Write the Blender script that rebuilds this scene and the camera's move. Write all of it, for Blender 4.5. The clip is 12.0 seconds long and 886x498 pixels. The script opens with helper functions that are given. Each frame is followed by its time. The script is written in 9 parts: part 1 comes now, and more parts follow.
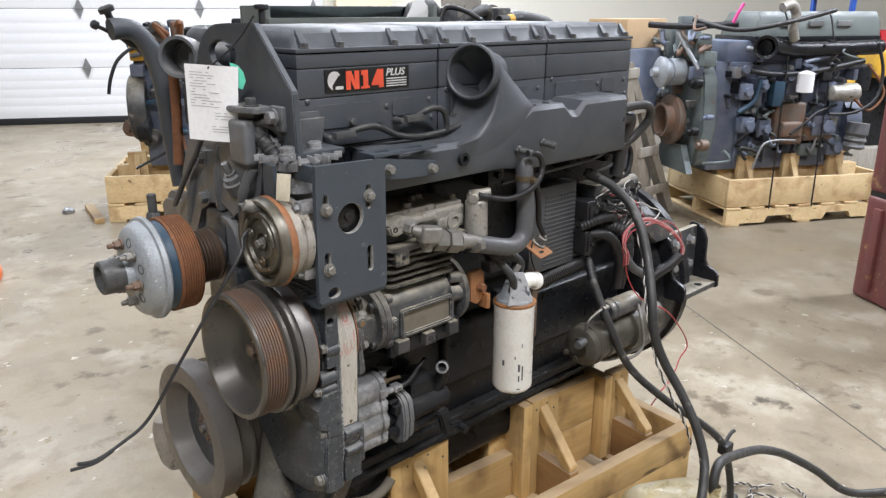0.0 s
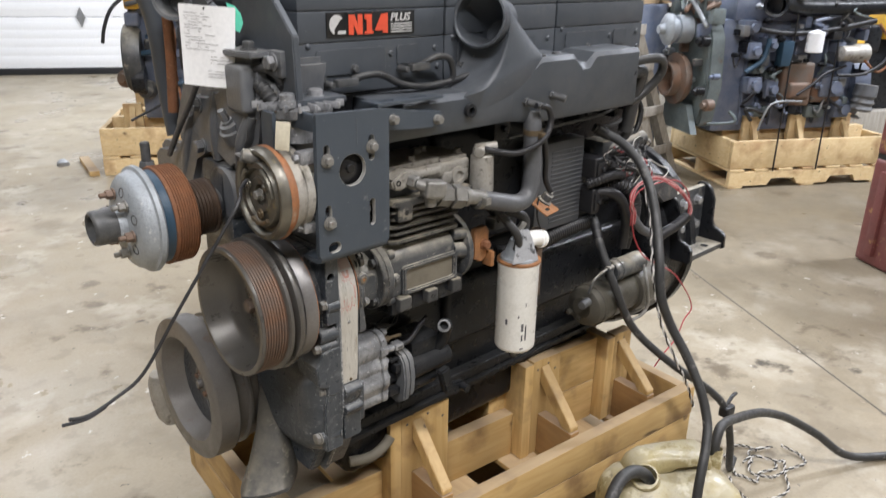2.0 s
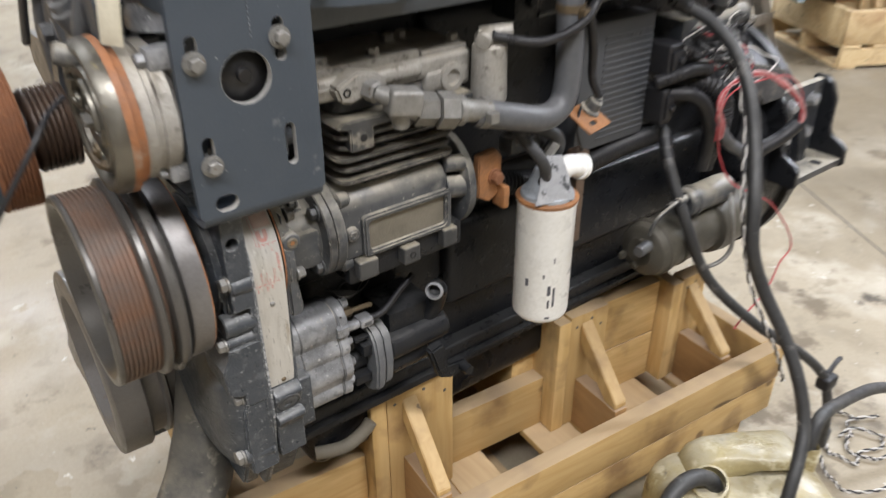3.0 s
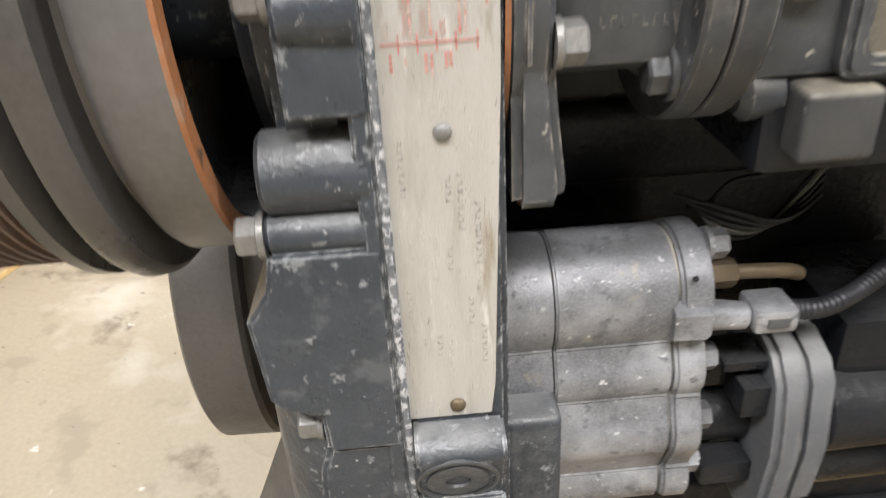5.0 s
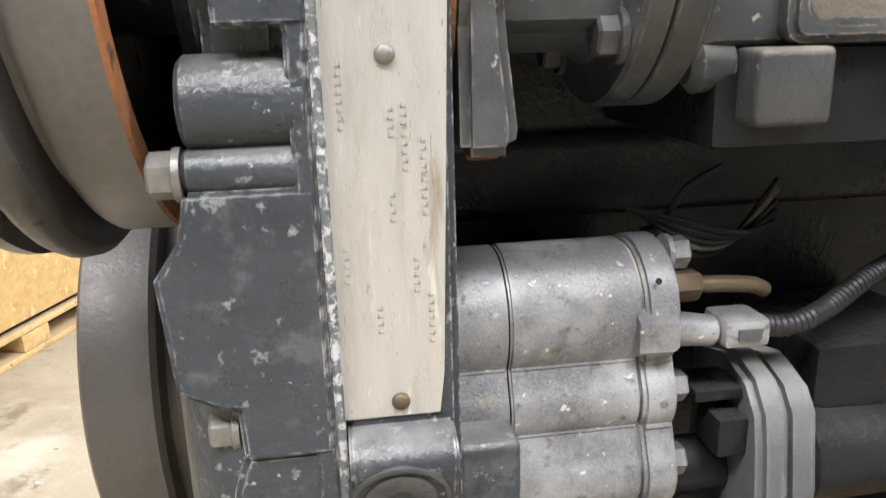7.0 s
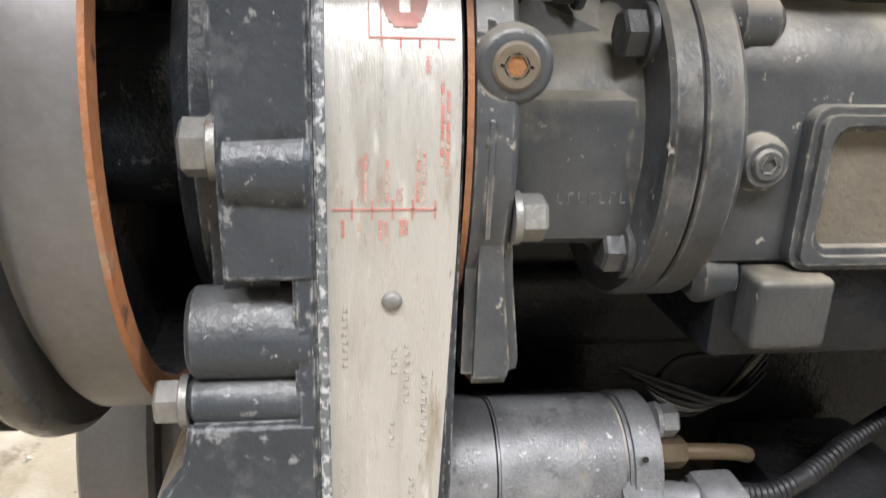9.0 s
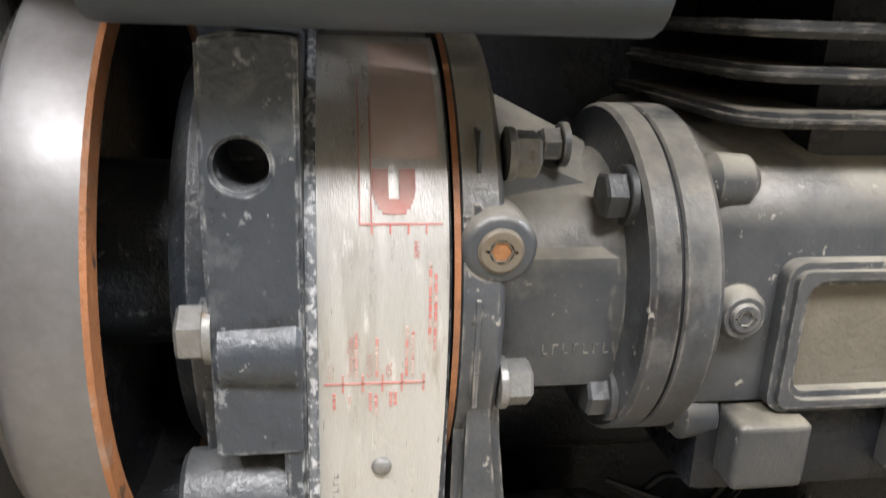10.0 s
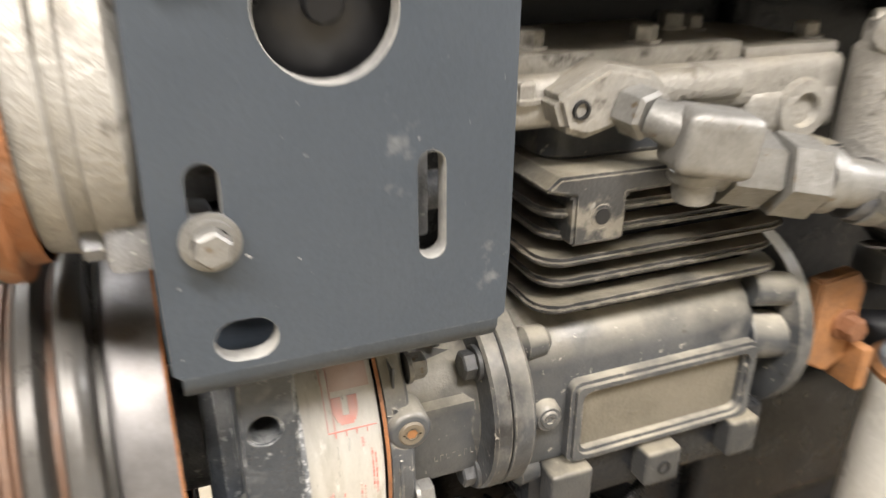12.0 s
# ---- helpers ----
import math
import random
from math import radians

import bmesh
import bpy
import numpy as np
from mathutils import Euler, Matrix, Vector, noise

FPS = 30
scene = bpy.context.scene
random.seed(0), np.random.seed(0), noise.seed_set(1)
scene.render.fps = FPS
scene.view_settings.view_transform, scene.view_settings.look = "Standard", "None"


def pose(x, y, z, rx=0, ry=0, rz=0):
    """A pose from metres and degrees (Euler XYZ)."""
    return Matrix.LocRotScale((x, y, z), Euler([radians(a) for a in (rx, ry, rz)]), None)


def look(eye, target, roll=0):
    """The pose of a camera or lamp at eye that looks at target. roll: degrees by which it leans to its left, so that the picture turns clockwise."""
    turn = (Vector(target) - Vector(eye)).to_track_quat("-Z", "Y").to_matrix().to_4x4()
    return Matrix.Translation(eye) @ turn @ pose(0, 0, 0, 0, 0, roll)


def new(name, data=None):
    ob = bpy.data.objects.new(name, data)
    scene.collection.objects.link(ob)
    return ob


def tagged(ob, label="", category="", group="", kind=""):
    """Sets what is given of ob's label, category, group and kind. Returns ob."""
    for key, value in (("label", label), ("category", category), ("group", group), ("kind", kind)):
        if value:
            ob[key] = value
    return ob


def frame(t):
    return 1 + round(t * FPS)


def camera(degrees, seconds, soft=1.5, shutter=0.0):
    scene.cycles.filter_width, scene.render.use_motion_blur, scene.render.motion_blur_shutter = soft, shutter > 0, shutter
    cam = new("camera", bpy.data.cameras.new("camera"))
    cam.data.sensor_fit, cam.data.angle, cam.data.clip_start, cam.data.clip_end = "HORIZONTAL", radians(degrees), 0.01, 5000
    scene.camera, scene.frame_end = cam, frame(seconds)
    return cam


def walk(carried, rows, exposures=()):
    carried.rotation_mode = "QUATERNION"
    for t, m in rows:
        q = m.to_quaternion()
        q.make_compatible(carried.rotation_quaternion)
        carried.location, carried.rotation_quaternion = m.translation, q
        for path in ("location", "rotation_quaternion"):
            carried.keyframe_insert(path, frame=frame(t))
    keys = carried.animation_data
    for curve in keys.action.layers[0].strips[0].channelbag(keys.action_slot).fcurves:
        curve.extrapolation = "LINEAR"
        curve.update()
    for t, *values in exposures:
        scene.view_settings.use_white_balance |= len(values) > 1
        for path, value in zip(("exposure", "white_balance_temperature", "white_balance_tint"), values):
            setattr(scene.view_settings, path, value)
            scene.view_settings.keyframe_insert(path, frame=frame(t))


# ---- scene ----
cam = camera(61.2, 12.0, soft=1.35, shutter=0.5)
PATH = [
    (0, (-0.795, -1.136, 1.485), (0.500, 0.262, 0.877), -0.0),
    (0.5, (-0.800, -1.148, 1.486), (0.498, 0.249, 0.881), 0.1),
    (1, (-0.800, -1.143, 1.484), (0.498, 0.252, 0.873), 0.2),
    (1.5, (-0.794, -1.131, 1.484), (0.501, 0.254, 0.847), 0.6),
    (2, (-0.774, -1.093, 1.461), (0.502, 0.273, 0.751), 0.9),
    (2.5, (-0.646, -0.974, 1.432), (0.563, 0.375, 0.584), 0.9),
    (3, (-0.312, -0.787, 1.364), (0.724, 0.590, 0.348), -0.5),
    (3.5, (-0.212, -0.611, 1.261), (0.590, 0.773, 0.060), 0.0),
    (3.7, (-0.168, -0.517, 1.193), (0.561, 0.911, -0.002), -0.2),
    (5.3, (-0.008, -0.251, 0.845), (0.021, 1.564, 0.003), -3.7),
    (5.5, (-0.007, -0.254, 0.813), (0.042, 1.614, 0.099), -3.3),
    (6, (-0.027, -0.273, 0.789), (0.128, 1.633, 0.202), -2.3),
    (6.5, (-0.021, -0.261, 0.783), (0.220, 1.655, 0.262), -2.3),
    (6.7, (-0.020, -0.259, 0.790), (0.233, 1.653, 0.263), -2.2),
    (8.3, (-0.009, -0.245, 0.868), (0.241, 1.627, 0.211), 1.3),
    (8.5, (-0.012, -0.243, 0.878), (0.242, 1.628, 0.219), 1.5),
    (9, (-0.017, -0.234, 0.901), (0.245, 1.638, 0.247), 1.9),
    (9.5, (-0.014, -0.227, 0.923), (0.258, 1.651, 0.293), 2.1),
    (10, (-0.016, -0.226, 0.954), (0.266, 1.658, 0.343), 2.0),
    (10.5, (-0.010, -0.221, 0.969), (0.256, 1.664, 0.354), 1.6),
    (11, (-0.003, -0.227, 0.987), (0.267, 1.644, 0.335), 1.1),
    (11.5, (0.008, -0.262, 1.054), (0.368, 1.563, 0.320), 0.6),
    (12, (-0.076, -0.325, 1.147), (0.609, 1.370, 0.336), 0.2),
]
walk(cam, [(t, look(eye, target, roll)) for t, eye, target, roll in PATH],
     exposures=[(0.0, 0.17, 6350, 10), (2.5, 0.22, 6450, 10), (3.0, 0.3, 6400, 10), (3.5, 0.35, 6400, 10), (5.3, 0.80, 6450, 10), (6.7, 0.90, 6400, 10), (9.5, 0.75, 6300, 10), (11.0, 1.07, 6600, 10), (11.5, 1.12, 6850, 10), (12.0, 1.15, 6950, 10)])

# ---------------------------------------------------------------- light
FLOOR = -0.10
U, V = Vector((0.86, -0.51, 0)).normalized(), Vector((0.51, 0.86, 0)).normalized()
YAW = math.degrees(math.atan2(U.y, U.x))
world = bpy.data.worlds.new("world")
world.use_nodes = True
world.node_tree.nodes["Background"].inputs["Color"].default_value = (0.9, 0.95, 1.0, 1)
world.node_tree.nodes["Background"].inputs["Strength"].default_value = 0.15
scene.world = world


def strip_lamp(p, w, h, power, tint):
    lamp = bpy.data.lights.new("unseen_ceiling_lamp", "AREA")
    lamp.shape, lamp.size, lamp.size_y, lamp.energy, lamp.color = "RECTANGLE", w, h, power, tint
    ob = new("unseen_ceiling_lamp", lamp)
    ob.matrix_basis = pose(*p, 0, 0, YAW)


# no fixture is in view; the far lamps are added, cooler, to brighten the back
for px_, py_, pw_ in ((-2.4, -2.0, 420), (0.7, -2.6, 420), (3.2, 1.6, 330), (-1.6, 2.8, 150), (4.6, 5.2, 820), (6.4, -1.2, 900), (0.6, 8.2, 430)):
    strip_lamp((px_, py_, 4.55), 2.6, 0.35, pw_ * 0.42, (1.0, 0.98, 0.995) if py_ < 1 and px_ < 5 else (0.93, 0.97, 1.07))

# ---------------------------------------------------------------- materials
def shade(name, base, second=None, scale=8.0, rough=0.5, metal=0.0, bump=0.15, grain=140.0, spots=None, dust=None, contrast=(0.35, 0.7), coat=0.0, stretch=None, rough_var=0.12, spec=0.5, edge=None):
    """A procedural surface. base and second mix by a broad noise; spots: rows of (colour, noise size, threshold, softness) for chips, rust or stains;
    dust: (colour, amount) lies on faces that look up; stretch: scales the pattern along the world's axes."""
    m = bpy.data.materials.new(name)
    m.use_nodes = True
    nt = m.node_tree
    n, l = nt.nodes, nt.links
    bsdf = n["Principled BSDF"]
    geo = n.new("ShaderNodeNewGeometry")
    pos = geo.outputs["Position"]
    if stretch:
        mp = n.new("ShaderNodeMapping")
        mp.inputs["Scale"].default_value = stretch
        l.new(pos, mp.inputs["Vector"])
        pos = mp.outputs["Vector"]

    def fac(size, lo, hi, detail=5.0):
        t = n.new("ShaderNodeTexNoise")
        t.inputs["Scale"].default_value, t.inputs["Detail"].default_value, t.inputs["Roughness"].default_value = size, detail, 0.62
        l.new(pos, t.inputs["Vector"])
        r = n.new("ShaderNodeMapRange")
        r.inputs["From Min"].default_value, r.inputs["From Max"].default_value = lo, hi
        l.new(t.outputs["Fac"], r.inputs["Value"])
        return r.outputs["Result"]

    def mix(a, b, f):
        x = n.new("ShaderNodeMix")
        x.data_type = "RGBA"
        for key, v in ((6, a), (7, b)):
            if isinstance(v, tuple):
                x.inputs[key].default_value = (*v, 1)
            else:
                l.new(v, x.inputs[key])
        l.new(f, x.inputs[0])
        return x.outputs[2]

    col = mix(base, second or tuple(c * 0.72 for c in base), fac(scale, *contrast))
    fine = fac(grain, 0.3, 0.75, 3.0)
    col = mix(col, tuple(min(1, c * 1.35 + 0.004) for c in base), scaled(n, l, fine, 0.35))
    for sc, size, cut, softness in spots or ():
        col = mix(col, sc, fac(size, cut, cut + softness, 8.0))
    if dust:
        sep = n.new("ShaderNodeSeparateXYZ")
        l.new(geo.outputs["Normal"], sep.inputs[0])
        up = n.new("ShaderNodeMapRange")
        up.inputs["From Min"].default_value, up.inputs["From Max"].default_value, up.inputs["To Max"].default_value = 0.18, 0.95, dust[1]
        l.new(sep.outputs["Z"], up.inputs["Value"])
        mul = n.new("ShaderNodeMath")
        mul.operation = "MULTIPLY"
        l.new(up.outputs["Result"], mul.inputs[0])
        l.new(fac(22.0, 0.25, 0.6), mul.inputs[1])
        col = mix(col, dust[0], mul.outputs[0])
    if edge:
        bv = n.new("ShaderNodeBevel")
        bv.samples = 4
        bv.inputs["Radius"].default_value = edge[1]
        dt = n.new("ShaderNodeVectorMath")
        dt.operation = "DOT_PRODUCT"
        l.new(bv.outputs["Normal"], dt.inputs[0])
        l.new(geo.outputs["Normal"], dt.inputs[1])
        er = n.new("ShaderNodeMapRange")
        er.inputs["From Min"].default_value, er.inputs["From Max"].default_value, er.inputs["To Min"].default_value, er.inputs["To Max"].default_value = 0.90, 0.985, edge[2], 0.0
        l.new(dt.outputs["Value"], er.inputs["Value"])
        em = n.new("ShaderNodeMath")
        em.operation = "MULTIPLY"
        l.new(er.outputs["Result"], em.inputs[0])
        l.new(fac(edge[3], 0.46, 0.64, 8.0), em.inputs[1])
        col = mix(col, edge[0], em.outputs[0])
    l.new(col, bsdf.inputs["Base Color"])
    rr = n.new("ShaderNodeMapRange")
    rr.inputs["To Min"].default_value, rr.inputs["To Max"].default_value = max(0.03, rough - rough_var), min(1, rough + rough_var)
    l.new(fac(scale * 3.1, 0.3, 0.7), rr.inputs["Value"])
    l.new(rr.outputs["Result"], bsdf.inputs["Roughness"])
    bsdf.inputs["Metallic"].default_value = metal
    bsdf.inputs["Specular IOR Level"].default_value = spec
    bsdf.inputs["Coat Weight"].default_value = coat
    if bump:
        bp = n.new("ShaderNodeBump")
        bp.inputs["Strength"].default_value, bp.inputs["Distance"].default_value = bump, 0.002
        l.new(fine, bp.inputs["Height"])
        l.new(bp.outputs["Normal"], bsdf.inputs["Normal"])
    return m


def scaled(n, l, value, k):
    x = n.new("ShaderNodeMath")
    x.operation = "MULTIPLY"
    x.inputs[1].default_value = k
    l.new(value, x.inputs[0])
    return x.outputs[0]


def plain(name, c, rough=0.5, metal=0.0):
    return shade(name, c, scale=14, rough=rough, metal=metal, bump=0.05)


DUST = (0.20, 0.185, 0.16)
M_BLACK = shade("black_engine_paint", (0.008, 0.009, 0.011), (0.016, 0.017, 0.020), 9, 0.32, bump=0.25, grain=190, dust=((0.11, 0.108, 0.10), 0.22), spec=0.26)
# lighter, bluer copy of the black engine paint; overhead sheen is put into the colour
M_COVER = shade("black_cover_paint_with_sheen", (0.041, 0.048, 0.058), (0.068, 0.076, 0.088), 6, 0.48, bump=0.12, grain=260, edge=((0.15, 0.155, 0.16), 0.002, 0.8, 60), spots=[((0.075, 0.08, 0.085), 13, 0.62, 0.1), ((0.16, 0.165, 0.17), 90, 0.70, 0.03)], dust=((0.20, 0.21, 0.22), 0.26))
M_HOUSING = shade("dusty_dark_cast_iron_paint", (0.030, 0.036, 0.044), (0.058, 0.065, 0.075), 22, 0.36, bump=0.24, grain=300, edge=((0.44, 0.45, 0.45), 0.0014, 1.0, 170),
                  spots=[((0.085, 0.092, 0.10), 48, 0.56, 0.10), ((0.022, 0.024, 0.027), 30, 0.60, 0.08), ((0.20, 0.21, 0.215), 120, 0.615, 0.05), ((0.30, 0.31, 0.315), 120, 0.685, 0.03), ((0.42, 0.42, 0.415), 260, 0.675, 0.03)], dust=((0.30, 0.295, 0.275), 0.55))
M_CHIPPED = shade("chipped_paint_edge", (0.10, 0.11, 0.12), (0.2, 0.205, 0.21), 60, 0.5, bump=0.25, grain=420,
                  spots=[((0.50, 0.50, 0.50), 260, 0.50, 0.06), ((0.04, 0.045, 0.05), 90, 0.60, 0.06)])
M_PLATEBLK = shade("bracket_satin_black_paint", (0.041, 0.052, 0.066), (0.052, 0.063, 0.077), 7, 0.5, bump=0.08, grain=300, edge=((0.16, 0.165, 0.17), 0.001, 0.7, 120), spots=[((0.3, 0.3, 0.3), 60, 0.70, 0.02), ((0.16, 0.165, 0.17), 24, 0.66, 0.10), ((0.4, 0.4, 0.39), 210, 0.715, 0.02)])
# dark base stands in for underside shade; tan dust lightens the tops
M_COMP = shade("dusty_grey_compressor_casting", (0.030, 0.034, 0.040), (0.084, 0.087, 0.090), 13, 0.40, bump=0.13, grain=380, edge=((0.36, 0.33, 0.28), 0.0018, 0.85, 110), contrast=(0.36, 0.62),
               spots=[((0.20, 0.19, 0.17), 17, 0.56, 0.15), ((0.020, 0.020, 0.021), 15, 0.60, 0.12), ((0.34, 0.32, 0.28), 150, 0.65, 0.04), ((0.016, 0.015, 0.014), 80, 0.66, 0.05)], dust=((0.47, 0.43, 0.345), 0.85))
# darker copy of the compressor casting; shade between the fins goes into its colour
M_FIN = shade("shade_darkened_fin_casting", (0.026, 0.028, 0.031), (0.060, 0.060, 0.059), 15, 0.42, bump=0.2, grain=380, edge=((0.36, 0.33, 0.28), 0.0018, 0.85, 110), contrast=(0.36, 0.62), spots=[((0.20, 0.185, 0.155), 26, 0.60, 0.08), ((0.26, 0.25, 0.23), 150, 0.66, 0.04)], dust=((0.44, 0.39, 0.29), 0.55))
M_COMPTAN = shade("tan_dusty_recess", (0.125, 0.112, 0.085), (0.18, 0.16, 0.125), 20, 0.75, bump=0.3, grain=300)
# the last argument blends faces that look up to dark grey
M_ALU = shade("oily_cast_aluminium", (0.34, 0.345, 0.355), (0.135, 0.138, 0.145), 22, 0.42, 0.3, bump=0.16, grain=700, contrast=(0.4, 0.62),
              spots=[((0.09, 0.095, 0.10), 34, 0.60, 0.12), ((0.14, 0.145, 0.152), 130, 0.58, 0.1), ((0.36, 0.33, 0.26), 40, 0.63, 0.08), ((0.60, 0.60, 0.59), 190, 0.63, 0.05)], dust=((0.13, 0.13, 0.13), 0.55))
M_ALUCLEAN = shade("worn_aluminium", (0.36, 0.345, 0.315), (0.21, 0.20, 0.18), 25, 0.48, 0.3, bump=0.35, grain=240, spots=[((0.09, 0.082, 0.07), 34, 0.57, 0.1), ((0.46, 0.43, 0.37), 60, 0.66, 0.06)], dust=((0.40, 0.355, 0.275), 0.6), edge=((0.5, 0.48, 0.43), 0.0018, 0.7, 110))
M_STEEL = shade("zinc_bolt_steel", (0.24, 0.235, 0.22), (0.15, 0.143, 0.13), 60, 0.45, 0.4, bump=0.15, grain=400, spots=[((0.14, 0.10, 0.06), 90, 0.62, 0.08)])
M_DARKBOLT = shade("painted_bolt", (0.045, 0.047, 0.05), (0.09, 0.09, 0.088), 70, 0.45, bump=0.2, grain=300)
M_STAMP = plain("stamped_metal", (0.40, 0.385, 0.355), 0.45, 0.3)
M_STARTER = shade("grimy_olive_brown_paint", (0.040, 0.037, 0.030), (0.07, 0.064, 0.05), 14, 0.45, bump=0.2, grain=260, dust=((0.2, 0.18, 0.14), 0.4))
M_DATA = shade("brushed_aluminium_plate", (0.46, 0.445, 0.41), (0.53, 0.515, 0.48), 30, 0.36, 0.35, bump=0.12, grain=500,
               spots=[((0.30, 0.275, 0.23), 13, 0.52, 0.2), ((0.34, 0.30, 0.24), 34, 0.60, 0.12), ((0.66, 0.65, 0.61), 60, 0.61, 0.07), ((0.22, 0.20, 0.16), 160, 0.67, 0.05)], stretch=(3, 1, 0.5))
M_IRON = shade("grey_machined_iron", (0.155, 0.148, 0.140), (0.115, 0.105, 0.096), 10, 0.45, 0.25, bump=0.12, grain=300, spots=[((0.13, 0.085, 0.05), 18, 0.62, 0.15)])
M_PULLEY = shade("grey_pulley_iron", (0.112, 0.108, 0.101), (0.078, 0.071, 0.062), 7, 0.34, 0.42, bump=0.06, grain=300, spots=[((0.15, 0.105, 0.07), 11, 0.62, 0.12)])
M_RUST = shade("brown_rust", (0.21, 0.085, 0.035), (0.12, 0.055, 0.03), 24, 0.75, 0.1, bump=0.4, grain=240, spots=[((0.30, 0.15, 0.07), 60, 0.6, 0.1)])
M_CLUTCH = shade("dark_shiny_clutch_steel", (0.17, 0.16, 0.135), (0.06, 0.056, 0.047), 30, 0.40, 0.7, bump=0.15, grain=120, spots=[((0.28, 0.23, 0.12), 45, 0.6, 0.08)])
M_DRUMRUST = shade("dark_rust_stained_drum", (0.20, 0.196, 0.196), (0.14, 0.127, 0.115), 6, 0.44, 0.55, bump=0.02, grain=240)
M_PULRUST = shade("rust_tinted_belt_grooves", (0.175, 0.10, 0.063), (0.12, 0.108, 0.098), 11, 0.55, 0.15, bump=0.15, grain=240, contrast=(0.4, 0.62))
M_EAR = shade("dull_brown_bracket", (0.085, 0.058, 0.042), (0.14, 0.085, 0.05), 30, 0.6, bump=0.3, grain=240)
M_TAB = shade("mottled_grey_foil", (0.30, 0.31, 0.33), (0.46, 0.47, 0.49), 40, 0.5, 0.2, bump=0.3, grain=200, spots=[((0.07, 0.075, 0.08), 45, 0.56, 0.06)])
M_RUSTORANGE = shade("patchy_orange_rust", (0.33, 0.14, 0.045), (0.13, 0.075, 0.045), 16, 0.65, bump=0.3, grain=220)
M_FADED = shade("faded_emblem_print", (0.45, 0.20, 0.17), (0.47, 0.33, 0.29), 90, 0.6, bump=0)
# dusty grey, lifted further so the base colour carries the casting's sheen
M_BELL = shade("dusty_casting_with_sheen", (0.088, 0.094, 0.104), (0.145, 0.150, 0.156), 13, 0.40, bump=0.2, grain=260, spots=[((0.02, 0.021, 0.023), 17, 0.6, 0.12)], dust=((0.28, 0.275, 0.26), 0.7), edge=((0.24, 0.24, 0.235), 0.003, 0.8, 60))
M_PLUG = shade("rusty_pale_plug", (0.16, 0.145, 0.115), (0.12, 0.085, 0.05), 70, 0.55, 0.15, bump=0.15)
M_RUSTGREY = shade("rusted_grey_iron", (0.14, 0.115, 0.095), (0.20, 0.10, 0.055), 9, 0.6, 0.2, bump=0.2, grain=240)
M_ORANGE = shade("orange_rusted_rim", (0.30, 0.12, 0.045), (0.17, 0.08, 0.04), 25, 0.6, bump=0.3, grain=220, contrast=(0.38, 0.62), spots=[((0.30, 0.24, 0.18), 14, 0.60, 0.1), ((0.07, 0.045, 0.03), 60, 0.62, 0.06)])
M_WHITEHUB = shade("whitish_cast_hub", (0.36, 0.39, 0.42), (0.24, 0.26, 0.28), 15, 0.5, 0.2, bump=0.35, grain=200, spots=[((0.12, 0.13, 0.14), 28, 0.62, 0.1), ((0.55, 0.56, 0.56), 60, 0.62, 0.06)])
M_BLUE = shade("dark_blue_paint", (0.020, 0.050, 0.085), (0.03, 0.065, 0.10), 14, 0.45, bump=0.2)
# both background paints are lightened: the hall's haze is mixed into their colours
M_BLUEENG = shade("grimy_blue_paint_with_haze", (0.100, 0.126, 0.190), (0.190, 0.205, 0.245), 11, 0.55, bump=0.3, grain=90, spots=[((0.10, 0.075, 0.05), 9, 0.62, 0.12), ((0.05, 0.13, 0.22), 7, 0.68, 0.05)])
M_GREENENG = shade("grimy_green_grey_with_haze", (0.145, 0.172, 0.170), (0.085, 0.105, 0.112), 9, 0.55, bump=0.3, grain=90, spots=[((0.13, 0.09, 0.06), 11, 0.62, 0.12)])
M_GREYCOVER = shade("grey_green_valve_cover", (0.12, 0.138, 0.130), (0.09, 0.105, 0.10), 5, 0.45, bump=0.1)
M_RUBBER = shade("black_rubber_hose", (0.022, 0.023, 0.025), (0.036, 0.036, 0.036), 20, 0.5, bump=0.2, grain=160, spots=[((0.13, 0.125, 0.12), 30, 0.60, 0.1), ((0.30, 0.295, 0.28), 18, 0.66, 0.06)], dust=((0.14, 0.14, 0.135), 0.4))
M_PLASTIC = shade("black_plastic_conduit", (0.013, 0.013, 0.015), scale=20, rough=0.5, bump=0.1)
M_GREYPIPE = shade("grey_rubber_pipe", (0.085, 0.088, 0.095), (0.06, 0.062, 0.066), 12, 0.45, bump=0.15, dust=((0.2, 0.2, 0.2), 0.4))
M_WHITE = shade("white_enamel_can", (0.76, 0.76, 0.73), (0.70, 0.69, 0.65), 9, 0.32, bump=0.03, spots=[((0.42, 0.38, 0.30), 16, 0.66, 0.12)])
M_PAPER = shade("white_paper", (0.78, 0.79, 0.80), (0.74, 0.75, 0.76), 6, 0.8, bump=0.03)
M_INK = plain("grey_ink", (0.09, 0.09, 0.10), 0.8)
M_TAGINK = plain("faint_grey_print", (0.40, 0.40, 0.41), 0.8)
M_LABEL = shade("aged_cream_label", (0.55, 0.51, 0.40), (0.44, 0.40, 0.30), 60, 0.7, bump=0.05)
M_GREEN = plain("mint_green_card", (0.12, 0.62, 0.44), 0.7)
M_RED = shade("faded_red_print", (0.46, 0.15, 0.125), (0.48, 0.33, 0.29), 60, 0.6, bump=0)
M_PALERED = shade("worn_pink_print", (0.45, 0.33, 0.28), (0.47, 0.40, 0.36), 40, 0.6, bump=0)
M_BADGERED = plain("badge_red", (0.66, 0.085, 0.04), 0.4)
M_BADGEWHITE = plain("badge_silver", (0.62, 0.62, 0.62), 0.35, 0.3)
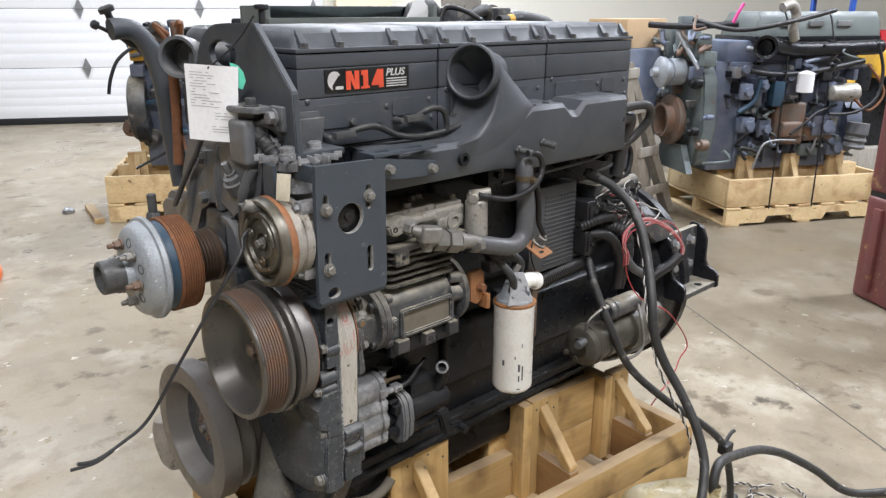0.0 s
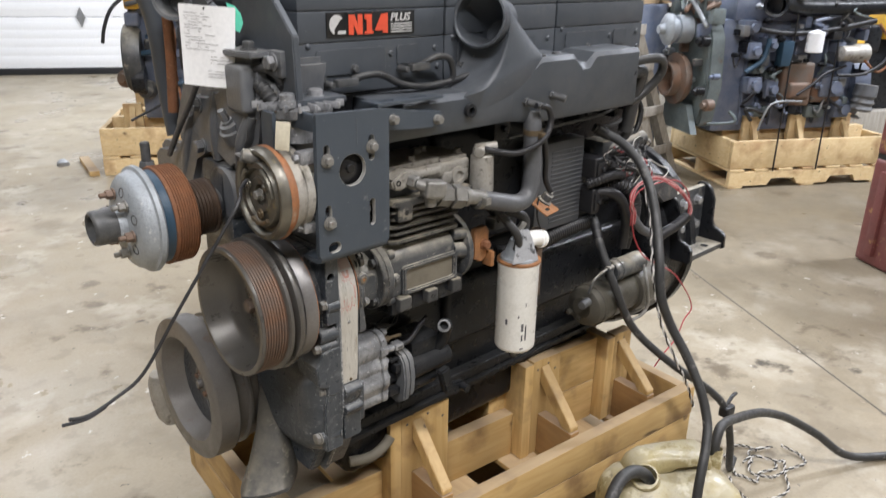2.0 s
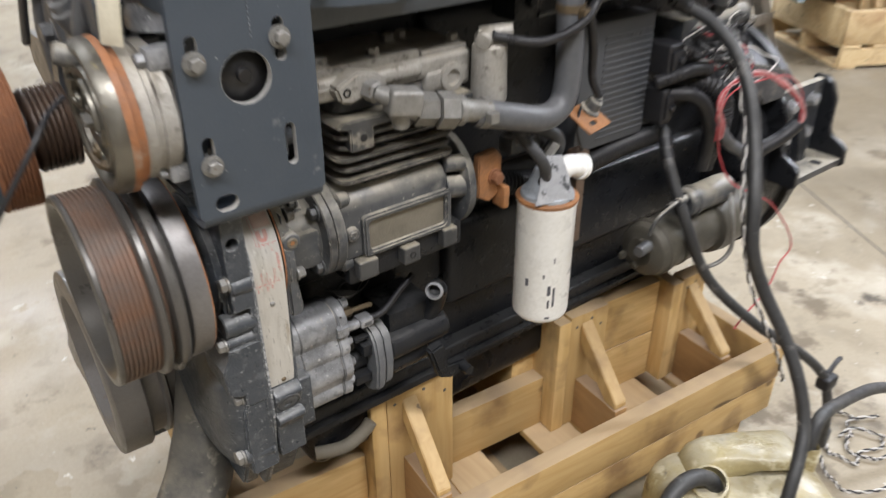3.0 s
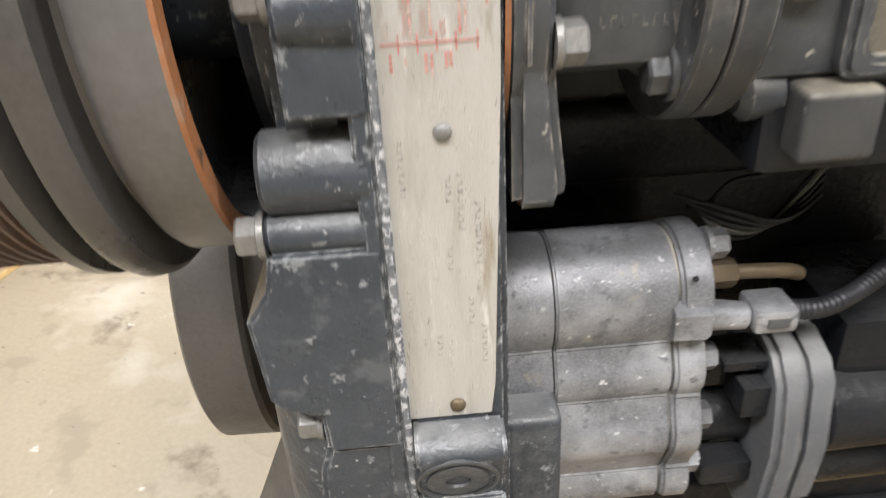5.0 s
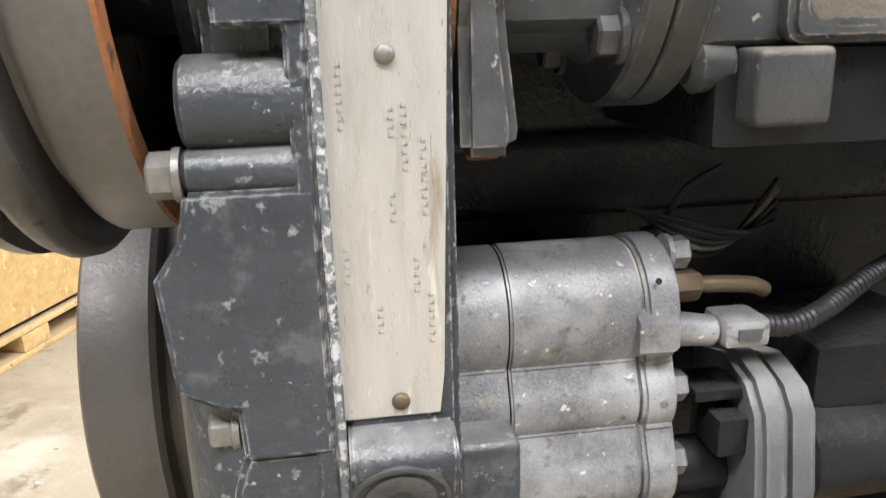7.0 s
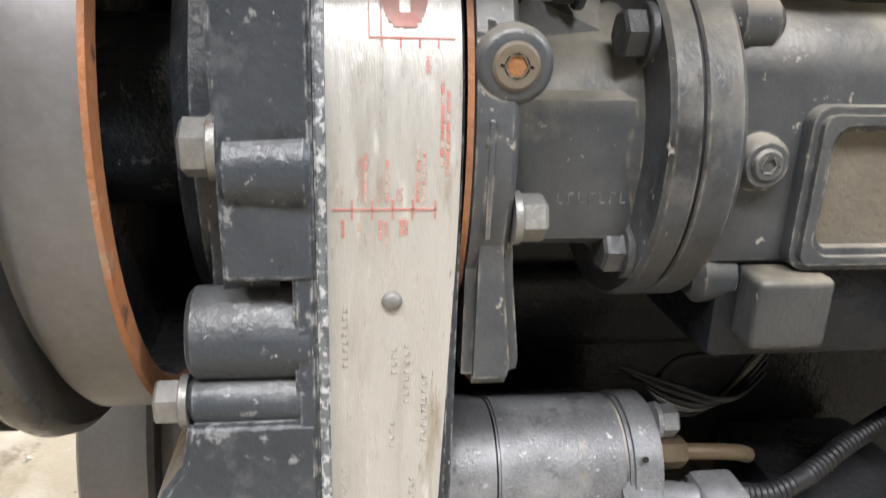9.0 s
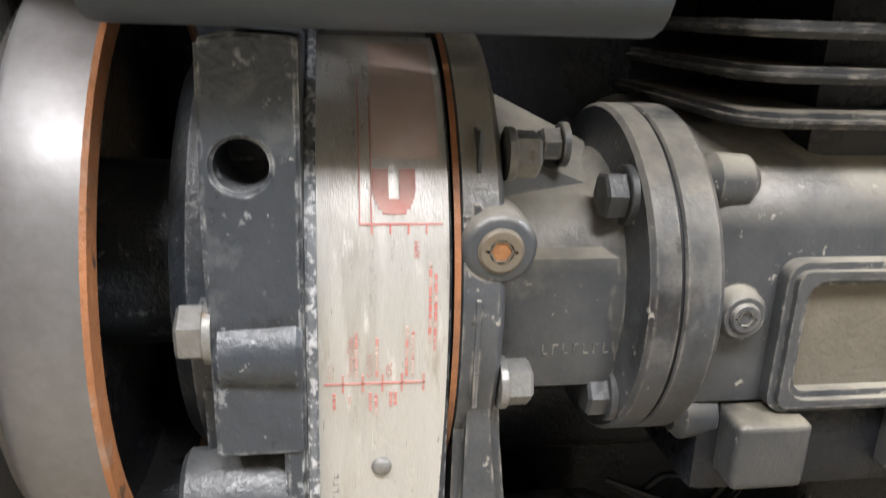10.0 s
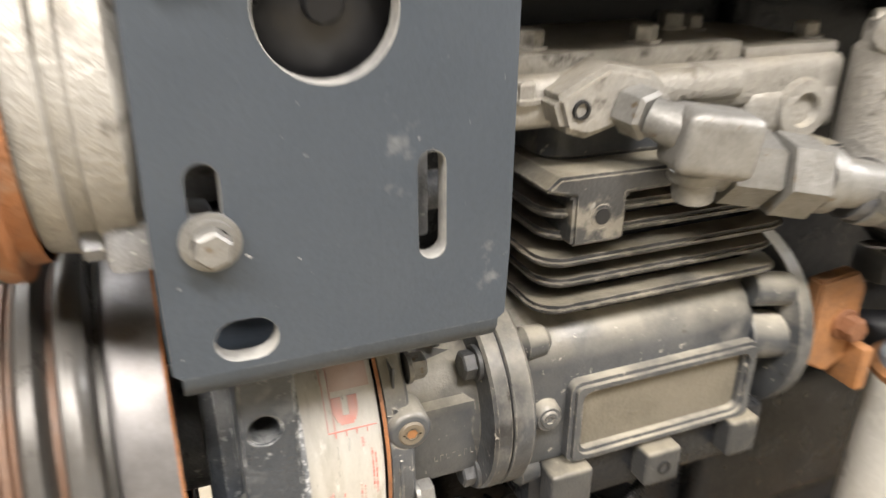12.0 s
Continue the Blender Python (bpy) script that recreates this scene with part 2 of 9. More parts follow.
M_BADGEBLACK = plain("badge_black", (0.010, 0.010, 0.011), 0.35)
M_ECM = shade("grey_black_module_case", (0.058, 0.062, 0.070), (0.072, 0.076, 0.084), 6, 0.5, bump=0.1, dust=(DUST, 0.4))
M_BRASS = shade("dull_brass", (0.13, 0.095, 0.055), (0.07, 0.055, 0.037), 60, 0.5, 0.4, bump=0.1)
M_REDWIRE = plain("red_wire", (0.40, 0.05, 0.06), 0.45)
M_PALEWIRE = plain("pale_pink_wire", (0.55, 0.30, 0.30), 0.5)
M_WHITEWIRE = plain("white_wire", (0.6, 0.58, 0.55), 0.5)
M_JUG = shade("dirty_translucent_cream_plastic", (0.38, 0.32, 0.165), (0.22, 0.175, 0.075), 7, 0.36, bump=0.7, grain=38, contrast=(0.38, 0.62), spots=[((0.60, 0.55, 0.38), 16, 0.55, 0.08), ((0.13, 0.10, 0.05), 20, 0.62, 0.06), ((0.09, 0.07, 0.045), 70, 0.68, 0.04)], dust=((0.52, 0.50, 0.44), 0.5))
M_DOOR = shade("white_door_panel", (0.80, 0.81, 0.82), (0.76, 0.77, 0.78), 0.8, 0.5, bump=0.08, grain=60)
M_WALL = shade("pale_wall_panel", (0.74, 0.72, 0.64), (0.70, 0.69, 0.62), 0.7, 0.7, bump=0.05)
M_BEIGE = shade("beige_painted_post", (0.70, 0.62, 0.44), (0.66, 0.58, 0.41), 1.5, 0.6, bump=0.05)
# rubber seal black, also used to paint the darkness inside holes
M_SEAL = plain("black_seal_and_gap_fill", (0.010, 0.010, 0.011), 0.6)
M_HINGE = plain("grey_door_hinge", (0.30, 0.31, 0.32), 0.4, 0.5)
M_CEIL = shade("white_ceiling_sheet", (0.72, 0.72, 0.70), scale=0.5, rough=0.8, bump=0)
M_YELLOW = shade("yellow_engine_paint", (0.62, 0.36, 0.03), (0.42, 0.24, 0.03), 7, 0.5, bump=0.2, spots=[((0.10, 0.08, 0.05), 11, 0.6, 0.12)])
M_REDBIN = shade("scratched_dark_red_paint", (0.16, 0.045, 0.04), (0.11, 0.04, 0.038), 5, 0.5, bump=0.25, grain=60, spots=[((0.30, 0.17, 0.07), 13, 0.62, 0.06), ((0.34, 0.20, 0.18), 40, 0.68, 0.03)])
M_BRIGHTRED = plain("bright_red_plastic", (0.55, 0.03, 0.04), 0.4)
M_BRIGHTBLUE = plain("bright_blue_plastic", (0.03, 0.10, 0.45), 0.4)
M_ORANGEPLAS = plain("orange_plastic", (0.80, 0.17, 0.035), 0.4)
M_PINK = plain("pink_ribbon", (0.85, 0.08, 0.35), 0.5)
M_CARD = shade("brown_cardboard", (0.47, 0.33, 0.19), (0.43, 0.30, 0.17), 5, 0.8, bump=0.05)
M_STRAP = plain("black_steel_strap", (0.012, 0.012, 0.013), 0.35)
# weathered grey, made paler to include the haze over the far side
M_OLDWOOD = shade("weathered_timber_with_haze", (0.36, 0.335, 0.29), (0.22, 0.20, 0.17), 12, 0.8, bump=0.3, grain=120, stretch=(3, 3, 0.4))


def timber(name, base, second, ring, grain_axis, grime=0.55):
    m = bpy.data.materials.new(name)
    m.use_nodes = True
    nt = m.node_tree
    n, l = nt.nodes, nt.links
    bsdf = n["Principled BSDF"]
    tc = n.new("ShaderNodeNewGeometry")
    info = n.new("ShaderNodeObjectInfo")
    shift = n.new("ShaderNodeVectorMath")
    shift.operation = "MULTIPLY_ADD"
    shift.inputs[1].default_value = (9.0, 7.0, 5.0)
    l.new(info.outputs["Random"], shift.inputs[0])
    l.new(tc.outputs["Position"], shift.inputs[2])
    mp = n.new("ShaderNodeMapping")
    mp.inputs["Scale"].default_value = tuple(0.10 if a == grain_axis else 1.0 for a in "xyz")
    l.new(shift.outputs[0], mp.inputs["Vector"])
    rings = n.new("ShaderNodeTexNoise")
    rings.inputs["Scale"].default_value, rings.inputs["Detail"].default_value, rings.inputs["Distortion"].default_value = 55, 4, 0.6
    l.new(mp.outputs[0], rings.inputs["Vector"])
    big = n.new("ShaderNodeTexNoise")
    big.inputs["Scale"].default_value, big.inputs["Detail"].default_value = 7, 5
    l.new(shift.outputs[0], big.inputs["Vector"])
    stain = n.new("ShaderNodeMapRange")
    stain.inputs["From Min"].default_value, stain.inputs["From Max"].default_value, stain.inputs["To Max"].default_value = 0.52, 0.70, 0.85
    l.new(big.outputs["Fac"], stain.inputs["Value"])
    knot = n.new("ShaderNodeTexVoronoi")
    knot.inputs["Scale"].default_value = 5.5
    l.new(shift.outputs[0], knot.inputs["Vector"])
    kr = n.new("ShaderNodeMapRange")
    kr.inputs["From Min"].default_value, kr.inputs["From Max"].default_value, kr.inputs["To Min"].default_value, kr.inputs["To Max"].default_value = 0.05, 0.09, 0.75, 0.0
    l.new(knot.outputs["Distance"], kr.inputs["Value"])
    ramp = n.new("ShaderNodeMapRange")
    ramp.inputs["From Min"].default_value, ramp.inputs["From Max"].default_value = 0.35, 0.68
    l.new(rings.outputs["Fac"], ramp.inputs["Value"])

    def mix(a, b, f):
        x = n.new("ShaderNodeMix")
        x.data_type = "RGBA"
        for key, v in ((6, a), (7, b)):
            if isinstance(v, tuple):
                x.inputs[key].default_value = (*v, 1)
            else:
                l.new(v, x.inputs[key])
        l.new(f, x.inputs[0])
        return x.outputs[2]

    tone = n.new("ShaderNodeMapRange")
    tone.inputs["To Max"].default_value = 0.62
    l.new(info.outputs["Random"], tone.inputs["Value"])
    col = mix(base, second, ramp.outputs[0])
    col = mix(col, tuple(c * 0.62 for c in second), tone.outputs[0])
    col = mix(col, ring, stain.outputs[0])
    col = mix(col, (0.09, 0.045, 0.018), kr.outputs[0])
    # thin dark splits along the grain
    split = n.new("ShaderNodeMapping")
    split.inputs["Scale"].default_value = tuple(0.045 if a == grain_axis else 1.0 for a in "xyz")
    l.new(shift.outputs[0], split.inputs["Vector"])
    sn = n.new("ShaderNodeTexNoise")
    sn.inputs["Scale"].default_value, sn.inputs["Detail"].default_value = 34, 2
    l.new(split.outputs[0], sn.inputs["Vector"])
    sr = n.new("ShaderNodeMapRange")
    sr.inputs["From Min"].default_value, sr.inputs["From Max"].default_value, sr.inputs["To Max"].default_value = 0.70, 0.74, 0.8
    l.new(sn.outputs["Fac"], sr.inputs["Value"])
    col = mix(col, (0.07, 0.04, 0.02), sr.outputs[0])
    # grey-brown workshop dirt that has settled on top
    sep = n.new("ShaderNodeSeparateXYZ")
    l.new(tc.outputs["Normal"], sep.inputs[0])
    up = n.new("ShaderNodeMapRange")
    up.inputs["From Min"].default_value, up.inputs["From Max"].default_value, up.inputs["To Max"].default_value = 0.5, 0.9, grime
    l.new(sep.outputs["Z"], up.inputs["Value"])
    col = mix(col, (0.33, 0.265, 0.20), up.outputs[0])
    l.new(col, bsdf.inputs["Base Color"])
    bsdf.inputs["Roughness"].default_value = 0.68
    bp = n.new("ShaderNodeBump")
    bp.inputs["Strength"].default_value, bp.inputs["Distance"].default_value = 0.3, 0.002
    l.new(rings.outputs["Fac"], bp.inputs["Height"])
    l.new(bp.outputs["Normal"], bsdf.inputs["Normal"])
    return m


W1, W2, W3 = (0.68, 0.475, 0.215), (0.55, 0.355, 0.135), (0.20, 0.115, 0.05)
M_WOODX, M_WOODY, M_WOODZ = (timber("pine_" + a, W1, W2, W3, a) for a in "xyz")
# pale copy of the pine for far crates, their light and haze painted in
M_PALEX, M_PALEY, M_PALEZ = (timber("haze_pale_pine_" + a, (0.86, 0.68, 0.40), (0.76, 0.56, 0.29), (0.45, 0.28, 0.14), a, 0.2) for a in "xyz")
# brown copy of the pine: shade and warm bounce inside the crate, as colour
M_BROWNY = timber("shade_brown_pine_y", (0.47, 0.28, 0.115), (0.36, 0.205, 0.08), (0.15, 0.08, 0.035), "y")


def concrete():
    m = shade("worn_concrete_floor", (0.322, 0.278, 0.204), (0.262, 0.221, 0.156), 0.55, 0.42, bump=0.10, grain=90, contrast=(0.36, 0.64),
              spots=[((0.43, 0.390, 0.315), 2.4, 0.54, 0.14), ((0.215, 0.178, 0.122), 1.5, 0.54, 0.12), ((0.165, 0.135, 0.095), 4.2, 0.585, 0.08), ((0.27, 0.232, 0.17), 9.0, 0.56, 0.08), ((0.085, 0.072, 0.055), 2.6, 0.665, 0.05), ((0.10, 0.088, 0.07), 34, 0.68, 0.03), ((0.60, 0.565, 0.50), 12.0, 0.66, 0.04)], rough_var=0.24, spec=0.36)
    nt = m.node_tree
    n, l = nt.nodes, nt.links
    bsdf = n["Principled BSDF"]
    # a darker brown area with a noisy edge, centred near the stored engines
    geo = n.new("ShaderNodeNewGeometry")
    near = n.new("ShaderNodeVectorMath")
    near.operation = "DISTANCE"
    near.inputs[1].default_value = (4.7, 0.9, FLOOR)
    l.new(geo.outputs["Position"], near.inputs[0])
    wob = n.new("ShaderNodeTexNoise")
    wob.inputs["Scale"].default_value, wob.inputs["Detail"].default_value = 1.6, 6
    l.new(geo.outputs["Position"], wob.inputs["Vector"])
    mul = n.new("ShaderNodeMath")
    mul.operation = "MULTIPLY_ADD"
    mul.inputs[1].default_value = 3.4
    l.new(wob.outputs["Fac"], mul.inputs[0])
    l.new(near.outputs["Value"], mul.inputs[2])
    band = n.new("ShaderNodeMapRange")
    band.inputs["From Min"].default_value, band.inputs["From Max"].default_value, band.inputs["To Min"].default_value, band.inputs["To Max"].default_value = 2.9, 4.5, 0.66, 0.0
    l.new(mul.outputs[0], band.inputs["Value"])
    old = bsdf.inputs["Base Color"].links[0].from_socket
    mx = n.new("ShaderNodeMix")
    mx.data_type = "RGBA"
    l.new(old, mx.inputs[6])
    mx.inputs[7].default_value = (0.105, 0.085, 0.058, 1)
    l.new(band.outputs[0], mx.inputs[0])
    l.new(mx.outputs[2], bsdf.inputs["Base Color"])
    return m


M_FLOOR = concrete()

# ---------------------------------------------------------------- modelling helpers
def finish(bm, name, mat, sharp=38):
    me = bpy.data.meshes.new(name)
    bmesh.ops.remove_doubles(bm, verts=bm.verts, dist=1e-6)
    bmesh.ops.recalc_face_normals(bm, faces=bm.faces)
    for f in bm.faces:
        f.smooth = True
    bm.to_mesh(me)
    bm.free()
    me.set_sharp_from_angle(angle=radians(sharp))
    me.materials.append(mat)
    return me


def thing(name, place, label, category, group=""):
    """An Empty at the base of a thing that parents its parts."""
    ob = new(name)
    ob.empty_display_size = 0.05
    ob.location = place
    return tagged(ob, label, category, group)


def part(name, bm, mat, parent, label=""):
    ob = new(name, finish(bm, name, mat))
    ob.parent = parent
    if parent.type == "EMPTY":
        ob.matrix_parent_inverse = Matrix.Translation(-parent.location)
    if label:
        ob["label"] = label
    return ob


def solo(name, bm, mat, label, category, kind="", group=""):
    """A thing that is one mesh."""
    return tagged(new(name, finish(bm, name, mat)), label, category, group, kind)


def add(bm, tmp, m=None):
    if m is not None:
        bmesh.ops.transform(tmp, matrix=m, verts=tmp.verts)
    me = bpy.data.meshes.new("tmp")
    tmp.to_mesh(me)
    tmp.free()
    bm.from_mesh(me)
    bpy.data.meshes.remove(me)
    return bm


def B():
    return bmesh.new()


def box(bm, a, b, bev=0.003, m=None, seg=2):
    t = bmesh.new()
    bmesh.ops.create_cube(t, size=1)
    for v in t.verts:
        for i in range(3):
            v.co[i] = (a[i] + b[i]) / 2 + v.co[i] * (b[i] - a[i])
    if bev > 0:
        bmesh.ops.bevel(t, geom=t.edges[:], offset=min(bev, 0.45 * min(abs(b[i] - a[i]) for i in range(3))), segments=seg, affect="EDGES", profile=0.6)
    return add(bm, t, m)


def frame_of(d):
    d = Vector(d).normalized()
    e = d.cross(Vector((0, 0, 1)))
    if e.length < 0.05:
        e = d.cross(Vector((0, 1, 0)))
    e.normalize()
    return d, e, d.cross(e)


def lathe(bm, origin, axis, profile, seg=40):
    """A body of revolution: rows of (distance along the axis, radius)."""
    d, e, f = frame_of(axis)
    o = Vector(origin)
    rings = []
    for a, r in profile:
        if r < 1e-6:
            rings.append([bm.verts.new(o + d * a)])
        else:
            rings.append([bm.verts.new(o + d * a + (e * math.cos(k * math.tau / seg) + f * math.sin(k * math.tau / seg)) * r) for k in range(seg)])
    for p, q in zip(rings, rings[1:]):
        for k in range(seg):
            j = (k + 1) % seg
            vs = [p[k % len(p)], p[j % len(p)], q[j % len(q)], q[k % len(q)]]
            vs = [v for n, v in enumerate(vs) if v not in vs[:n]]
            if len(vs) > 2:
                try:
                    bm.faces.new(vs)
                except ValueError:
                    pass
    return bm


def cyl(bm, p, q, r, r2=None, seg=20, bev=0.0015):
    p, q = Vector(p), Vector(q)
    h = (q - p).length
    r2 = r if r2 is None else r2
    b = min(bev, 0.4 * r, 0.4 * r2, 0.4 * h)
    return lathe(bm, p, q - p, [(0, 0), (0, r - b), (b, r), (h - b, r2), (h, r2 - b), (h, 0)], seg)


def smooth_path(pts, n=6):
    pts = [Vector(p) for p in pts]
    if len(pts) < 3:
        return pts
    out = []
    for i in range(len(pts) - 1):
        p0, p1, p2, p3 = pts[max(i - 1, 0)], pts[i], pts[i + 1], pts[min(i + 2, len(pts) - 1)]
        for k in range(n):
            t = k / n
            out.append(0.5 * (2 * p1 + (p2 - p0) * t + (2 * p0 - 5 * p1 + 4 * p2 - p3) * t * t + (3 * p1 - p0 - 3 * p2 + p3) * t ** 3))
    return out + [pts[-1]]


def sweep(bm, pts, r, seg=10, n=6, ends=True, ridge=0.0, pitch=0.006):
    """A round hose, pipe or wire along smoothed points; ridge makes it corrugated."""
    path = smooth_path(pts, n)
    if ridge:
        fine = []
        for p, q in zip(path, path[1:]):
            steps = max(1, int((q - p).length / (pitch / 2)))
            fine += [p.lerp(q, k / steps) for k in range(steps)]
        path = fine + [path[-1]]
    up = None
    rings = []
    for i, p in enumerate(path):
        d = (path[min(i + 1, len(path) - 1)] - path[max(i - 1, 0)]).normalized()
        if up is None:
            up = frame_of(d)[1]
        up = (up - d * up.dot(d)).normalized()
        w = d.cross(up)
        rr = r + (ridge if ridge and i % 2 else 0)
        rings.append([bm.verts.new(p + (up * math.cos(k * math.tau / seg) + w * math.sin(k * math.tau / seg)) * rr) for k in range(seg)])
    for a, b in zip(rings, rings[1:]):
        for k in range(seg):
            bm.faces.new((a[k], a[(k + 1) % seg], b[(k + 1) % seg], b[k]))
    if ends:
        bm.faces.new(rings[0][::-1])
        bm.faces.new(rings[-1])
    return bm


def loft(bm, rings, cap=(True, True)):
    rows = [[bm.verts.new(p) for p in ring] for ring in rings]
    n = len(rows[0])
    for a, b in zip(rows, rows[1:]):
        for k in range(n):
            bm.faces.new((a[k], a[(k + 1) % n], b[(k + 1) % n], b[k]))
    if cap[0]:
        bm.faces.new(rows[0][::-1])
    if cap[1]:
        bm.faces.new(rows[-1])
    return bm


def at_plane(plane, a, p):
    return {"x": (a, p[0], p[1]), "y": (p[0], a, p[1]), "z": (p[0], p[1], a)}[plane]


def plate(bm, outer, plane, a0, a1, holes=(), bev=0.0, m=None):
    """A flat outline (with holes through it) given thickness from a0 to a1."""
    t = bmesh.new()
    edges = []
    for loop in (outer, *holes):
        vs = [t.verts.new(at_plane(plane, a0, p)) for p in loop]
        edges += [t.edges.new((vs[k], vs[(k + 1) % len(vs)])) for k in range(len(vs))]
    if holes:
        bmesh.ops.triangle_fill(t, use_beauty=True, use_dissolve=False, edges=edges)
    else:
        t.faces.new(t.verts[:])
    got = bmesh.ops.extrude_face_region(t, geom=t.faces[:])
    off = Vector(at_plane(plane, a1 - a0, (0, 0)))
    bmesh.ops.translate(t, vec=off, verts=[v for v in got["geom"] if isinstance(v, bmesh.types.BMVert)])
    bmesh.ops.recalc_face_normals(t, faces=t.faces)
    if bev:
        sharp = [e for e in t.edges if len(e.link_faces) == 2 and e.calc_face_angle(0) > 0.7]
        bmesh.ops.bevel(t, geom=sharp, offset=bev, segments=2, affect="EDGES", clamp_overlap=True)
    return add(bm, t, m)


def disc(c, r, n=24, ry=None, start=0.0):
    ry = r if ry is None else ry
    return [(c[0] + r * math.cos(start + k * math.tau / n), c[1] + ry * math.sin(start + k * math.tau / n)) for k in range(n)]


def slot(c, w, h, n=8):
    """A rounded slot outline of full width w and full height h."""
    r = min(w, h) / 2
    pts = []
    if h >= w:
        for s, base in ((1, 0), (-1, math.pi)):
            pts += [(c[0] + r * math.cos(base + k * math.pi / n), c[1] + s * (h / 2 - r) + r * math.sin(base + k * math.pi / n)) for k in range(n + 1)]
    else:
        for s, base in ((1, -math.pi / 2), (-1, math.pi / 2)):
            pts += [(c[0] + s * (w / 2 - r) + r * math.cos(base + k * math.pi / n), c[1] + r * math.sin(base + k * math.pi / n)) for k in range(n + 1)]
    return pts


def rounded(x0, x1, y0, y1, r, n=5):
    out = []
    for cx, cy, s in ((x1 - r, y1 - r, 0), (x0 + r, y1 - r, 1), (x0 + r, y0 + r, 2), (x1 - r, y0 + r, 3)):
        out += [(cx + r * math.cos((s + k / n) * math.pi / 2), cy + r * math.sin((s + k / n) * math.pi / 2)) for k in range(n + 1)]
    return out


def hexbolt(bm, p, d, af=0.016, h=0.010, washer=0.0, spin=0.0):
    """A hexagon head that stands on p and points along d."""
    d, e, f = frame_of(d)
    p = Vector(p)
    if washer:
        lathe(bm, p, d, [(0, 0), (0, washer), (0.0025, washer), (0.003, washer - 0.0005), (0.003, 0)], 20)
        p = p + d * 0.003
    r = af / math.sqrt(3)
    ring = lambda a, rr: [p + d * a + (e * math.cos(spin + k * math.pi / 3) + f * math.sin(spin + k * math.pi / 3)) * rr for k in range(6)]
    loft(bm, [ring(0, r), ring(h * 0.86, r), ring(h, r * 0.84)])
    return bm


def socket(bm, p, d, r, h, hole):
    """A round socket-head plug with a hollow hexagon."""
    d, e, f = frame_of(d)
    p = Vector(p)
    lathe(bm, p, d, [(0, r), (h - 0.001, r), (h, r - 0.001), (h, hole * 1.15)], 28)
    ring = lambda a, n: [p + d * a + (e * math.cos(k * math.tau / n) + f * math.sin(k * math.tau / n)) * hole for k in range(n)]
    loft(bm, [ring(h, 28), ring(h - 0.0001, 28)], cap=(False, False))
    lathe(bm, p, d, [(h, hole * 1.15), (h, hole), (h * 0.35, hole * 0.95), (h * 0.35, 0)], 6)
    return bm

# ---------------------------------------------------------------- the hall
D0 = Vector((1.92, 11.03, 0))


def hall(u, v, z):
    """A place in the hall's own axes, from the foot of the big door."""
    return D0 + U * u + V * v + Vector((0, 0, z))


def hall_m(u, v, z, turn=0.0):
    p = hall(u, v, z)
    return pose(p.x, p.y, p.z, 0, 0, YAW + turn)


def wall(name, u0, u1, v0, v1, z0, z1, mat, label):
    bm = B()
    box(bm, (u0, v0, z0), (u1, v1, z1), 0, hall_m(0, 0, 0))
    return solo(name, bm, mat, label, "wall", "structure")


bm = B()
box(bm, (-14, -22, FLOOR - 0.2), (16, 2, FLOOR), 0, hall_m(0, 0, 0))
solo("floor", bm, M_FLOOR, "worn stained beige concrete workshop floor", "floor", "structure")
bm = B()
box(bm, (-14, -22, 4.8), (16, 2, 5.0), 0, hall_m(0, 0, 0))
solo("ceiling", bm, M_CEIL, "plain white workshop ceiling", "ceiling", "structure")
DOOR_L, DOOR_R, DOOR_T = -6.5, 4.6, 4.0
wall("wall_north", -14, DOOR_L, 0, 0.25, FLOOR, 4.8, M_WALL, "pale workshop wall beside the big door")
wall("wall_north_2", DOOR_R, 16, 0, 0.25, FLOOR, 4.8, M_WALL, "pale workshop wall behind the engines")
wall("wall_north_3", DOOR_L, DOOR_R, 0, 0.25, DOOR_T, 4.8, M_WALL, "pale wall above the big door")
wall("wall_east", 16, 16.25, -22, 2, FLOOR, 4.8, M_WALL, "pale workshop side wall")
wall("wall_west", -14.25, -14, -22, 2, FLOOR, 4.8, M_WALL, "pale workshop side wall")
wall("wall_south", -14, 16, -22.25, -22, FLOOR, 4.8, M_WALL, "pale workshop rear wall")

door = thing("door_1", hall(0, 0.05, FLOOR), "closed white sectional overhead door with ribbed panels", "door")
door["kind"] = "structure"
zs = [FLOOR + 0.09, 0.694, 1.508, 2.322, 3.136, DOOR_T]
for z0, z1 in zip(zs, zs[1:]):
    bm = B()
    box(bm, (DOOR_L, 0.06, z0 + 0.004), (DOOR_R, 0.11, z1 - 0.004), 0.006, hall_m(0, 0, 0))
    for k in range(1, 6):
        zz = z0 + (z1 - z0) * k / 6
        box(bm, (DOOR_L + 0.02, 0.0585, zz - 0.055), (DOOR_R - 0.02, 0.062, zz + 0.055), 0.002, hall_m(0, 0, 0))
    part("panel", bm, M_DOOR, door)
bm = B()
box(bm, (DOOR_L, 0.04, FLOOR), (DOOR_R, 0.12, FLOOR + 0.088), 0.01, hall_m(0, 0, 0))
part("bottom_seal", bm, M_SEAL, door, "black rubber bottom seal")
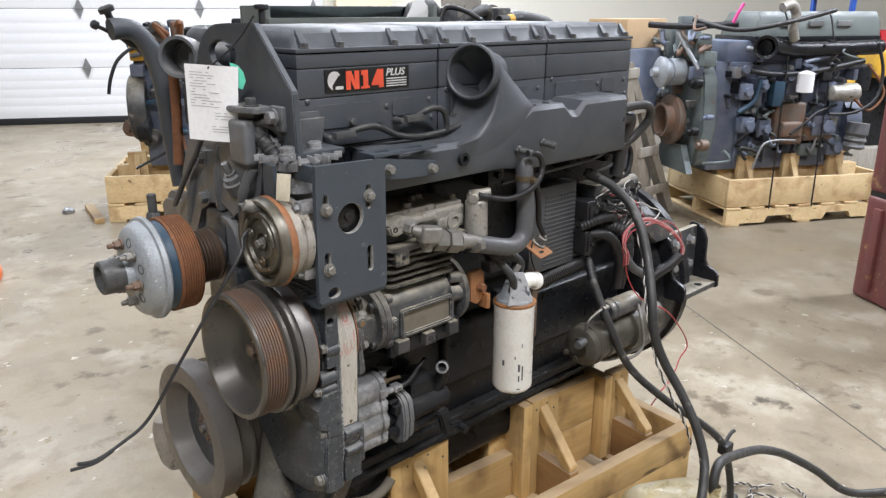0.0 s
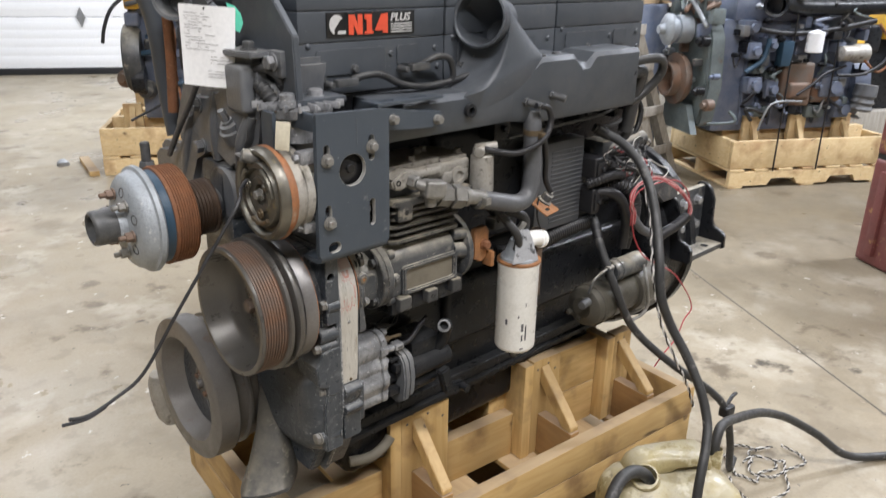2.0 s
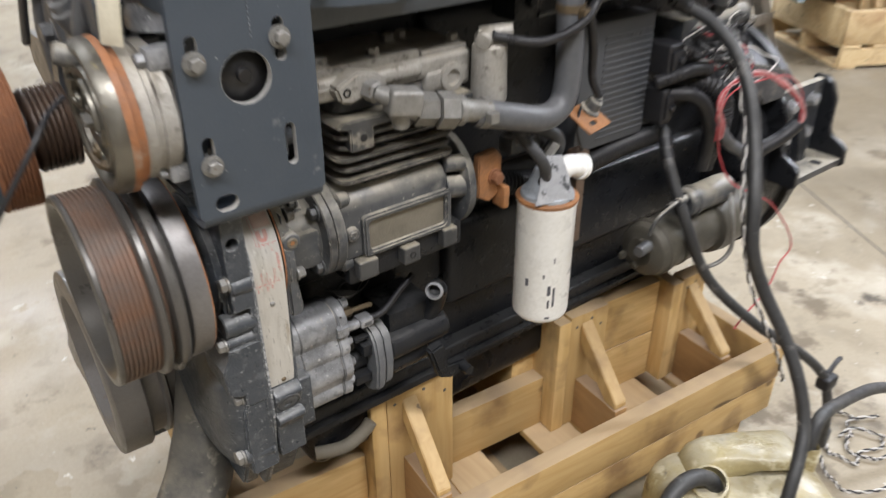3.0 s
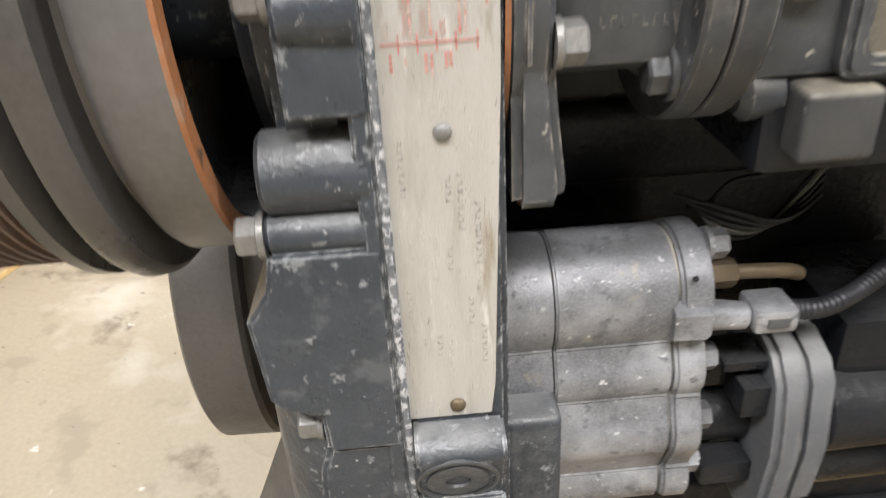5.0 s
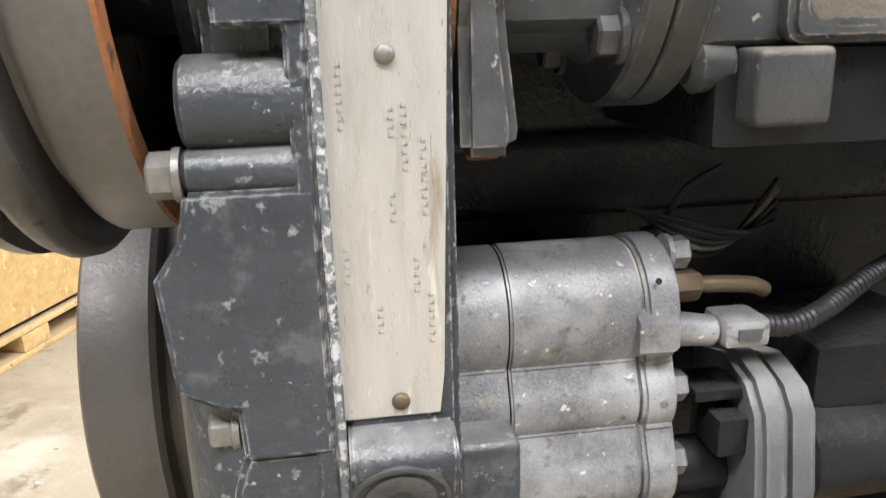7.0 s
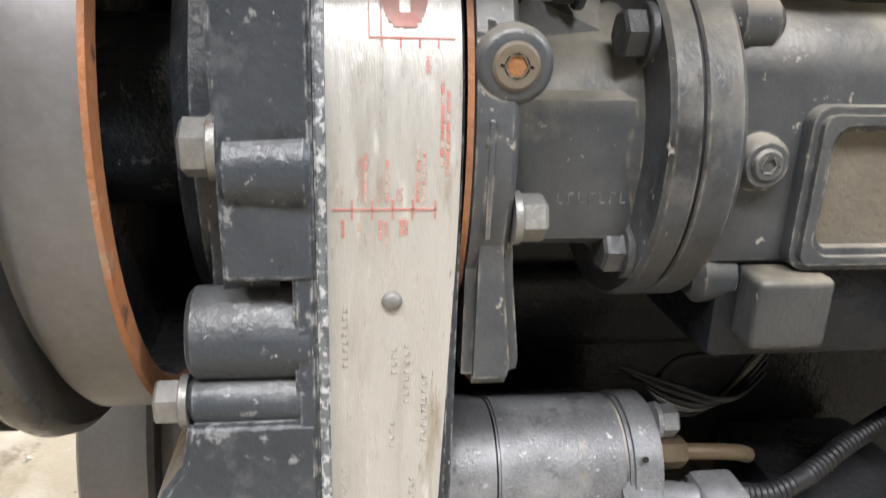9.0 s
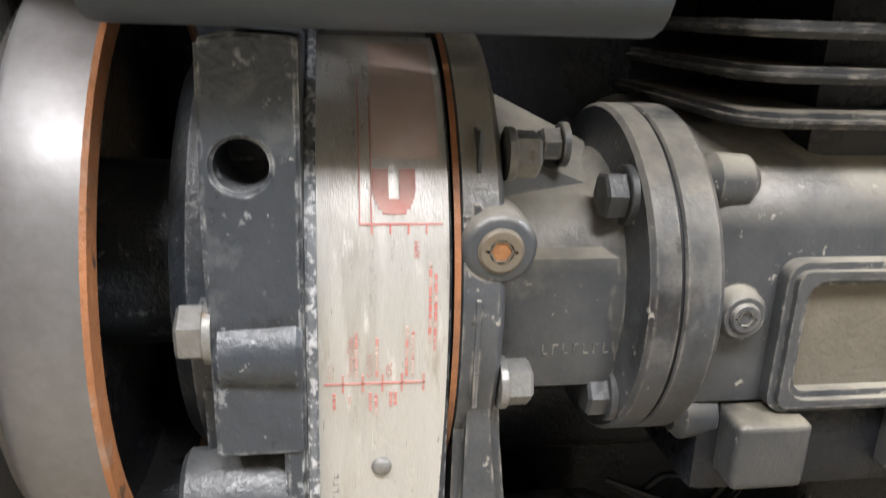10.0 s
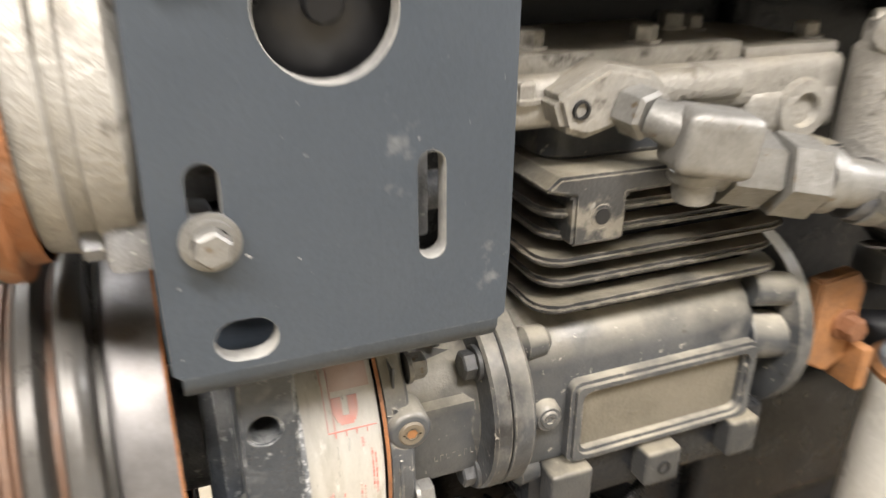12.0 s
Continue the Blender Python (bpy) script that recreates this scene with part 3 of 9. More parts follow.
for z in zs[1:3]:
    for u in (-5.33, -3.70, -2.07, -0.44, 1.19, 2.82, 4.45):
        bm = B()
        t = [(u, z - 0.14), (u + 0.06, z), (u, z + 0.14), (u - 0.06, z)]
        plate(bm, t, "y", 0.035, 0.052, m=hall_m(0, 0, 0))
        box(bm, (u - 0.07, 0.02, z - 0.008), (u + 0.07, 0.036, z + 0.008), 0.003, hall_m(0, 0, 0))
        part("hinge", bm, M_HINGE, door, "grey diamond-shaped hinge plate")

bm = B()
box(bm, (4.75, -0.5, FLOOR), (5.55, -0.02, 4.8), 0.01, hall_m(0, 0, 0))
solo("column", bm, M_BEIGE, "beige painted boxed column on the wall", "column", "structure")

# saw-cut joints in the slab
for a, b_ in (((2.92, 0.89), (1.75, -1.06)), ((2.92, 0.89), (6.2, 6.3))):
    d = Vector((b_[0] - a[0], b_[1] - a[1], 0))
    bm = B()
    box(bm, (0, -0.004, FLOOR), (d.length, 0.004, FLOOR + 0.0008), 0, Matrix.Translation((a[0], a[1], 0)) @ Matrix.Rotation(math.atan2(d.y, d.x), 4, "Z"))
    solo("floor_joint", bm, shade("joint_filler", (0.10, 0.09, 0.075), scale=20, rough=0.8), "dark saw-cut joint in the concrete", "joint", "structure")

# ---------------------------------------------------------------- the engine
AXY = 0.35      # the plane of the crankshaft and cylinders
engine = thing("diesel_engine", (0.6, AXY, 0.26), "large six-cylinder diesel engine, dusty black paint, on a wooden crate", "engine")

# block, head and pan
bm = B()
box(bm, (0.02, 0.17, 0.42), (1.19, 0.55, 1.17), 0.012)
block = part("engine_block", bm, M_BLACK, engine)
for a, b_, bev_ in (((0.02, 0.14, 0.421), (1.19, 0.2, 0.452), 0.006), ((0.40, 0.145, 0.54), (1.17, 0.19, 0.72), 0.03), ((0.36, 0.15, 0.80), (1.17, 0.19, 1.10), 0.02), ((0.03, 0.155, 0.70), (0.36, 0.19, 0.75), 0.01)):
    bm = B()
    box(bm, a, b_, bev_, seg=4)
    part("side_cover", bm, M_BLACK, block)
bm = B()
box(bm, (0.0, 0.10, 1.165), (1.10, 0.60, 1.225), 0.006)
part("cylinder_head", bm, M_BLACK, engine)
bm = B()
box(bm, (0.06, 0.13, 0.404), (1.19, 0.57, 0.419), 0.003)
box(bm, (0.10, 0.17, 0.27), (1.12, 0.53, 0.41), 0.04, seg=4)
pan = part("oil_pan", bm, M_BLACK, engine)
for k in range(12):
    bm = B()
    hexbolt(bm, (0.09 + k * 0.095, 0.145, 0.404), (0, 0, -1), 0.014, 0.009)
    part("bolt", bm, M_BLACK, pan)

# three rocker boxes with their covers
XS = (-0.027, 0.333, 0.698, 1.069)
for i in range(3):
    x0, x1 = XS[i] + 0.002, XS[i + 1] - 0.002
    bm = B()
    box(bm, (x0, 0.099, 1.226), (x1, 0.60, 1.3225), 0.003)
    box(bm, (x0 + 0.001, 0.0975, 1.3240), (x1 - 0.001, 0.602, 1.3785), 0.003)
    box(bm, (x0 + 0.001, 0.0970, 1.3800), (x1 - 0.001, 0.602, 1.406), 0.003)
    box(bm, (x0 + 0.006, 0.104, 1.315), (x1 - 0.006, 0.598, 1.385), 0.0)
    w = x1 - x0
    plate(bm, rounded(x0 + 0.10 * w, x0 + 0.56 * w, 1.262, 1.310, 0.008), "y", 0.0985, 0.0955, bev=0.001)
    plate(bm, rounded(x0 + 0.64 * w, x0 + 0.80 * w, 1.272, 1.310, 0.008), "y", 0.0985, 0.0955, bev=0.001)
    for fx, fz in ((0.05, 1.262), (0.95, 1.262), (0.06, 1.318), (0.60, 1.295), (0.93, 1.300)):
        cyl(bm, (x0 + fx * w, 0.099, fz), (x0 + fx * w, 0.095, fz), 0.006, 0.005, 14)
    rocker = part("rocker_box", bm, M_COVER, engine)
    for fx, fz in ((0.12, 1.258), (0.34, 1.272), (0.78, 1.26)):
        b2 = B()
        hexbolt(b2, (x0 + fx * w, 0.097, fz), (0, -1, 0), 0.013, 0.008, 0.009)
        part("bolt", b2, M_DARKBOLT, rocker)
    bm = B()
    box(bm, (x0, 0.094, 1.408), (x1, 0.606, 1.416), 0.002)
    y0, y1 = 0.125, 0.575
    prof = [(y0 - 0.016, 1.416), (y0 - 0.008, 1.427), (y0 - 0.002, 1.443), (y0 + 0.012, 1.451), (y0 + 0.04, 1.453), (y1 - 0.04, 1.453), (y1 - 0.012, 1.451), (y1 + 0.002, 1.443), (y1 + 0.008, 1.427), (y1 + 0.016, 1.416)]
    e0, e1 = x0 + 0.006, x1 - 0.006
    rings = []
    for a, sc in ((e0, 0.0), (e0 + 0.004, 0.35), (e0 + 0.010, 0.8), (e0 + 0.02, 1.0), (e1 - 0.02, 1.0), (e1 - 0.010, 0.8), (e1 - 0.004, 0.35), (e1, 0.0)):
        rings.append([(a, p[0], 1.416 + (p[1] - 1.416) * sc) for p in prof])
    loft(bm, rings)
    for fx in (0.07, 0.30, 0.68, 0.93):
        c = x0 + fx * w
        loft(bm, [[(c - 0.008, 0.101, 1.417), (c + 0.008, 0.101, 1.417), (c + 0.006, 0.110, 1.431), (c - 0.006, 0.110, 1.431)],
                  [(c - 0.011, 0.125, 1.417), (c + 0.011, 0.125, 1.417), (c + 0.006, 0.125, 1.450), (c - 0.006, 0.125, 1.450)]])
    cover = part("valve_cover", bm, M_COVER, engine)
    for fx in (0.07, 0.30, 0.68, 0.93):
        b2 = B()
        hexbolt(b2, (x0 + fx * w, 0.103, 1.416), (0, 0, 1), 0.013, 0.008, 0.009)
        part("bolt", b2, M_DARKBOLT, cover)

# the badge: a dark plate with plain coloured blocks
bm = B()
box(bm, (0.036, 0.0945, 1.332), (0.247, 0.0970, 1.376), 0.001)
badge = part("badge", bm, M_BADGEBLACK, engine, "black badge with red and silver shapes")
bm = B()
plate(bm, disc((0.058, 1.354), 0.0165, 20, 0.018)[2:15] + [(0.052, 1.345), (0.066, 1.362)], "y", 0.0945, 0.0935)
plate(bm, [(0.060, 1.337), (0.078, 1.337), (0.078, 1.343), (0.060, 1.343)], "y", 0.0945, 0.0935)
part("emblem", bm, M_BADGEWHITE, badge, "silver rounded emblem shape")
for pts in ([(0.085, 1.335), (0.085, 1.371), (0.098, 1.371), (0.106, 1.352), (0.106, 1.371), (0.117, 1.371), (0.117, 1.335), (0.105, 1.335), (0.096, 1.354), (0.096, 1.335)],
            [(0.122, 1.335), (0.122, 1.340), (0.127, 1.340), (0.127, 1.362), (0.122, 1.362), (0.122, 1.371), (0.139, 1.371), (0.139, 1.340), (0.143, 1.340), (0.143, 1.335)],
            [(0.148, 1.344), (0.163, 1.371), (0.178, 1.371), (0.178, 1.335), (0.166, 1.335), (0.166, 1.340), (0.148, 1.340)]):
    bm = B()
    plate(bm, pts, "y", 0.0945, 0.0932)
    part("red_shape", bm, M_BADGERED, badge, "red block shape")
for k in range(4):
    bm = B()
    box(bm, (0.186, 0.0935, 1.335 + k * 0.005), (0.240, 0.0946, 1.3375 + k * 0.005), 0.0003)
    part("silver_bar", bm, M_BADGEWHITE, badge, "silver bar")

cu = bpy.data.curves.new("badge_word", "FONT")
cu.body, cu.size, cu.shear, cu.extrude, cu.offset = "PLUS", 0.0205, 0.25, 0.0004, 0.0004
tmp = bpy.data.objects.new("badge_word", cu)
scene.collection.objects.link(tmp)
wm = bpy.data.meshes.new_from_object(tmp.evaluated_get(bpy.context.evaluated_depsgraph_get()))
bpy.data.objects.remove(tmp)
for v in wm.vertices:
    v.co = (0.184 + v.co.x * 1.12, 0.0940 - v.co.z, 1.3572 + v.co.y)
wm.materials.clear()
wm.materials.append(M_BADGEWHITE)
new("badge_word", wm).parent = badge
bpy.data.objects["badge_word"].matrix_parent_inverse = Matrix.Identity(4)

# intake manifold and its elbow
bm = B()
sect = [(0.012, 1.140), (0.004, 1.160), (0.004, 1.205), (0.016, 1.217), (0.115, 1.220), (0.115, 1.140)]
loft(bm, [[(x, y, z) for y, z in sect] for x in (0.095, 0.60)])
big = [(0.005, 1.128), (-0.002, 1.140), (-0.002, 1.262), (0.006, 1.272), (0.115, 1.275), (0.115, 1.128)]
big2 = [(0.005, 1.128), (-0.002, 1.140), (-0.002, 1.236), (0.010, 1.250), (0.115, 1.253), (0.115, 1.128)]
loft(bm, [[(0.45, *sect[i]) for i in range(6)], [(0.535, *big[i]) for i in range(6)], [(0.655, *big[i]) for i in range(6)], [(0.685, *big2[i]) for i in range(6)], [(0.712, *big2[i]) for i in range(6)], [(0.738, *big[i]) for i in range(6)], [(0.90, *big[i]) for i in range(6)], [(0.915, *big[i]) for i in range(6)]])
manifold = part("intake_manifold", bm, M_COVER, engine)
bm = B()
oc, od = Vector((0.380, 0.044, 1.358)), Vector((-0.935, -0.34, 0.10)).normalized()
oe = od.cross(Vector((0, 0, 1))).normalized()
of = oe.cross(od)
N = 40
ring = lambda c, r: [Vector(c) + (oe * math.cos(k * math.tau / N) + of * math.sin(k * math.tau / N)) * r for k in range(N)]
r0 = 0.060
rows = [ring(oc, r0 - 0.007), ring(oc + od * 0.003, r0 - 0.004), ring(oc + od * 0.002, r0), ring(oc - od * 0.013, r0), ring(oc - od * 0.017, r0 - 0.002), ring(oc - od * 0.030, r0 - 0.002)]
last = rows[-1]
foot_ = []
for k in range(N):
    ca, sa = math.cos(k * math.tau / N), math.sin(k * math.tau / N)
    ca, sa = math.copysign(abs(ca) ** 0.5, ca), math.copysign(abs(sa) ** 0.62, sa)
    foot_.append(Vector((0.426 + 0.132 * sa, 0.050 + 0.060 * ca, 1.242 + 0.036 * sa)))
for i in range(1, 11):
    f = i / 10
    row = []
    for k in range(N):
        low = 0.5 - 0.5 * math.sin(k * math.tau / N)
        g = f * (1 - low) + f ** 2.6 * low
        a, b_ = last[k], foot_[k]
        row.append(Vector((a.x + (b_.x - a.x) * g, a.y + (b_.y - a.y) * g, a.z + (b_.z - a.z) * f)))
    rows.append(row)
rows.append([Vector((p.x, 0.05 + (p.y - 0.05) * 0.76, p.z - 0.05)) for p in foot_])
inner = [ring(oc - od * 0.10, r0 - 0.014), ring(oc - od * 0.05, r0 - 0.009)]
loft(bm, inner + rows, cap=(True, False))
part("intake_elbow", bm, M_COVER, engine, "wide open-mouthed black intake elbow")
for p, d in (((0.318, 0.005, 1.18), (0, -1, 0)),):
    bm = B()
    lathe(bm, p, d, [(0, 0.015), (0.010, 0.014), (0.010, 0.008), (0.002, 0.008), (0.002, 0)], 24)
    part("plug", bm, M_BLACK, engine)
bm = B()
plate(bm, [(0.068, 1.174), (0.068, 1.216), (0.150, 1.202), (0.228, 1.190), (0.230, 1.160), (0.130, 1.166)], "y", -0.012, 0.004, bev=0.001)
plate(bm, [(0.068, -0.012), (0.230, -0.012), (0.225, 0.010), (0.195, 0.030), (0.120, 0.032), (0.068, 0.040)], "z", 1.2165, 1.2215, [slot((0.105, 0.012), 0.036, 0.016), slot((0.180, 0.008), 0.046, 0.014)])
brace = part("support_strap", bm, M_PLATEBLK, engine, "folded slotted strap on the manifold")
for x, z in ((0.102, 1.190), (0.214, 1.177)):
    b2 = B()
    hexbolt(b2, (x, -0.012, z), (0, -1, 0), 0.015, 0.011, 0.010)
    part("bolt", b2, M_STEEL, brace)
for x, y, z in ((0.56, 0.02, 1.268), (0.62, 0.03, 1.268)):
    bm = B()
    hexbolt(bm, (x, y, z - 0.004), (0, 0, 1), 0.016, 0.010, 0.013)
    part("bolt", bm, M_DARKBOLT, engine)
for x, z in ((0.49, 1.18), (0.575, 1.187)):
    bm = B()
    hexbolt(bm, (x, 0.004, z), (0, -1, 0), 0.018, 0.012)
    cyl(bm, (x, -0.006, z), (x + 0.012, -0.035, z - 0.006), 0.008)
    part("sensor", bm, M_DARKBOLT, engine)

# front: lifting hook, water housing and shelf
bm = B()
hx = -0.075
arch = [(0.286 + 0.112 * math.cos(a), 1.378 + 0.082 * math.sin(a)) for a in np.linspace(0.0, 1.6, 10)]
outer = [(0.40, 1.225), (0.396, 1.33)] + arch + [(0.225, 1.462), (0.155, 1.462), (0.140, 1.450), (0.035, 1.345), (0.030, 1.235), (0.06, 1.225)]
plate(bm, outer, "x", hx, hx + 0.014, [disc((0.286, 1.402), 0.056, 28, 0.027)], bev=0.002)
box(bm, (hx, 0.03, 1.225), (0.03, 0.40, 1.237), 0.003)
hook = part("lifting_hook", bm, M_COVER, engine, "thick black lifting plate with a hole")
bm = B()
plate(bm, [(hx - 0.055, 0.13), (hx - 0.045, 0.10), (hx + 0.01, 0.085), (hx + 0.02, 0.30), (hx - 0.03, 0.28), (hx - 0.055, 0.20)], "z", 1.304, 1.315, bev=0.002)
flange_ = part("top_flange", bm, M_BELL, engine)
for x, y in ((hx - 0.02, 0.215), (hx - 0.028, 0.135), (hx - 0.005, 0.26)):
    b2 = B()
    hexbolt(b2, (x, y, 1.315), (0, 0, 1), 0.020, 0.013, 0.015)
    part("bolt", b2, M_DARKBOLT, flange_)
bm = B()
box(bm, (hx - 0.01, 0.060, 1.272), (hx + 0.03, 0.105, 1.318), 0.005)
part("flange_lug", bm, M_BELL, flange_)
b2 = B()
hexbolt(b2, (hx - 0.01, 0.085, 1.298), (-1, 0, 0), 0.022, 0.012, 0.016)
part("bolt", b2, M_ALU, flange_)
bm = B()
outline = [(0.08, 1.30), (0.10, 1.10), (0.16, 1.0), (0.22, 0.955), (0.42, 0.955), (0.52, 1.02), (0.56, 1.12), (0.50, 1.22), (0.42, 1.27), (0.26, 1.30)]
plate(bm, outline, "x", -0.07, 0.03, bev=0.012)
housing_w = part("water_pump_housing", bm, M_BELL, engine, "dusty dark cast water pump housing")
bm = B()
front = [(0.115, 1.303), (0.215, 1.303), (0.225, 1.250), (0.29, 1.228), (0.35, 1.222), (0.375, 1.19), (0.405, 1.12), (0.470, 1.090), (0.545, 1.085), (0.580, 1.060), (0.575, 1.005), (0.520, 0.975), (0.455, 0.985), (0.425, 0.960), (0.365, 0.945), (0.372, 1.02), (0.345, 1.066), (0.30, 1.088), (0.26, 1.094), (0.21, 1.075), (0.165, 1.10), (0.125, 1.15), (0.108, 1.22)]
plate(bm, front, "x", -0.118, -0.068, bev=0.016)
part("bell_casting", bm, M_BELL, housing_w)
bm = B()
box(bm, (-0.130, 0.120, 1.205), (-0.100, 0.185, 1.290), 0.010, seg=3)
part("thermostat_boss", bm, M_BELL, housing_w)
for a, b_ in (((0.345, 1.205), (0.435, 1.02)), ((0.255, 1.225), (0.275, 1.095)), ((0.135, 1.20), (0.185, 1.10))):
    bm = B()
    sweep(bm, [(-0.106, *a), (-0.116, (a[0] + b_[0]) / 2, (a[1] + b_[1]) / 2), (-0.108, *b_)], 0.0125, 12)
    part("casting_rib", bm, M_BELL, housing_w)
for y, z in ((0.323, 1.195), (0.322, 1.112), (0.150, 1.120)):
    b2 = B()
    hexbolt(b2, (-0.118, y, z), (-1, 0, 0), 0.022, 0.014, 0.016)
    part("bolt", b2, M_BELL, housing_w)
bm = B()
lathe(bm, (-0.115, 0.196, 1.163), (-0.5, -0.12, 0.85), [(-0.02, 0.024), (0.006, 0.024), (0.008, 0.019), (0.018, 0.018), (0.020, 0.011), (0.026, 0.011), (0.026, 0)], 20)
hexbolt(bm, Vector((-0.115, 0.196, 1.163)) + Vector((-0.5, -0.12, 0.85)).normalized() * 0.025, (-0.5, -0.12, 0.85), 0.014, 0.024)
part("temperature_sender", bm, M_BELL, engine)
bm = B()
sweep(bm, [(-0.060, 0.485, 1.388), (-0.038, 0.492, 1.388), (-0.028, 0.470, 1.388), (-0.026, 0.42, 1.390), (-0.018, 0.385, 1.390), (0.01, 0.36, 1.388)], 0.030, 24, ends=False)
md = Vector((-0.78, -0.62, 0.03)).normalized()
lathe(bm, Vector((-0.055, 0.487, 1.388)), md, [(-0.01, 0.0), (-0.01, 0.036), (0.045, 0.037), (0.046, 0.044), (0.030, 0.046), (0.026, 0.042), (0.0, 0.041)], 36)
part("coolant_outlet", bm, M_BELL, engine, "open black coolant outlet pipe")
bm = B()
sweep(bm, [(-0.165, 0.62, 1.444), (-0.14, 0.62, 1.446), (-0.112, 0.62, 1.437), (-0.085, 0.62, 1.405), (-0.066, 0.62, 1.35), (-0.057, 0.62, 1.28), (-0.053, 0.62, 1.20), (-0.05, 0.60, 1.08)], 0.0225, 20, ends=False)
sweep(bm, [(-0.166, 0.62, 1.444), (-0.150, 0.62, 1.446)], 0.0235, 20)
part("coolant_tube", bm, M_COVER, engine, "bent black coolant tube")
for pts, r in (([(-0.166, 0.63, 1.488), (-0.154, 0.63, 1.455), (-0.13, 0.63, 1.42), (-0.10, 0.63, 1.405), (-0.06, 0.64, 1.405)], 0.008), ([(-0.192, 0.64, 1.455), (-0.15, 0.64, 1.432), (-0.11, 0.64, 1.405), (-0.07, 0.64, 1.37)], 0.0045)):
    bm = B()
    sweep(bm, pts, r, 12)
    p, q = Vector(pts[0]), Vector(pts[1])
    lathe(bm, p, p - q, [(-0.008, 0.0), (-0.008, r * 2.1), (0.002, r * 2.2), (0.006, r * 1.5), (0.006, 0)], 16)
    part("dipstick_tube", bm, M_PLASTIC, engine, "capped black filler tube")
bm = B()
cyl(bm, (0.205, 0.612, 1.40), (0.208, 0.615, 1.490), 0.0085, seg=14)
lathe(bm, (0.208, 0.615, 1.486), (0, 0, 1), [(0, 0), (0, 0.014), (0.003, 0.019), (0.010, 0.019), (0.013, 0.015), (0.013, 0)], 18)
part("dipstick", bm, M_PLASTIC, engine, "capped black dipstick")
bm = B()
sweep(bm, [(-0.06, 0.56, 1.345), (-0.062, 0.56, 1.25), (-0.07, 0.56, 1.14)], 0.012, 10)
part("rusty_pipe", bm, M_RUST, engine)
bm = B()
sweep(bm, [(-0.06, 0.185, 1.262), (-0.07, 0.165, 1.272), (-0.075, 0.135, 1.268), (-0.08, 0.112, 1.256), (-0.08, 0.10, 1.246)], 0.0085, 12)
part("coolant_line", bm, M_GREYPIPE, engine)
bm = B()
hexbolt(bm, (-0.08, 0.104, 1.252), (0, -0.6, -0.8), 0.020, 0.016)
sweep(bm, [(-0.082, 0.095, 1.242), (-0.085, 0.088, 1.22), (-0.086, 0.086, 1.19)], 0.005, 8)
part("line_fitting", bm, M_ALU, engine)
bm = B()
sweep(bm, [(-0.06, 0.175, 1.250), (-0.075, 0.150, 1.236), (-0.085, 0.120, 1.222), (-0.088, 0.095, 1.205), (-0.085, 0.08, 1.18)], 0.0145, 14, ridge=0.0022, pitch=0.014)
part("ribbed_hose", bm, M_GREYPIPE, engine)

# ---------------------------------------------------------------- front end: gears, pulleys, data plate
AY, AZ, AR = 0.100, 0.850, 0.100          # the accessory drive's axis


def side(z, y0=0.0):
    """How far out the gear housing's flank lies at a height."""
    if z > AZ:
        return AY - math.sqrt(max(1e-6, (AR - y0) ** 2 - min(z - AZ, AR - y0 - 0.001) ** 2))
    if z > 0.63:
        return y0
    return y0 + 0.9 * (0.63 - z) ** 1.6


def flank(y0, zt=0.945, zb=0.43):
    zs_ = list(np.linspace(zb, 0.63, 9)) + list(np.linspace(0.66, AZ, 5)) + list(np.linspace(AZ + 0.012, zt, 9))
    return [(side(z, y0), z) for z in zs_]


def gear_case(x0, x1, y0, bev=0.003, zb=0.43, zt=0.945):
    left = flank(y0, zt, zb)
    right = [(0.49 - y, z) for y, z in reversed(left)]
    bm = B()
    plate(bm, left + right, "x", x0, x1, bev=bev)
    return bm


bm = gear_case(-0.0225, 0.0225, 0.0035)
box(bm, (-0.02, 0.2, 0.86), (0.022, 0.47, 1.16), 0.01)
gearcase = part("gear_housing", bm, M_HOUSING, engine)
bm = gear_case(-0.034, -0.0262, -0.003, 0.0015)
box(bm, (-0.0338, -0.002, 0.60), (-0.0264, 0.05, 0.945), 0.001)
part("flange_rim", bm, M_HOUSING, gearcase)
bm = gear_case(-0.0260, -0.0224, -0.0026, 0.0008)
part("flange_edge", bm, M_CHIPPED, gearcase, "chipped whitish flange edge")
bm = gear_case(-0.062, -0.035, 0.012, 0.004)
lathe(bm, (-0.03, AY, AZ), (-1, 0, 0), [(0, 0.088), (0.035, 0.088), (0.042, 0.08), (0.042, 0)], 48)
# the raised block with the hole at the top of the flank
outer = [(-0.0555, 0.81), (-0.0263, 0.81), (-0.0263, 0.945), (-0.045, 0.946), (-0.055, 0.944), (-0.0562, 0.885)]
plate(bm, outer, "y", -0.0040, 0.06, [disc((-0.0435, 0.908), 0.0082, 28)], bev=0.0012)
box(bm, (-0.053, 0.03, 0.90), (-0.036, 0.05, 0.92), 0.001)
# flank under the block, stepped wing and lower flank
plate(bm, [(-0.071, 0.757), (-0.0263, 0.757), (-0.0263, 0.655), (-0.060, 0.655), (-0.061, 0.676), (-0.067, 0.677), (-0.081, 0.684), (-0.084, 0.727), (-0.074, 0.741)], "y", -0.0038, 0.07, bev=0.002)
plate(bm, [(-0.0605, 0.657), (-0.0263, 0.657), (-0.0263, 0.525), (-0.068, 0.525), (-0.069, 0.60), (-0.066, 0.64)], "y", -0.0015, 0.07, bev=0.003)
cover = part("front_cover", bm, M_HOUSING, engine)
bm = B()
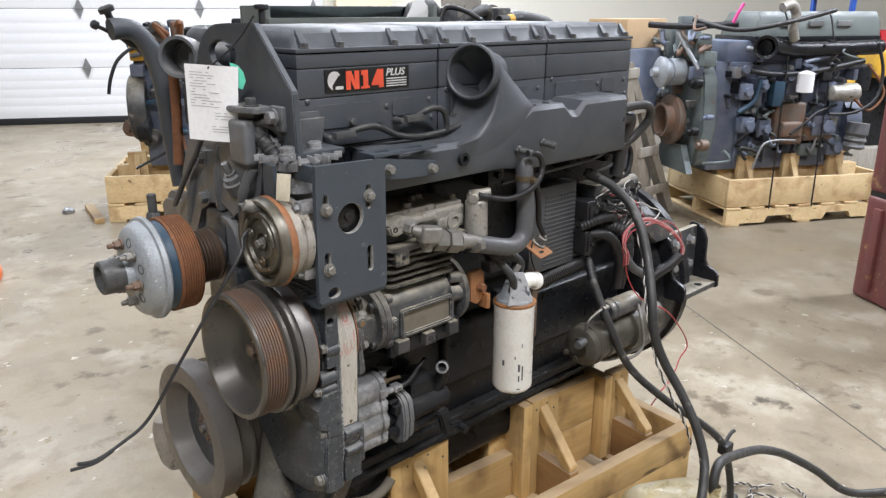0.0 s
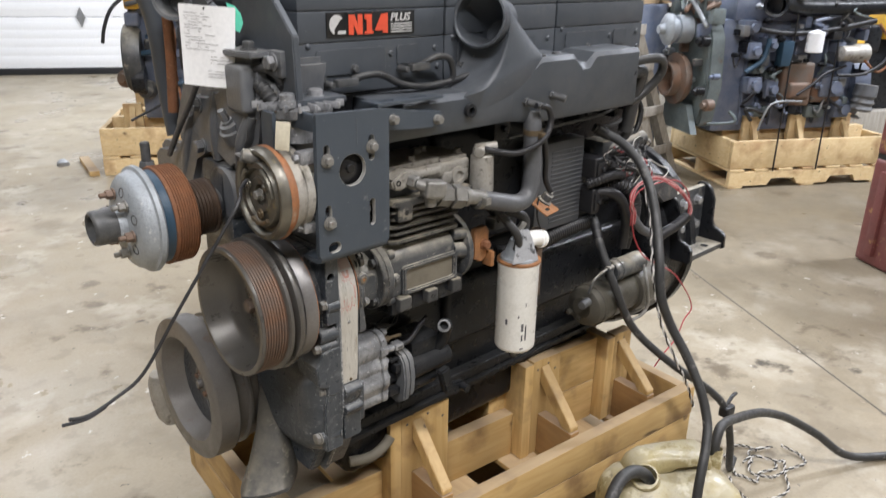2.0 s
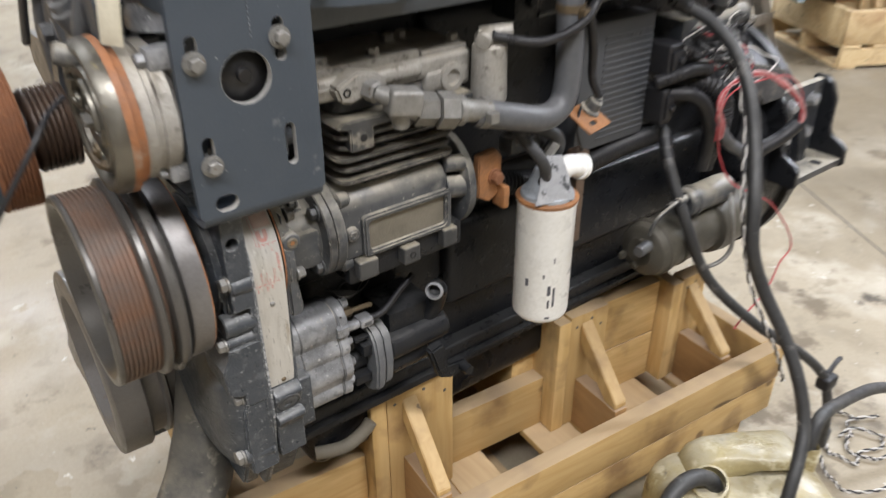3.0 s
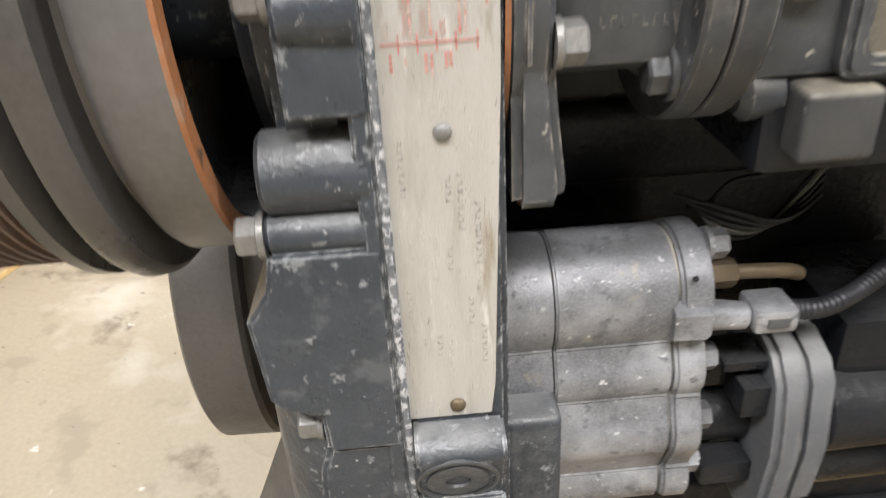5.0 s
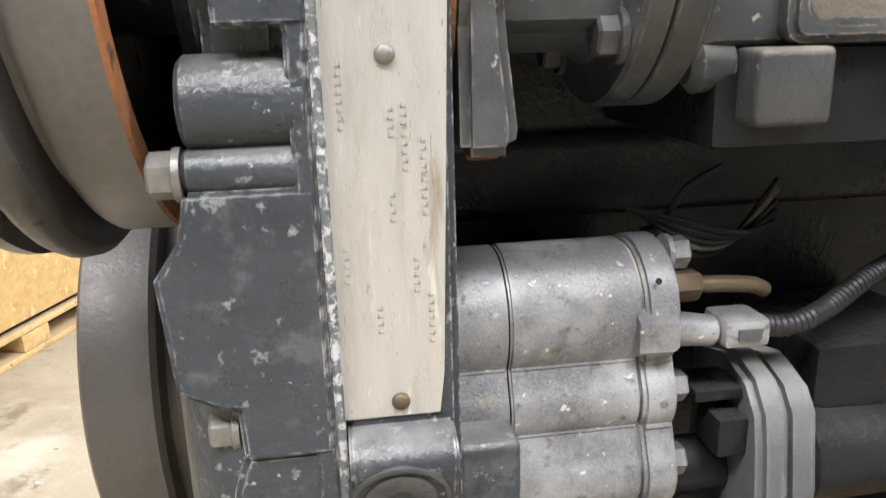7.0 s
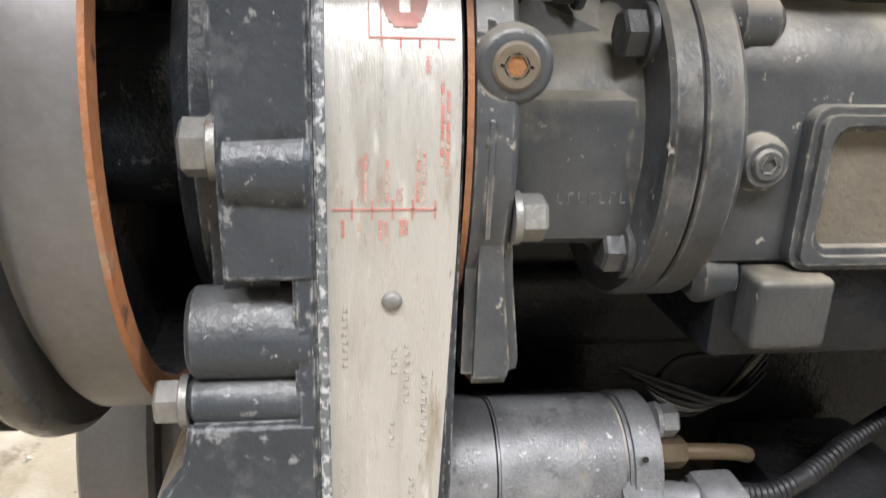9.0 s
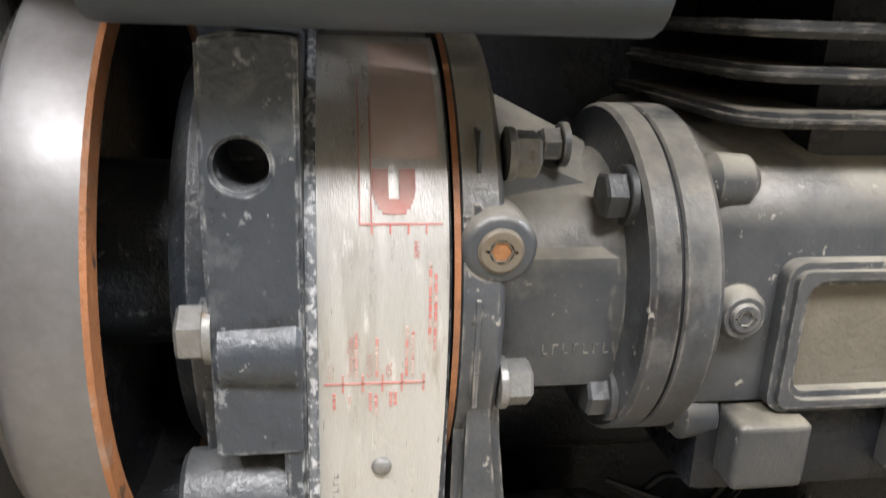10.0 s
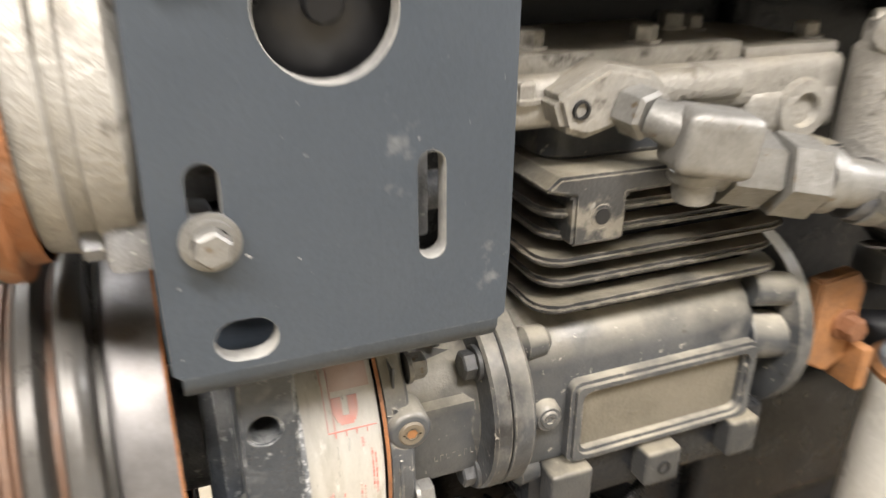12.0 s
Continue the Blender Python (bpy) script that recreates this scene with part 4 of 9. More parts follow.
lobe = [(0.001, 0.700), (0.000, 0.650), (0.000, 0.600), (0.002, 0.560), (0.008, 0.532), (0.030, 0.512), (0.065, 0.497), (0.112, 0.489), (0.165, 0.488), (0.215, 0.497), (0.250, 0.53), (0.265, 0.58), (0.26, 0.64), (0.22, 0.69), (0.12, 0.71)]
loft(bm, [[(x, 0.13 + (y - 0.13) * (1 - f), 0.60 + (z - 0.60) * (1 - f)) for y, z in smooth_path(lobe + lobe[:1], 4)[:-1]] for x, f in ((-0.0262, 0.0), (-0.050, 0.0), (-0.062, 0.02), (-0.074, 0.07), (-0.083, 0.15), (-0.089, 0.26), (-0.092, 0.42))][::-1])
part("crank_cover", bm, M_HOUSING, cover, "speckled rounded lower front cover")
for x0_, x1_, y, z, r_, r2_ in ((-0.070, -0.027, 0.013, 0.785, 0.0165, 0.017), (-0.071, -0.027, 0.006, 0.7625, 0.0085, 0.009), (-0.055, -0.027, 0.004, 0.846, 0.0125, 0.0135), (-0.060, -0.03, 0.010, 0.660, 0.0095, 0.0095), (-0.074, -0.03, 0.014, 0.558, 0.0150, 0.0175)):
    b2 = B()
    cyl(b2, (x0_, y, z), (x1_, y, z), r_, r2_, 28, 0.002)
    part("bolt_boss", b2, M_HOUSING, cover)
for p, af, wsh in (((-0.055, 0.003, 0.8525), 0.0165, 0.0105), ((-0.071, 0.006, 0.762), 0.0145, 0.0095), ((-0.062, 0.010, 0.663), 0.0135, 0.009), ((-0.074, 0.014, 0.558), 0.020, 0.014)):
    b2 = B()
    hexbolt(b2, p, (-1, 0, 0), af, 0.0085, wsh, 0.5)
    part("bolt", b2, M_STEEL, cover)

# big plug under the data plate, on a face that leans in under a rolled shoulder, with a rounded lip below it
bm = B()
plate(bm, [(0.02, 0.665), (-0.002, 0.661), (-0.0075, 0.6585), (-0.0112, 0.655), (-0.0122, 0.651), (-0.0105, 0.6465), (-0.0008, 0.6205), (-0.0010, 0.6170), (-0.0070, 0.6165), (-0.0110, 0.6145), (-0.0130, 0.611), (-0.0125, 0.6065), (-0.0095, 0.6020), (-0.0040, 0.597), (-0.0005, 0.585), (0.0, 0.535), (0.02, 0.53)], "x", -0.0218, 0.0192, bev=0.0015)
lower_boss = part("plug_boss", bm, M_HOUSING, gearcase, "dark cast boss with a rounded lip")
bm = B()
lathe(bm, (-0.0035, -0.0057, 0.6340), (0, -0.94, -0.34), [(-0.006, 0.0195), (0.0012, 0.0195), (0.0016, 0.0180), (-0.0010, 0.0168), (-0.0016, 0.0150), (0.0012, 0.0143), (0.0018, 0.0130), (0.0014, 0.0062), (-0.0028, 0.0052), (-0.0028, 0)], 44)
part("core_plug", bm, M_DARKBOLT, lower_boss, "dark grey plug with a socket hole")

# data plate: a thin sheet that bends over the round of the housing
def plate_y(z):
    return side(z, 0.0035) - 0.0012


def strip(bm, x0, x1, z0, z1, lift=0.0, n=2, t0=None):
    zs_ = np.linspace(z0, z1, n)
    low = [[(x0, plate_y(z) - lift, z), (x1, plate_y(z) - lift, z), (x1, plate_y(z) - lift + 0.0012, z), (x0, plate_y(z) - lift + 0.0012, z)] for z in zs_]
    loft(bm, low)


bm = B()
zz = list(np.linspace(0.6655, AZ, 12)) + [AZ + AR * math.sin(a) * 0.965 for a in np.linspace(0.1, 1.3, 14)]
rows = []
for z in zz:
    f = min(1.0, max(0.0, (z - 0.6655) / 0.16))
    a, b_ = -0.0245 + 0.0022 * f, 0.0155 + 0.0055 * f
    if z < 0.667:
        a, b_ = a + 0.0015, b_ - 0.0015
    y = plate_y(z)
    rows.append([(a, y, z), (b_, y, z), (b_, y + 0.0011, z), (a, y + 0.0011, z)])
loft(bm, rows)
data = part("data_plate", bm, M_DATA, gearcase, "worn silver data plate with faded red print")
for z in (0.7998, 0.6715):
    b2 = B()
    lathe(b2, (-0.001, plate_y(z), z), (0, -1, 0), [(0, 0.0036), (0.0010, 0.0034), (0.0020, 0.0024), (0.0024, 0)], 20)
    part("rivet", b2, M_STEEL if z > 0.7 else M_BRASS, data)


# print on the plate: ruled lines, ticks, words that read upwards, worn bars
def inked(x0, x1, z0, z1, mat, name="print_bar", n=2):
    bm = B()
    strip(bm, x0, x1, z0, z1, 0.0004, n)
    return part(name, bm, mat, data)


def words(text, x, z, size, mat):
    """Letters that read upwards and follow the plate."""
    cu = bpy.data.curves.new("words", "FONT")
    cu.body, cu.size = text, size
    tmp = bpy.data.objects.new("words", cu)
    scene.collection.objects.link(tmp)
    me = bpy.data.meshes.new_from_object(tmp.evaluated_get(bpy.context.evaluated_depsgraph_get()))
    bpy.data.objects.remove(tmp)
    for v in me.vertices:
        a, b_ = v.co.x, v.co.y
        zz_ = z + a
        v.co = (x - b_, plate_y(zz_) - 0.0005, zz_)
    me.name = "print_words"
    me.materials.clear()
    me.materials.append(mat)
    ob = new("print_words", me)
    ob.parent = data
    return ob


inked(-0.0205, 0.0136, 0.8322, 0.8328, M_RED, "ruled_line")
for x in (-0.0143, -0.0077, -0.0010, 0.0056, 0.0130):
    inked(x - 0.0003, x + 0.0003, 0.8292, 0.8358, M_RED, "ruled_line")
words("Timing Code", -0.0108, 0.8350, 0.0028, M_RED)
words("C.I.D./L", -0.0045, 0.8350, 0.0028, M_RED)
words("CPL", 0.0022, 0.8350, 0.0030, M_RED)
words("E.C.S.", -0.0175, 0.8345, 0.0026, M_PALERED)
words("RPM", 0.0112, 0.8760, 0.0028, M_RED)
random.seed(17)
for x, z0, z1 in ((-0.0097, 0.835, 0.851), (-0.0028, 0.835, 0.849), (0.0072, 0.835, 0.853), (0.0092, 0.835, 0.851), (0.0148, 0.847, 0.874), (0.0166, 0.844, 0.871), (-0.0172, 0.823, 0.829), (-0.0120, 0.825, 0.8285), (-0.0050, 0.822, 0.829), (-0.0030, 0.820, 0.829), (0.0020, 0.8235, 0.829), (0.0036, 0.824, 0.829)):
    z = z0
    while z < z1:
        step = random.uniform(0.0012, 0.0034)
        inked(x - 0.0006, x + 0.0004, z, min(z + step, z1), M_RED if random.random() < 0.7 else M_PALERED)
        z += step + 0.0007
inked(-0.0085, 0.0190, 0.8862, 0.8867, M_RED, "ruled_line")
for x in (-0.0045, 0.0015, 0.0075, 0.0135):
    inked(x - 0.0003, x + 0.0003, 0.8835, 0.8862, M_RED, "ruled_line")
inked(-0.0086, -0.0082, 0.8862, 0.930, M_RED, "ruled_line", 8)
inked(-0.0048, -0.0044, 0.8862, 0.925, M_RED, "ruled_line", 8)
# rounded emblem shape
bm = B()
for k in range(10):
    t0, t1 = k / 10, (k + 1) / 10
    for s in (-1, 1):
        a0 = 0.0072 * math.sqrt(max(0, 1 - (1 - min(1, t0 * 1.6)) ** 2))
        if s < 0:
            strip(bm, 0.0030 - a0, 0.0030 - 0.0018 * (t0 > 0.35), 0.8880 + 0.0150 * t0, 0.8880 + 0.0150 * t1, 0.0004)
        else:
            strip(bm, 0.0030 + 0.0018 * (t0 > 0.35), 0.0030 + a0, 0.8880 + 0.0150 * t0, 0.8880 + 0.0150 * t1, 0.0004)
part("emblem_print", bm, M_FADED, data, "faded red rounded emblem shape")
inked(-0.0040, 0.0185, 0.9060, 0.9410, M_PALERED, "print_wash", 10)
for x, z0, n in ((-0.001, 0.772, 4), (0.0035, 0.760, 6), (0.0035, 0.776, 3), (0.010, 0.744, 6), (0.010, 0.758, 5), (-0.0015, 0.742, 4), (0.006, 0.715, 5), (0.011, 0.695, 7), (-0.008, 0.70, 4), (-0.018, 0.775, 8), (-0.019, 0.72, 5)):
    for k in range(n):
        z = z0 + k * 0.0030
        bm = B()
        strip(bm, x, x + 0.0019, z, z + 0.0004, 0.0003)
        strip(bm, x + 0.0015 * (k % 2), x + 0.0015 * (k % 2) + 0.0004, z, z + 0.0016, 0.0003)
        part("stamped_mark", bm, M_STAMP, data)

# pulleys: accessory drive, vibration damper, fan hub
PY, PZ = 0.100, 0.849
bm = B()
prof = [(0.004, 0), (0.004, 0.040), (0.006, 0.060), (0.002, 0.086), (-0.010, 0.100), (-0.050, 0.1130), (-0.053, 0.1155), (-0.053, 0.1235), (-0.051, 0.1252), (-0.0465, 0.1252)]
prof += [(-0.045, 0.1200), (-0.0005, 0.1200), (0.0, 0.128), (0.003, 0.1315), (0.009, 0.1315), (0.011, 0.128), (0.013, 0.1175), (0.017, 0.1165), (0.0185, 0.128), (0.020, 0.1330), (0.0235, 0.1345), (0.029, 0.1335), (0.0325, 0.130), (0.034, 0.114), (0.0375, 0.113)]
lathe(bm, (-0.152, PY, PZ), (1, 0, 0), prof, 72)
acc = part("accessory_pulley", bm, M_PULLEY, engine, "deep grey ribbed accessory drive pulley")
bm = B()
prof = [(-0.0455, 0.1195)]
for k in range(8):
    a = -0.0450 + k * 0.0055
    prof += [(a, 0.1250), (a + 0.0014, 0.1250), (a + 0.0028, 0.1212), (a + 0.0042, 0.1212)]
lathe(bm, (-0.152, PY, PZ), (1, 0, 0), prof + [(-0.0008, 0.1248), (-0.0008, 0.1195)], 72)
part("rib_band", bm, M_PULRUST, acc, "rust-tinted ribbed belt band")
bm = B()
lathe(bm, (-0.152, PY, PZ), (1, 0, 0), [(0.0375, 0.113), (0.040, 0.1215), (0.043, 0.1235), (0.0655, 0.1235)], 72)
part("rear_drum", bm, M_DRUMRUST, acc, "dark rust-stained rear drum")
bm = B()
lathe(bm, (-0.152, PY, PZ), (1, 0, 0), [(0.0655, 0.1235), (0.0672, 0.1227), (0.0672, 0.1135), (0.066, 0.1120)], 72)
part("rear_rim", bm, M_ORANGE, acc, "rust-orange rear rim")
bm = B()
lathe(bm, (-0.152, PY, PZ), (1, 0, 0), [(0.066, 0.1120), (0.064, 0.1110), (0.046, 0.1100), (0.040, 0.10), (0.040, 0.03)], 72)
part("rear_bore", bm, M_BLACK, acc, "black inside of the pulley")
bm = B()
lathe(bm, (-0.152, PY, PZ), (1, 0, 0), [(0.0132, 0.1180), (0.0168, 0.1172)], 72)
part("belt_groove", bm, M_PULRUST, acc, "rusted belt groove")
bm = B()
hexbolt(bm, (-0.148, PY, PZ), (-1, 0, 0), 0.024, 0.016, 0.020)
part("centre_bolt", bm, M_RUSTGREY, acc)
bm = B()
cyl(bm, (-0.14, PY, PZ), (-0.05, PY, PZ), 0.04, seg=32)
part("drive_shaft", bm, M_HOUSING, acc)

DY, DZ = 0.372, 0.556
bm = B()
prof = [(0.044, 0), (0.044, 0.040), (0.050, 0.050), (0.058, 0.062), (0.060, 0.076), (0.058, 0.090), (0.050, 0.100), (0.006, 0.1195), (0.0, 0.123), (0.0, 0.161), (0.003, 0.165), (0.046, 0.166), (0.050, 0.163), (0.052, 0.150), (0.075, 0.150), (0.078, 0.157), (0.084, 0.157), (0.088, 0.150), (0.110, 0.150), (0.112, 0.06), (0.112, 0)]
lathe(bm, (-0.195, DY, DZ), (1, 0, 0), prof, 80)
damper = part("vibration_damper", bm, M_IRON, engine, "heavy grey-brown crankshaft vibration damper")
for k in range(6):
    a = k * math.tau / 6 + 0.3
    b2 = B()
    hexbolt(b2, (-0.1512, DY + 0.027 * math.cos(a), DZ + 0.027 * math.sin(a)), (-1, 0, 0), 0.011, 0.006)
    part("bolt", b2, M_RUSTGREY, damper)
bm = B()
lathe(bm, (-0.156, DY, DZ), (1, 0, 0), [(-0.012, 0), (-0.010, 0.009), (0.0, 0.011), (0.002, 0.018), (0.006, 0.018), (0.006, 0)], 24)
part("crank_nose", bm, M_IRON, damper)
bm = B()
plate(bm, [(0.30, 0.40), (0.44, 0.40), (0.55, 0.50), (0.58, 0.62), (0.52, 0.66), (0.40, 0.62)], "x", -0.15, -0.10, bev=0.012)
part("crank_seal_cover", bm, M_HOUSING, engine)
bm = B()
top_, mid_, low_ = [], [], []
for k in range(24):
    a = k * math.tau / 24
    ca, sa = (math.copysign(abs(v_) ** 1.45, v_) for v_ in (math.cos(a + 0.5), math.sin(a + 0.5)))
    top_.append((-0.072 + 0.020 * ca, 0.215 + 0.022 * sa, 0.600))
    mid_.append((-0.088 + 0.034 * ca, 0.190 + 0.036 * sa, 0.510 - 0.010 * sa))
    low_.append((-0.122 + 0.068 * ca - 0.012 * sa, 0.150 + 0.058 * sa, 0.408 + 0.016 * ca))
loft(bm, [top_, mid_, [tuple(0.35 * Vector(m_) + 0.65 * Vector(l_) + Vector((0.008, 0.004, 0))) for m_, l_ in zip(mid_, low_)], low_, [(x, y, z - 0.010) for x, y, z in low_]])
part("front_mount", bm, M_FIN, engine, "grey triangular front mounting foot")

bm = B()
loft(bm, [[(-0.150 + 0.045 * s_ * math.cos(a), 0.605 + 0.035 * s_ * math.sin(a) + dy_, z_) for a in np.linspace(0, math.tau, 18, endpoint=False)] for z_, s_, dy_ in ((0.345, 0.5, -0.02), (0.365, 0.8, -0.01), (0.41, 0.95, 0), (0.455, 1.0, 0.0), (0.482, 0.85, 0.0), (0.492, 0.5, 0.0))][::-1])
cyl(bm, (-0.150, 0.60, 0.43), (-0.02, 0.52, 0.50), 0.03, seg=20)
part("side_casting", bm, M_ALUCLEAN, engine, "pale grey casting beyond the damper")
M_RUSTDARK = shade("dark_rusty_pulley_iron", (0.075, 0.045, 0.028), (0.035, 0.03, 0.027), 18, 0.5, 0.3, bump=0.25, grain=200)
M_BARE = shade("bare_worn_steel_edge", (0.42, 0.41, 0.38), (0.18, 0.18, 0.18), 60, 0.5, 0.2, bump=0.1)
FY, FZ = 0.285, 1.000
bm = B()
prof = [(-0.150, 0), (-0.150, 0.021), (-0.175, 0.024), (-0.177, 0.027), (-0.175, 0.031), (-0.172, 0.033), (-0.135, 0.034)]
lathe(bm, (-0.19, FY, FZ), (1, 0, 0), prof + [(-0.135, 0.0)], 32)
fan = part("fan_hub_nose", bm, M_DARKBOLT, engine, "black fan hub nose")
bm = B()
lathe(bm, (-0.225, FY, FZ), (1, 0, 0), [(-0.100, 0), (-0.100, 0.034), (-0.086, 0.036), (-0.085, 0.050), (-0.081, 0.070), (-0.075, 0.084), (-0.068, 0.0905), (-0.056, 0.0945), (-0.054, 0.0955), (-0.052, 0.102), (-0.044, 0.103), (-0.040, 0.100), (-0.036, 0.09), (-0.034, 0.08), (-0.034, 0)], 64)
hub = part("fan_clutch", bm, M_WHITEHUB, engine, "whitish cast fan clutch disc with studs")
for k in range(6):
    a = k * math.tau / 6 + 0.72
    b2 = B()
    y, z = FY + 0.062 * math.cos(a), FZ + 0.062 * math.sin(a)
    lathe(b2, (-0.3065, y, z), (-1, 0.18 * math.cos(a), 0.18 * math.sin(a)), [(0, 0.010), (0.002, 0.0095), (0.002, 0.0085), (0.0005, 0.007), (0.0003, 0)], 18)
    part("hole_plug", b2, M_DARKBOLT, hub)
for k in range(6):
    a = k * math.tau / 6 + 0.2
    y, z = FY + 0.056 * math.cos(a), FZ + 0.056 * math.sin(a)
    b2 = B()
    cyl(b2, (-0.295, y, z), (-0.338, y, z), 0.005, seg=10)
    hexbolt(b2, (-0.311, y, z), (-1, 0, 0), 0.016, 0.012, 0.011, k)
    part("stud", b2, M_RUSTGREY if k % 2 else M_STEEL, hub)
bm = B()
lathe(bm, (-0.225, FY, FZ), (1, 0, 0), [(-0.036, 0), (-0.036, 0.084), (-0.024, 0.088), (-0.018, 0.092), (-0.018, 0)], 64)
part("fan_pulley_disc", bm, M_BLUE, engine, "dark blue fan pulley disc")
bm = B()
prof = [(-0.006, 0.06), (-0.006, 0.0945), (-0.003, 0.096)]
for k in range(8):
    a = -0.002 + k * 0.0050
    prof += [(a, 0.096), (a + 0.0015, 0.096), (a + 0.0026, 0.0932), (a + 0.0037, 0.0932)]
prof += [(0.0375, 0.096), (0.0400, 0.095), (0.0400, 0.03)]
lathe(bm, (-0.239, FY, FZ), (1, 0, 0), prof, 72)
part("fan_pulley", bm, M_RUST, engine, "rust-brown ribbed fan pulley")
bm = B()
cyl(bm, (-0.205, FY, FZ), (-0.05, FY, FZ), 0.034, seg=28)
box(bm, (-0.12, FY - 0.06, FZ - 0.08), (-0.05, FY + 0.06, FZ + 0.09), 0.02)
part("fan_hub_support", bm, M_HOUSING, engine)
bm = B()
prof = [(0, 0.034), (0, 0.050), (0.003, 0.054)]
for k in range(6):
    prof += [(0.006 + k * 0.007, 0.056), (0.009 + k * 0.007, 0.056), (0.011 + k * 0.007, 0.053)]
prof += [(0.050, 0.057), (0.054, 0.056), (0.055, 0.034)]
lathe(bm, (-0.190, FY, FZ), (1, 0, 0), prof, 56)
part("drive_pulley", bm, M_RUSTDARK, engine, "dark rusty ribbed pulley")
bm = B()
cyl(bm, (-0.232, 0.33, 1.085), (-0.232, 0.33, 1.135), 0.009, seg=16)
cyl(bm, (-0.232, 0.33, 1.075), (-0.232, 0.33, 1.098), 0.018, 0.014, 6)
part("air_fitting", bm, M_DARKBOLT, engine)
bm = B()
lathe(bm, (-0.10, 0.255, 1.03), (1, 0, 0), [(-0.02, 0), (-0.02, 0.050), (-0.015, 0.055), (0.012, 0.056), (0.014, 0.05), (0.03, 0.05), (0.03, 0)], 40)
part("idler_pulley", bm, M_BELL, engine, "dusty dark idler pulley")
bm = B()
prof = [(-0.02, 0), (-0.02, 0.04)]
for k in range(6):
    prof += [(-0.018 + k * 0.006, 0.046), (-0.016 + k * 0.006, 0.046), (-0.0145 + k * 0.006, 0.043)]
prof += [(0.03, 0.04), (0.03, 0)]
lathe(bm, (-0.075, 0.33, 0.955), (1, 0, 0), prof, 40)
part("water_pump_pulley", bm, M_RUSTGREY, engine)

# hoses and a conduit round the water pump housing
bm = B()
sweep(bm, [(-0.100, 0.130, 1.283), (-0.092, 0.100, 1.286), (-0.079, 0.085, 1.275), (-0.071, 0.080, 1.259), (-0.067, 0.085, 1.236)], 0.0085, 12)
lathe(bm, (-0.071, 0.080, 1.259), (0.5, 0.0, -0.6), [(-0.006, 0.0086), (-0.006, 0.0108), (0.004, 0.0108), (0.004, 0.0086)], 18)
part("bypass_hose", bm, M_RUBBER, engine, "short black bypass hose with a clamp")
bm = B()
sweep(bm, [(-0.094, 0.130, 1.257), (-0.094, 0.105, 1.248), (-0.091, 0.090, 1.234), (-0.079, 0.085, 1.211)], 0.0125, 14, ridge=0.0022, pitch=0.009)
part("corrugated_hose", bm, M_RUBBER, engine, "corrugated black hose")
bm = B()
sweep(bm, [(-0.137, 0.282, 1.241), (-0.137, 0.324, 1.197), (-0.137, 0.380, 1.144), (-0.137, 0.447, 1.074)], 0.0055, 10, ridge=0.0008, pitch=0.005)
part("front_conduit", bm, M_GREYPIPE, engine, "thin corrugated conduit")

# air-conditioning compressor with its clutch, and the flat bracket
CY, CZ = 0.042, 1.081
bm = B()
lathe(bm, (-0.156, CY, CZ), (1, 0, 0), [(0.012, 0), (0.012, 0.016), (0.004, 0.019), (0.002, 0.030), (0.005, 0.033), (0.006, 0.044), (0.0, 0.047), (0.0, 0.057), (0.004, 0.059), (0.010, 0.061), (0.010, 0.067), (0.003, 0.069), (-0.001, 0.073), (-0.001, 0.079), (0.004, 0.083), (0.010, 0.084), (0.016, 0.084)], 56)
clutch = part("compressor_clutch", bm, M_CLUTCH, engine, "dark shiny clutch plate of an air-conditioning compressor")
bm = B()
lathe(bm, (-0.156, CY, CZ), (1, 0, 0), [(0.016, 0.0842), (0.019, 0.085), (0.024, 0.085), (0.026, 0.078), (0.034, 0.0775)], 56)
part("pulley_rim", bm, M_ORANGE, clutch, "rust-orange pulley rim")
for k in range(3):
    a = k * math.tau / 3 + 0.4
    b2 = B()
    y, z = CY + 0.034 * math.cos(a), CZ + 0.034 * math.sin(a)
    lathe(b2, (-0.1558, y, z), (-1, 0, 0), [(0, 0.010), (0.003, 0.009), (0.0035, 0.005), (0.006, 0.004), (0.006, 0)], 18)
    sweep(b2, [(-0.158, CY + 0.05 * math.cos(a + s), CZ + 0.05 * math.sin(a + s)) for s in np.linspace(-0.55, 0.55, 7)], 0.0045, 8)
    part("spring_leaf", b2, M_BRASS if k == 2 else M_CLUTCH, clutch)
b2 = B()
hexbolt(b2, (-0.150, CY, CZ), (-1, 0, 0), 0.014, 0.010, 0.011)
part("centre_nut", b2, M_STEEL, clutch)
bm = B()
lathe(bm, (-0.156, CY, CZ), (1, 0, 0), [(0.034, 0.0), (0.034, 0.074), (0.046, 0.0755), (0.048, 0.071), (0.054, 0.071), (0.056, 0.0745), (0.070, 0.074), (0.075, 0.068), (0.080, 0.060), (0.082, 0.048), (0.15, 0.048), (0.15, 0)], 48)
comp = part("compressor_body", bm, M_ALUCLEAN, engine, "dusty aluminium air-conditioning compressor body")
for y, z in ((0.0, 1.145), (0.0, 1.02), (0.09, 1.135)):
    b2 = B()
    box(b2, (-0.10, y - 0.012, z - 0.012), (-0.055, y + 0.012, z + 0.012), 0.005)
    hexbolt(b2, (-0.10, y, z), (-1, 0, 0), 0.013, 0.009)
    part("mounting_ear", b2, M_ALU, comp)

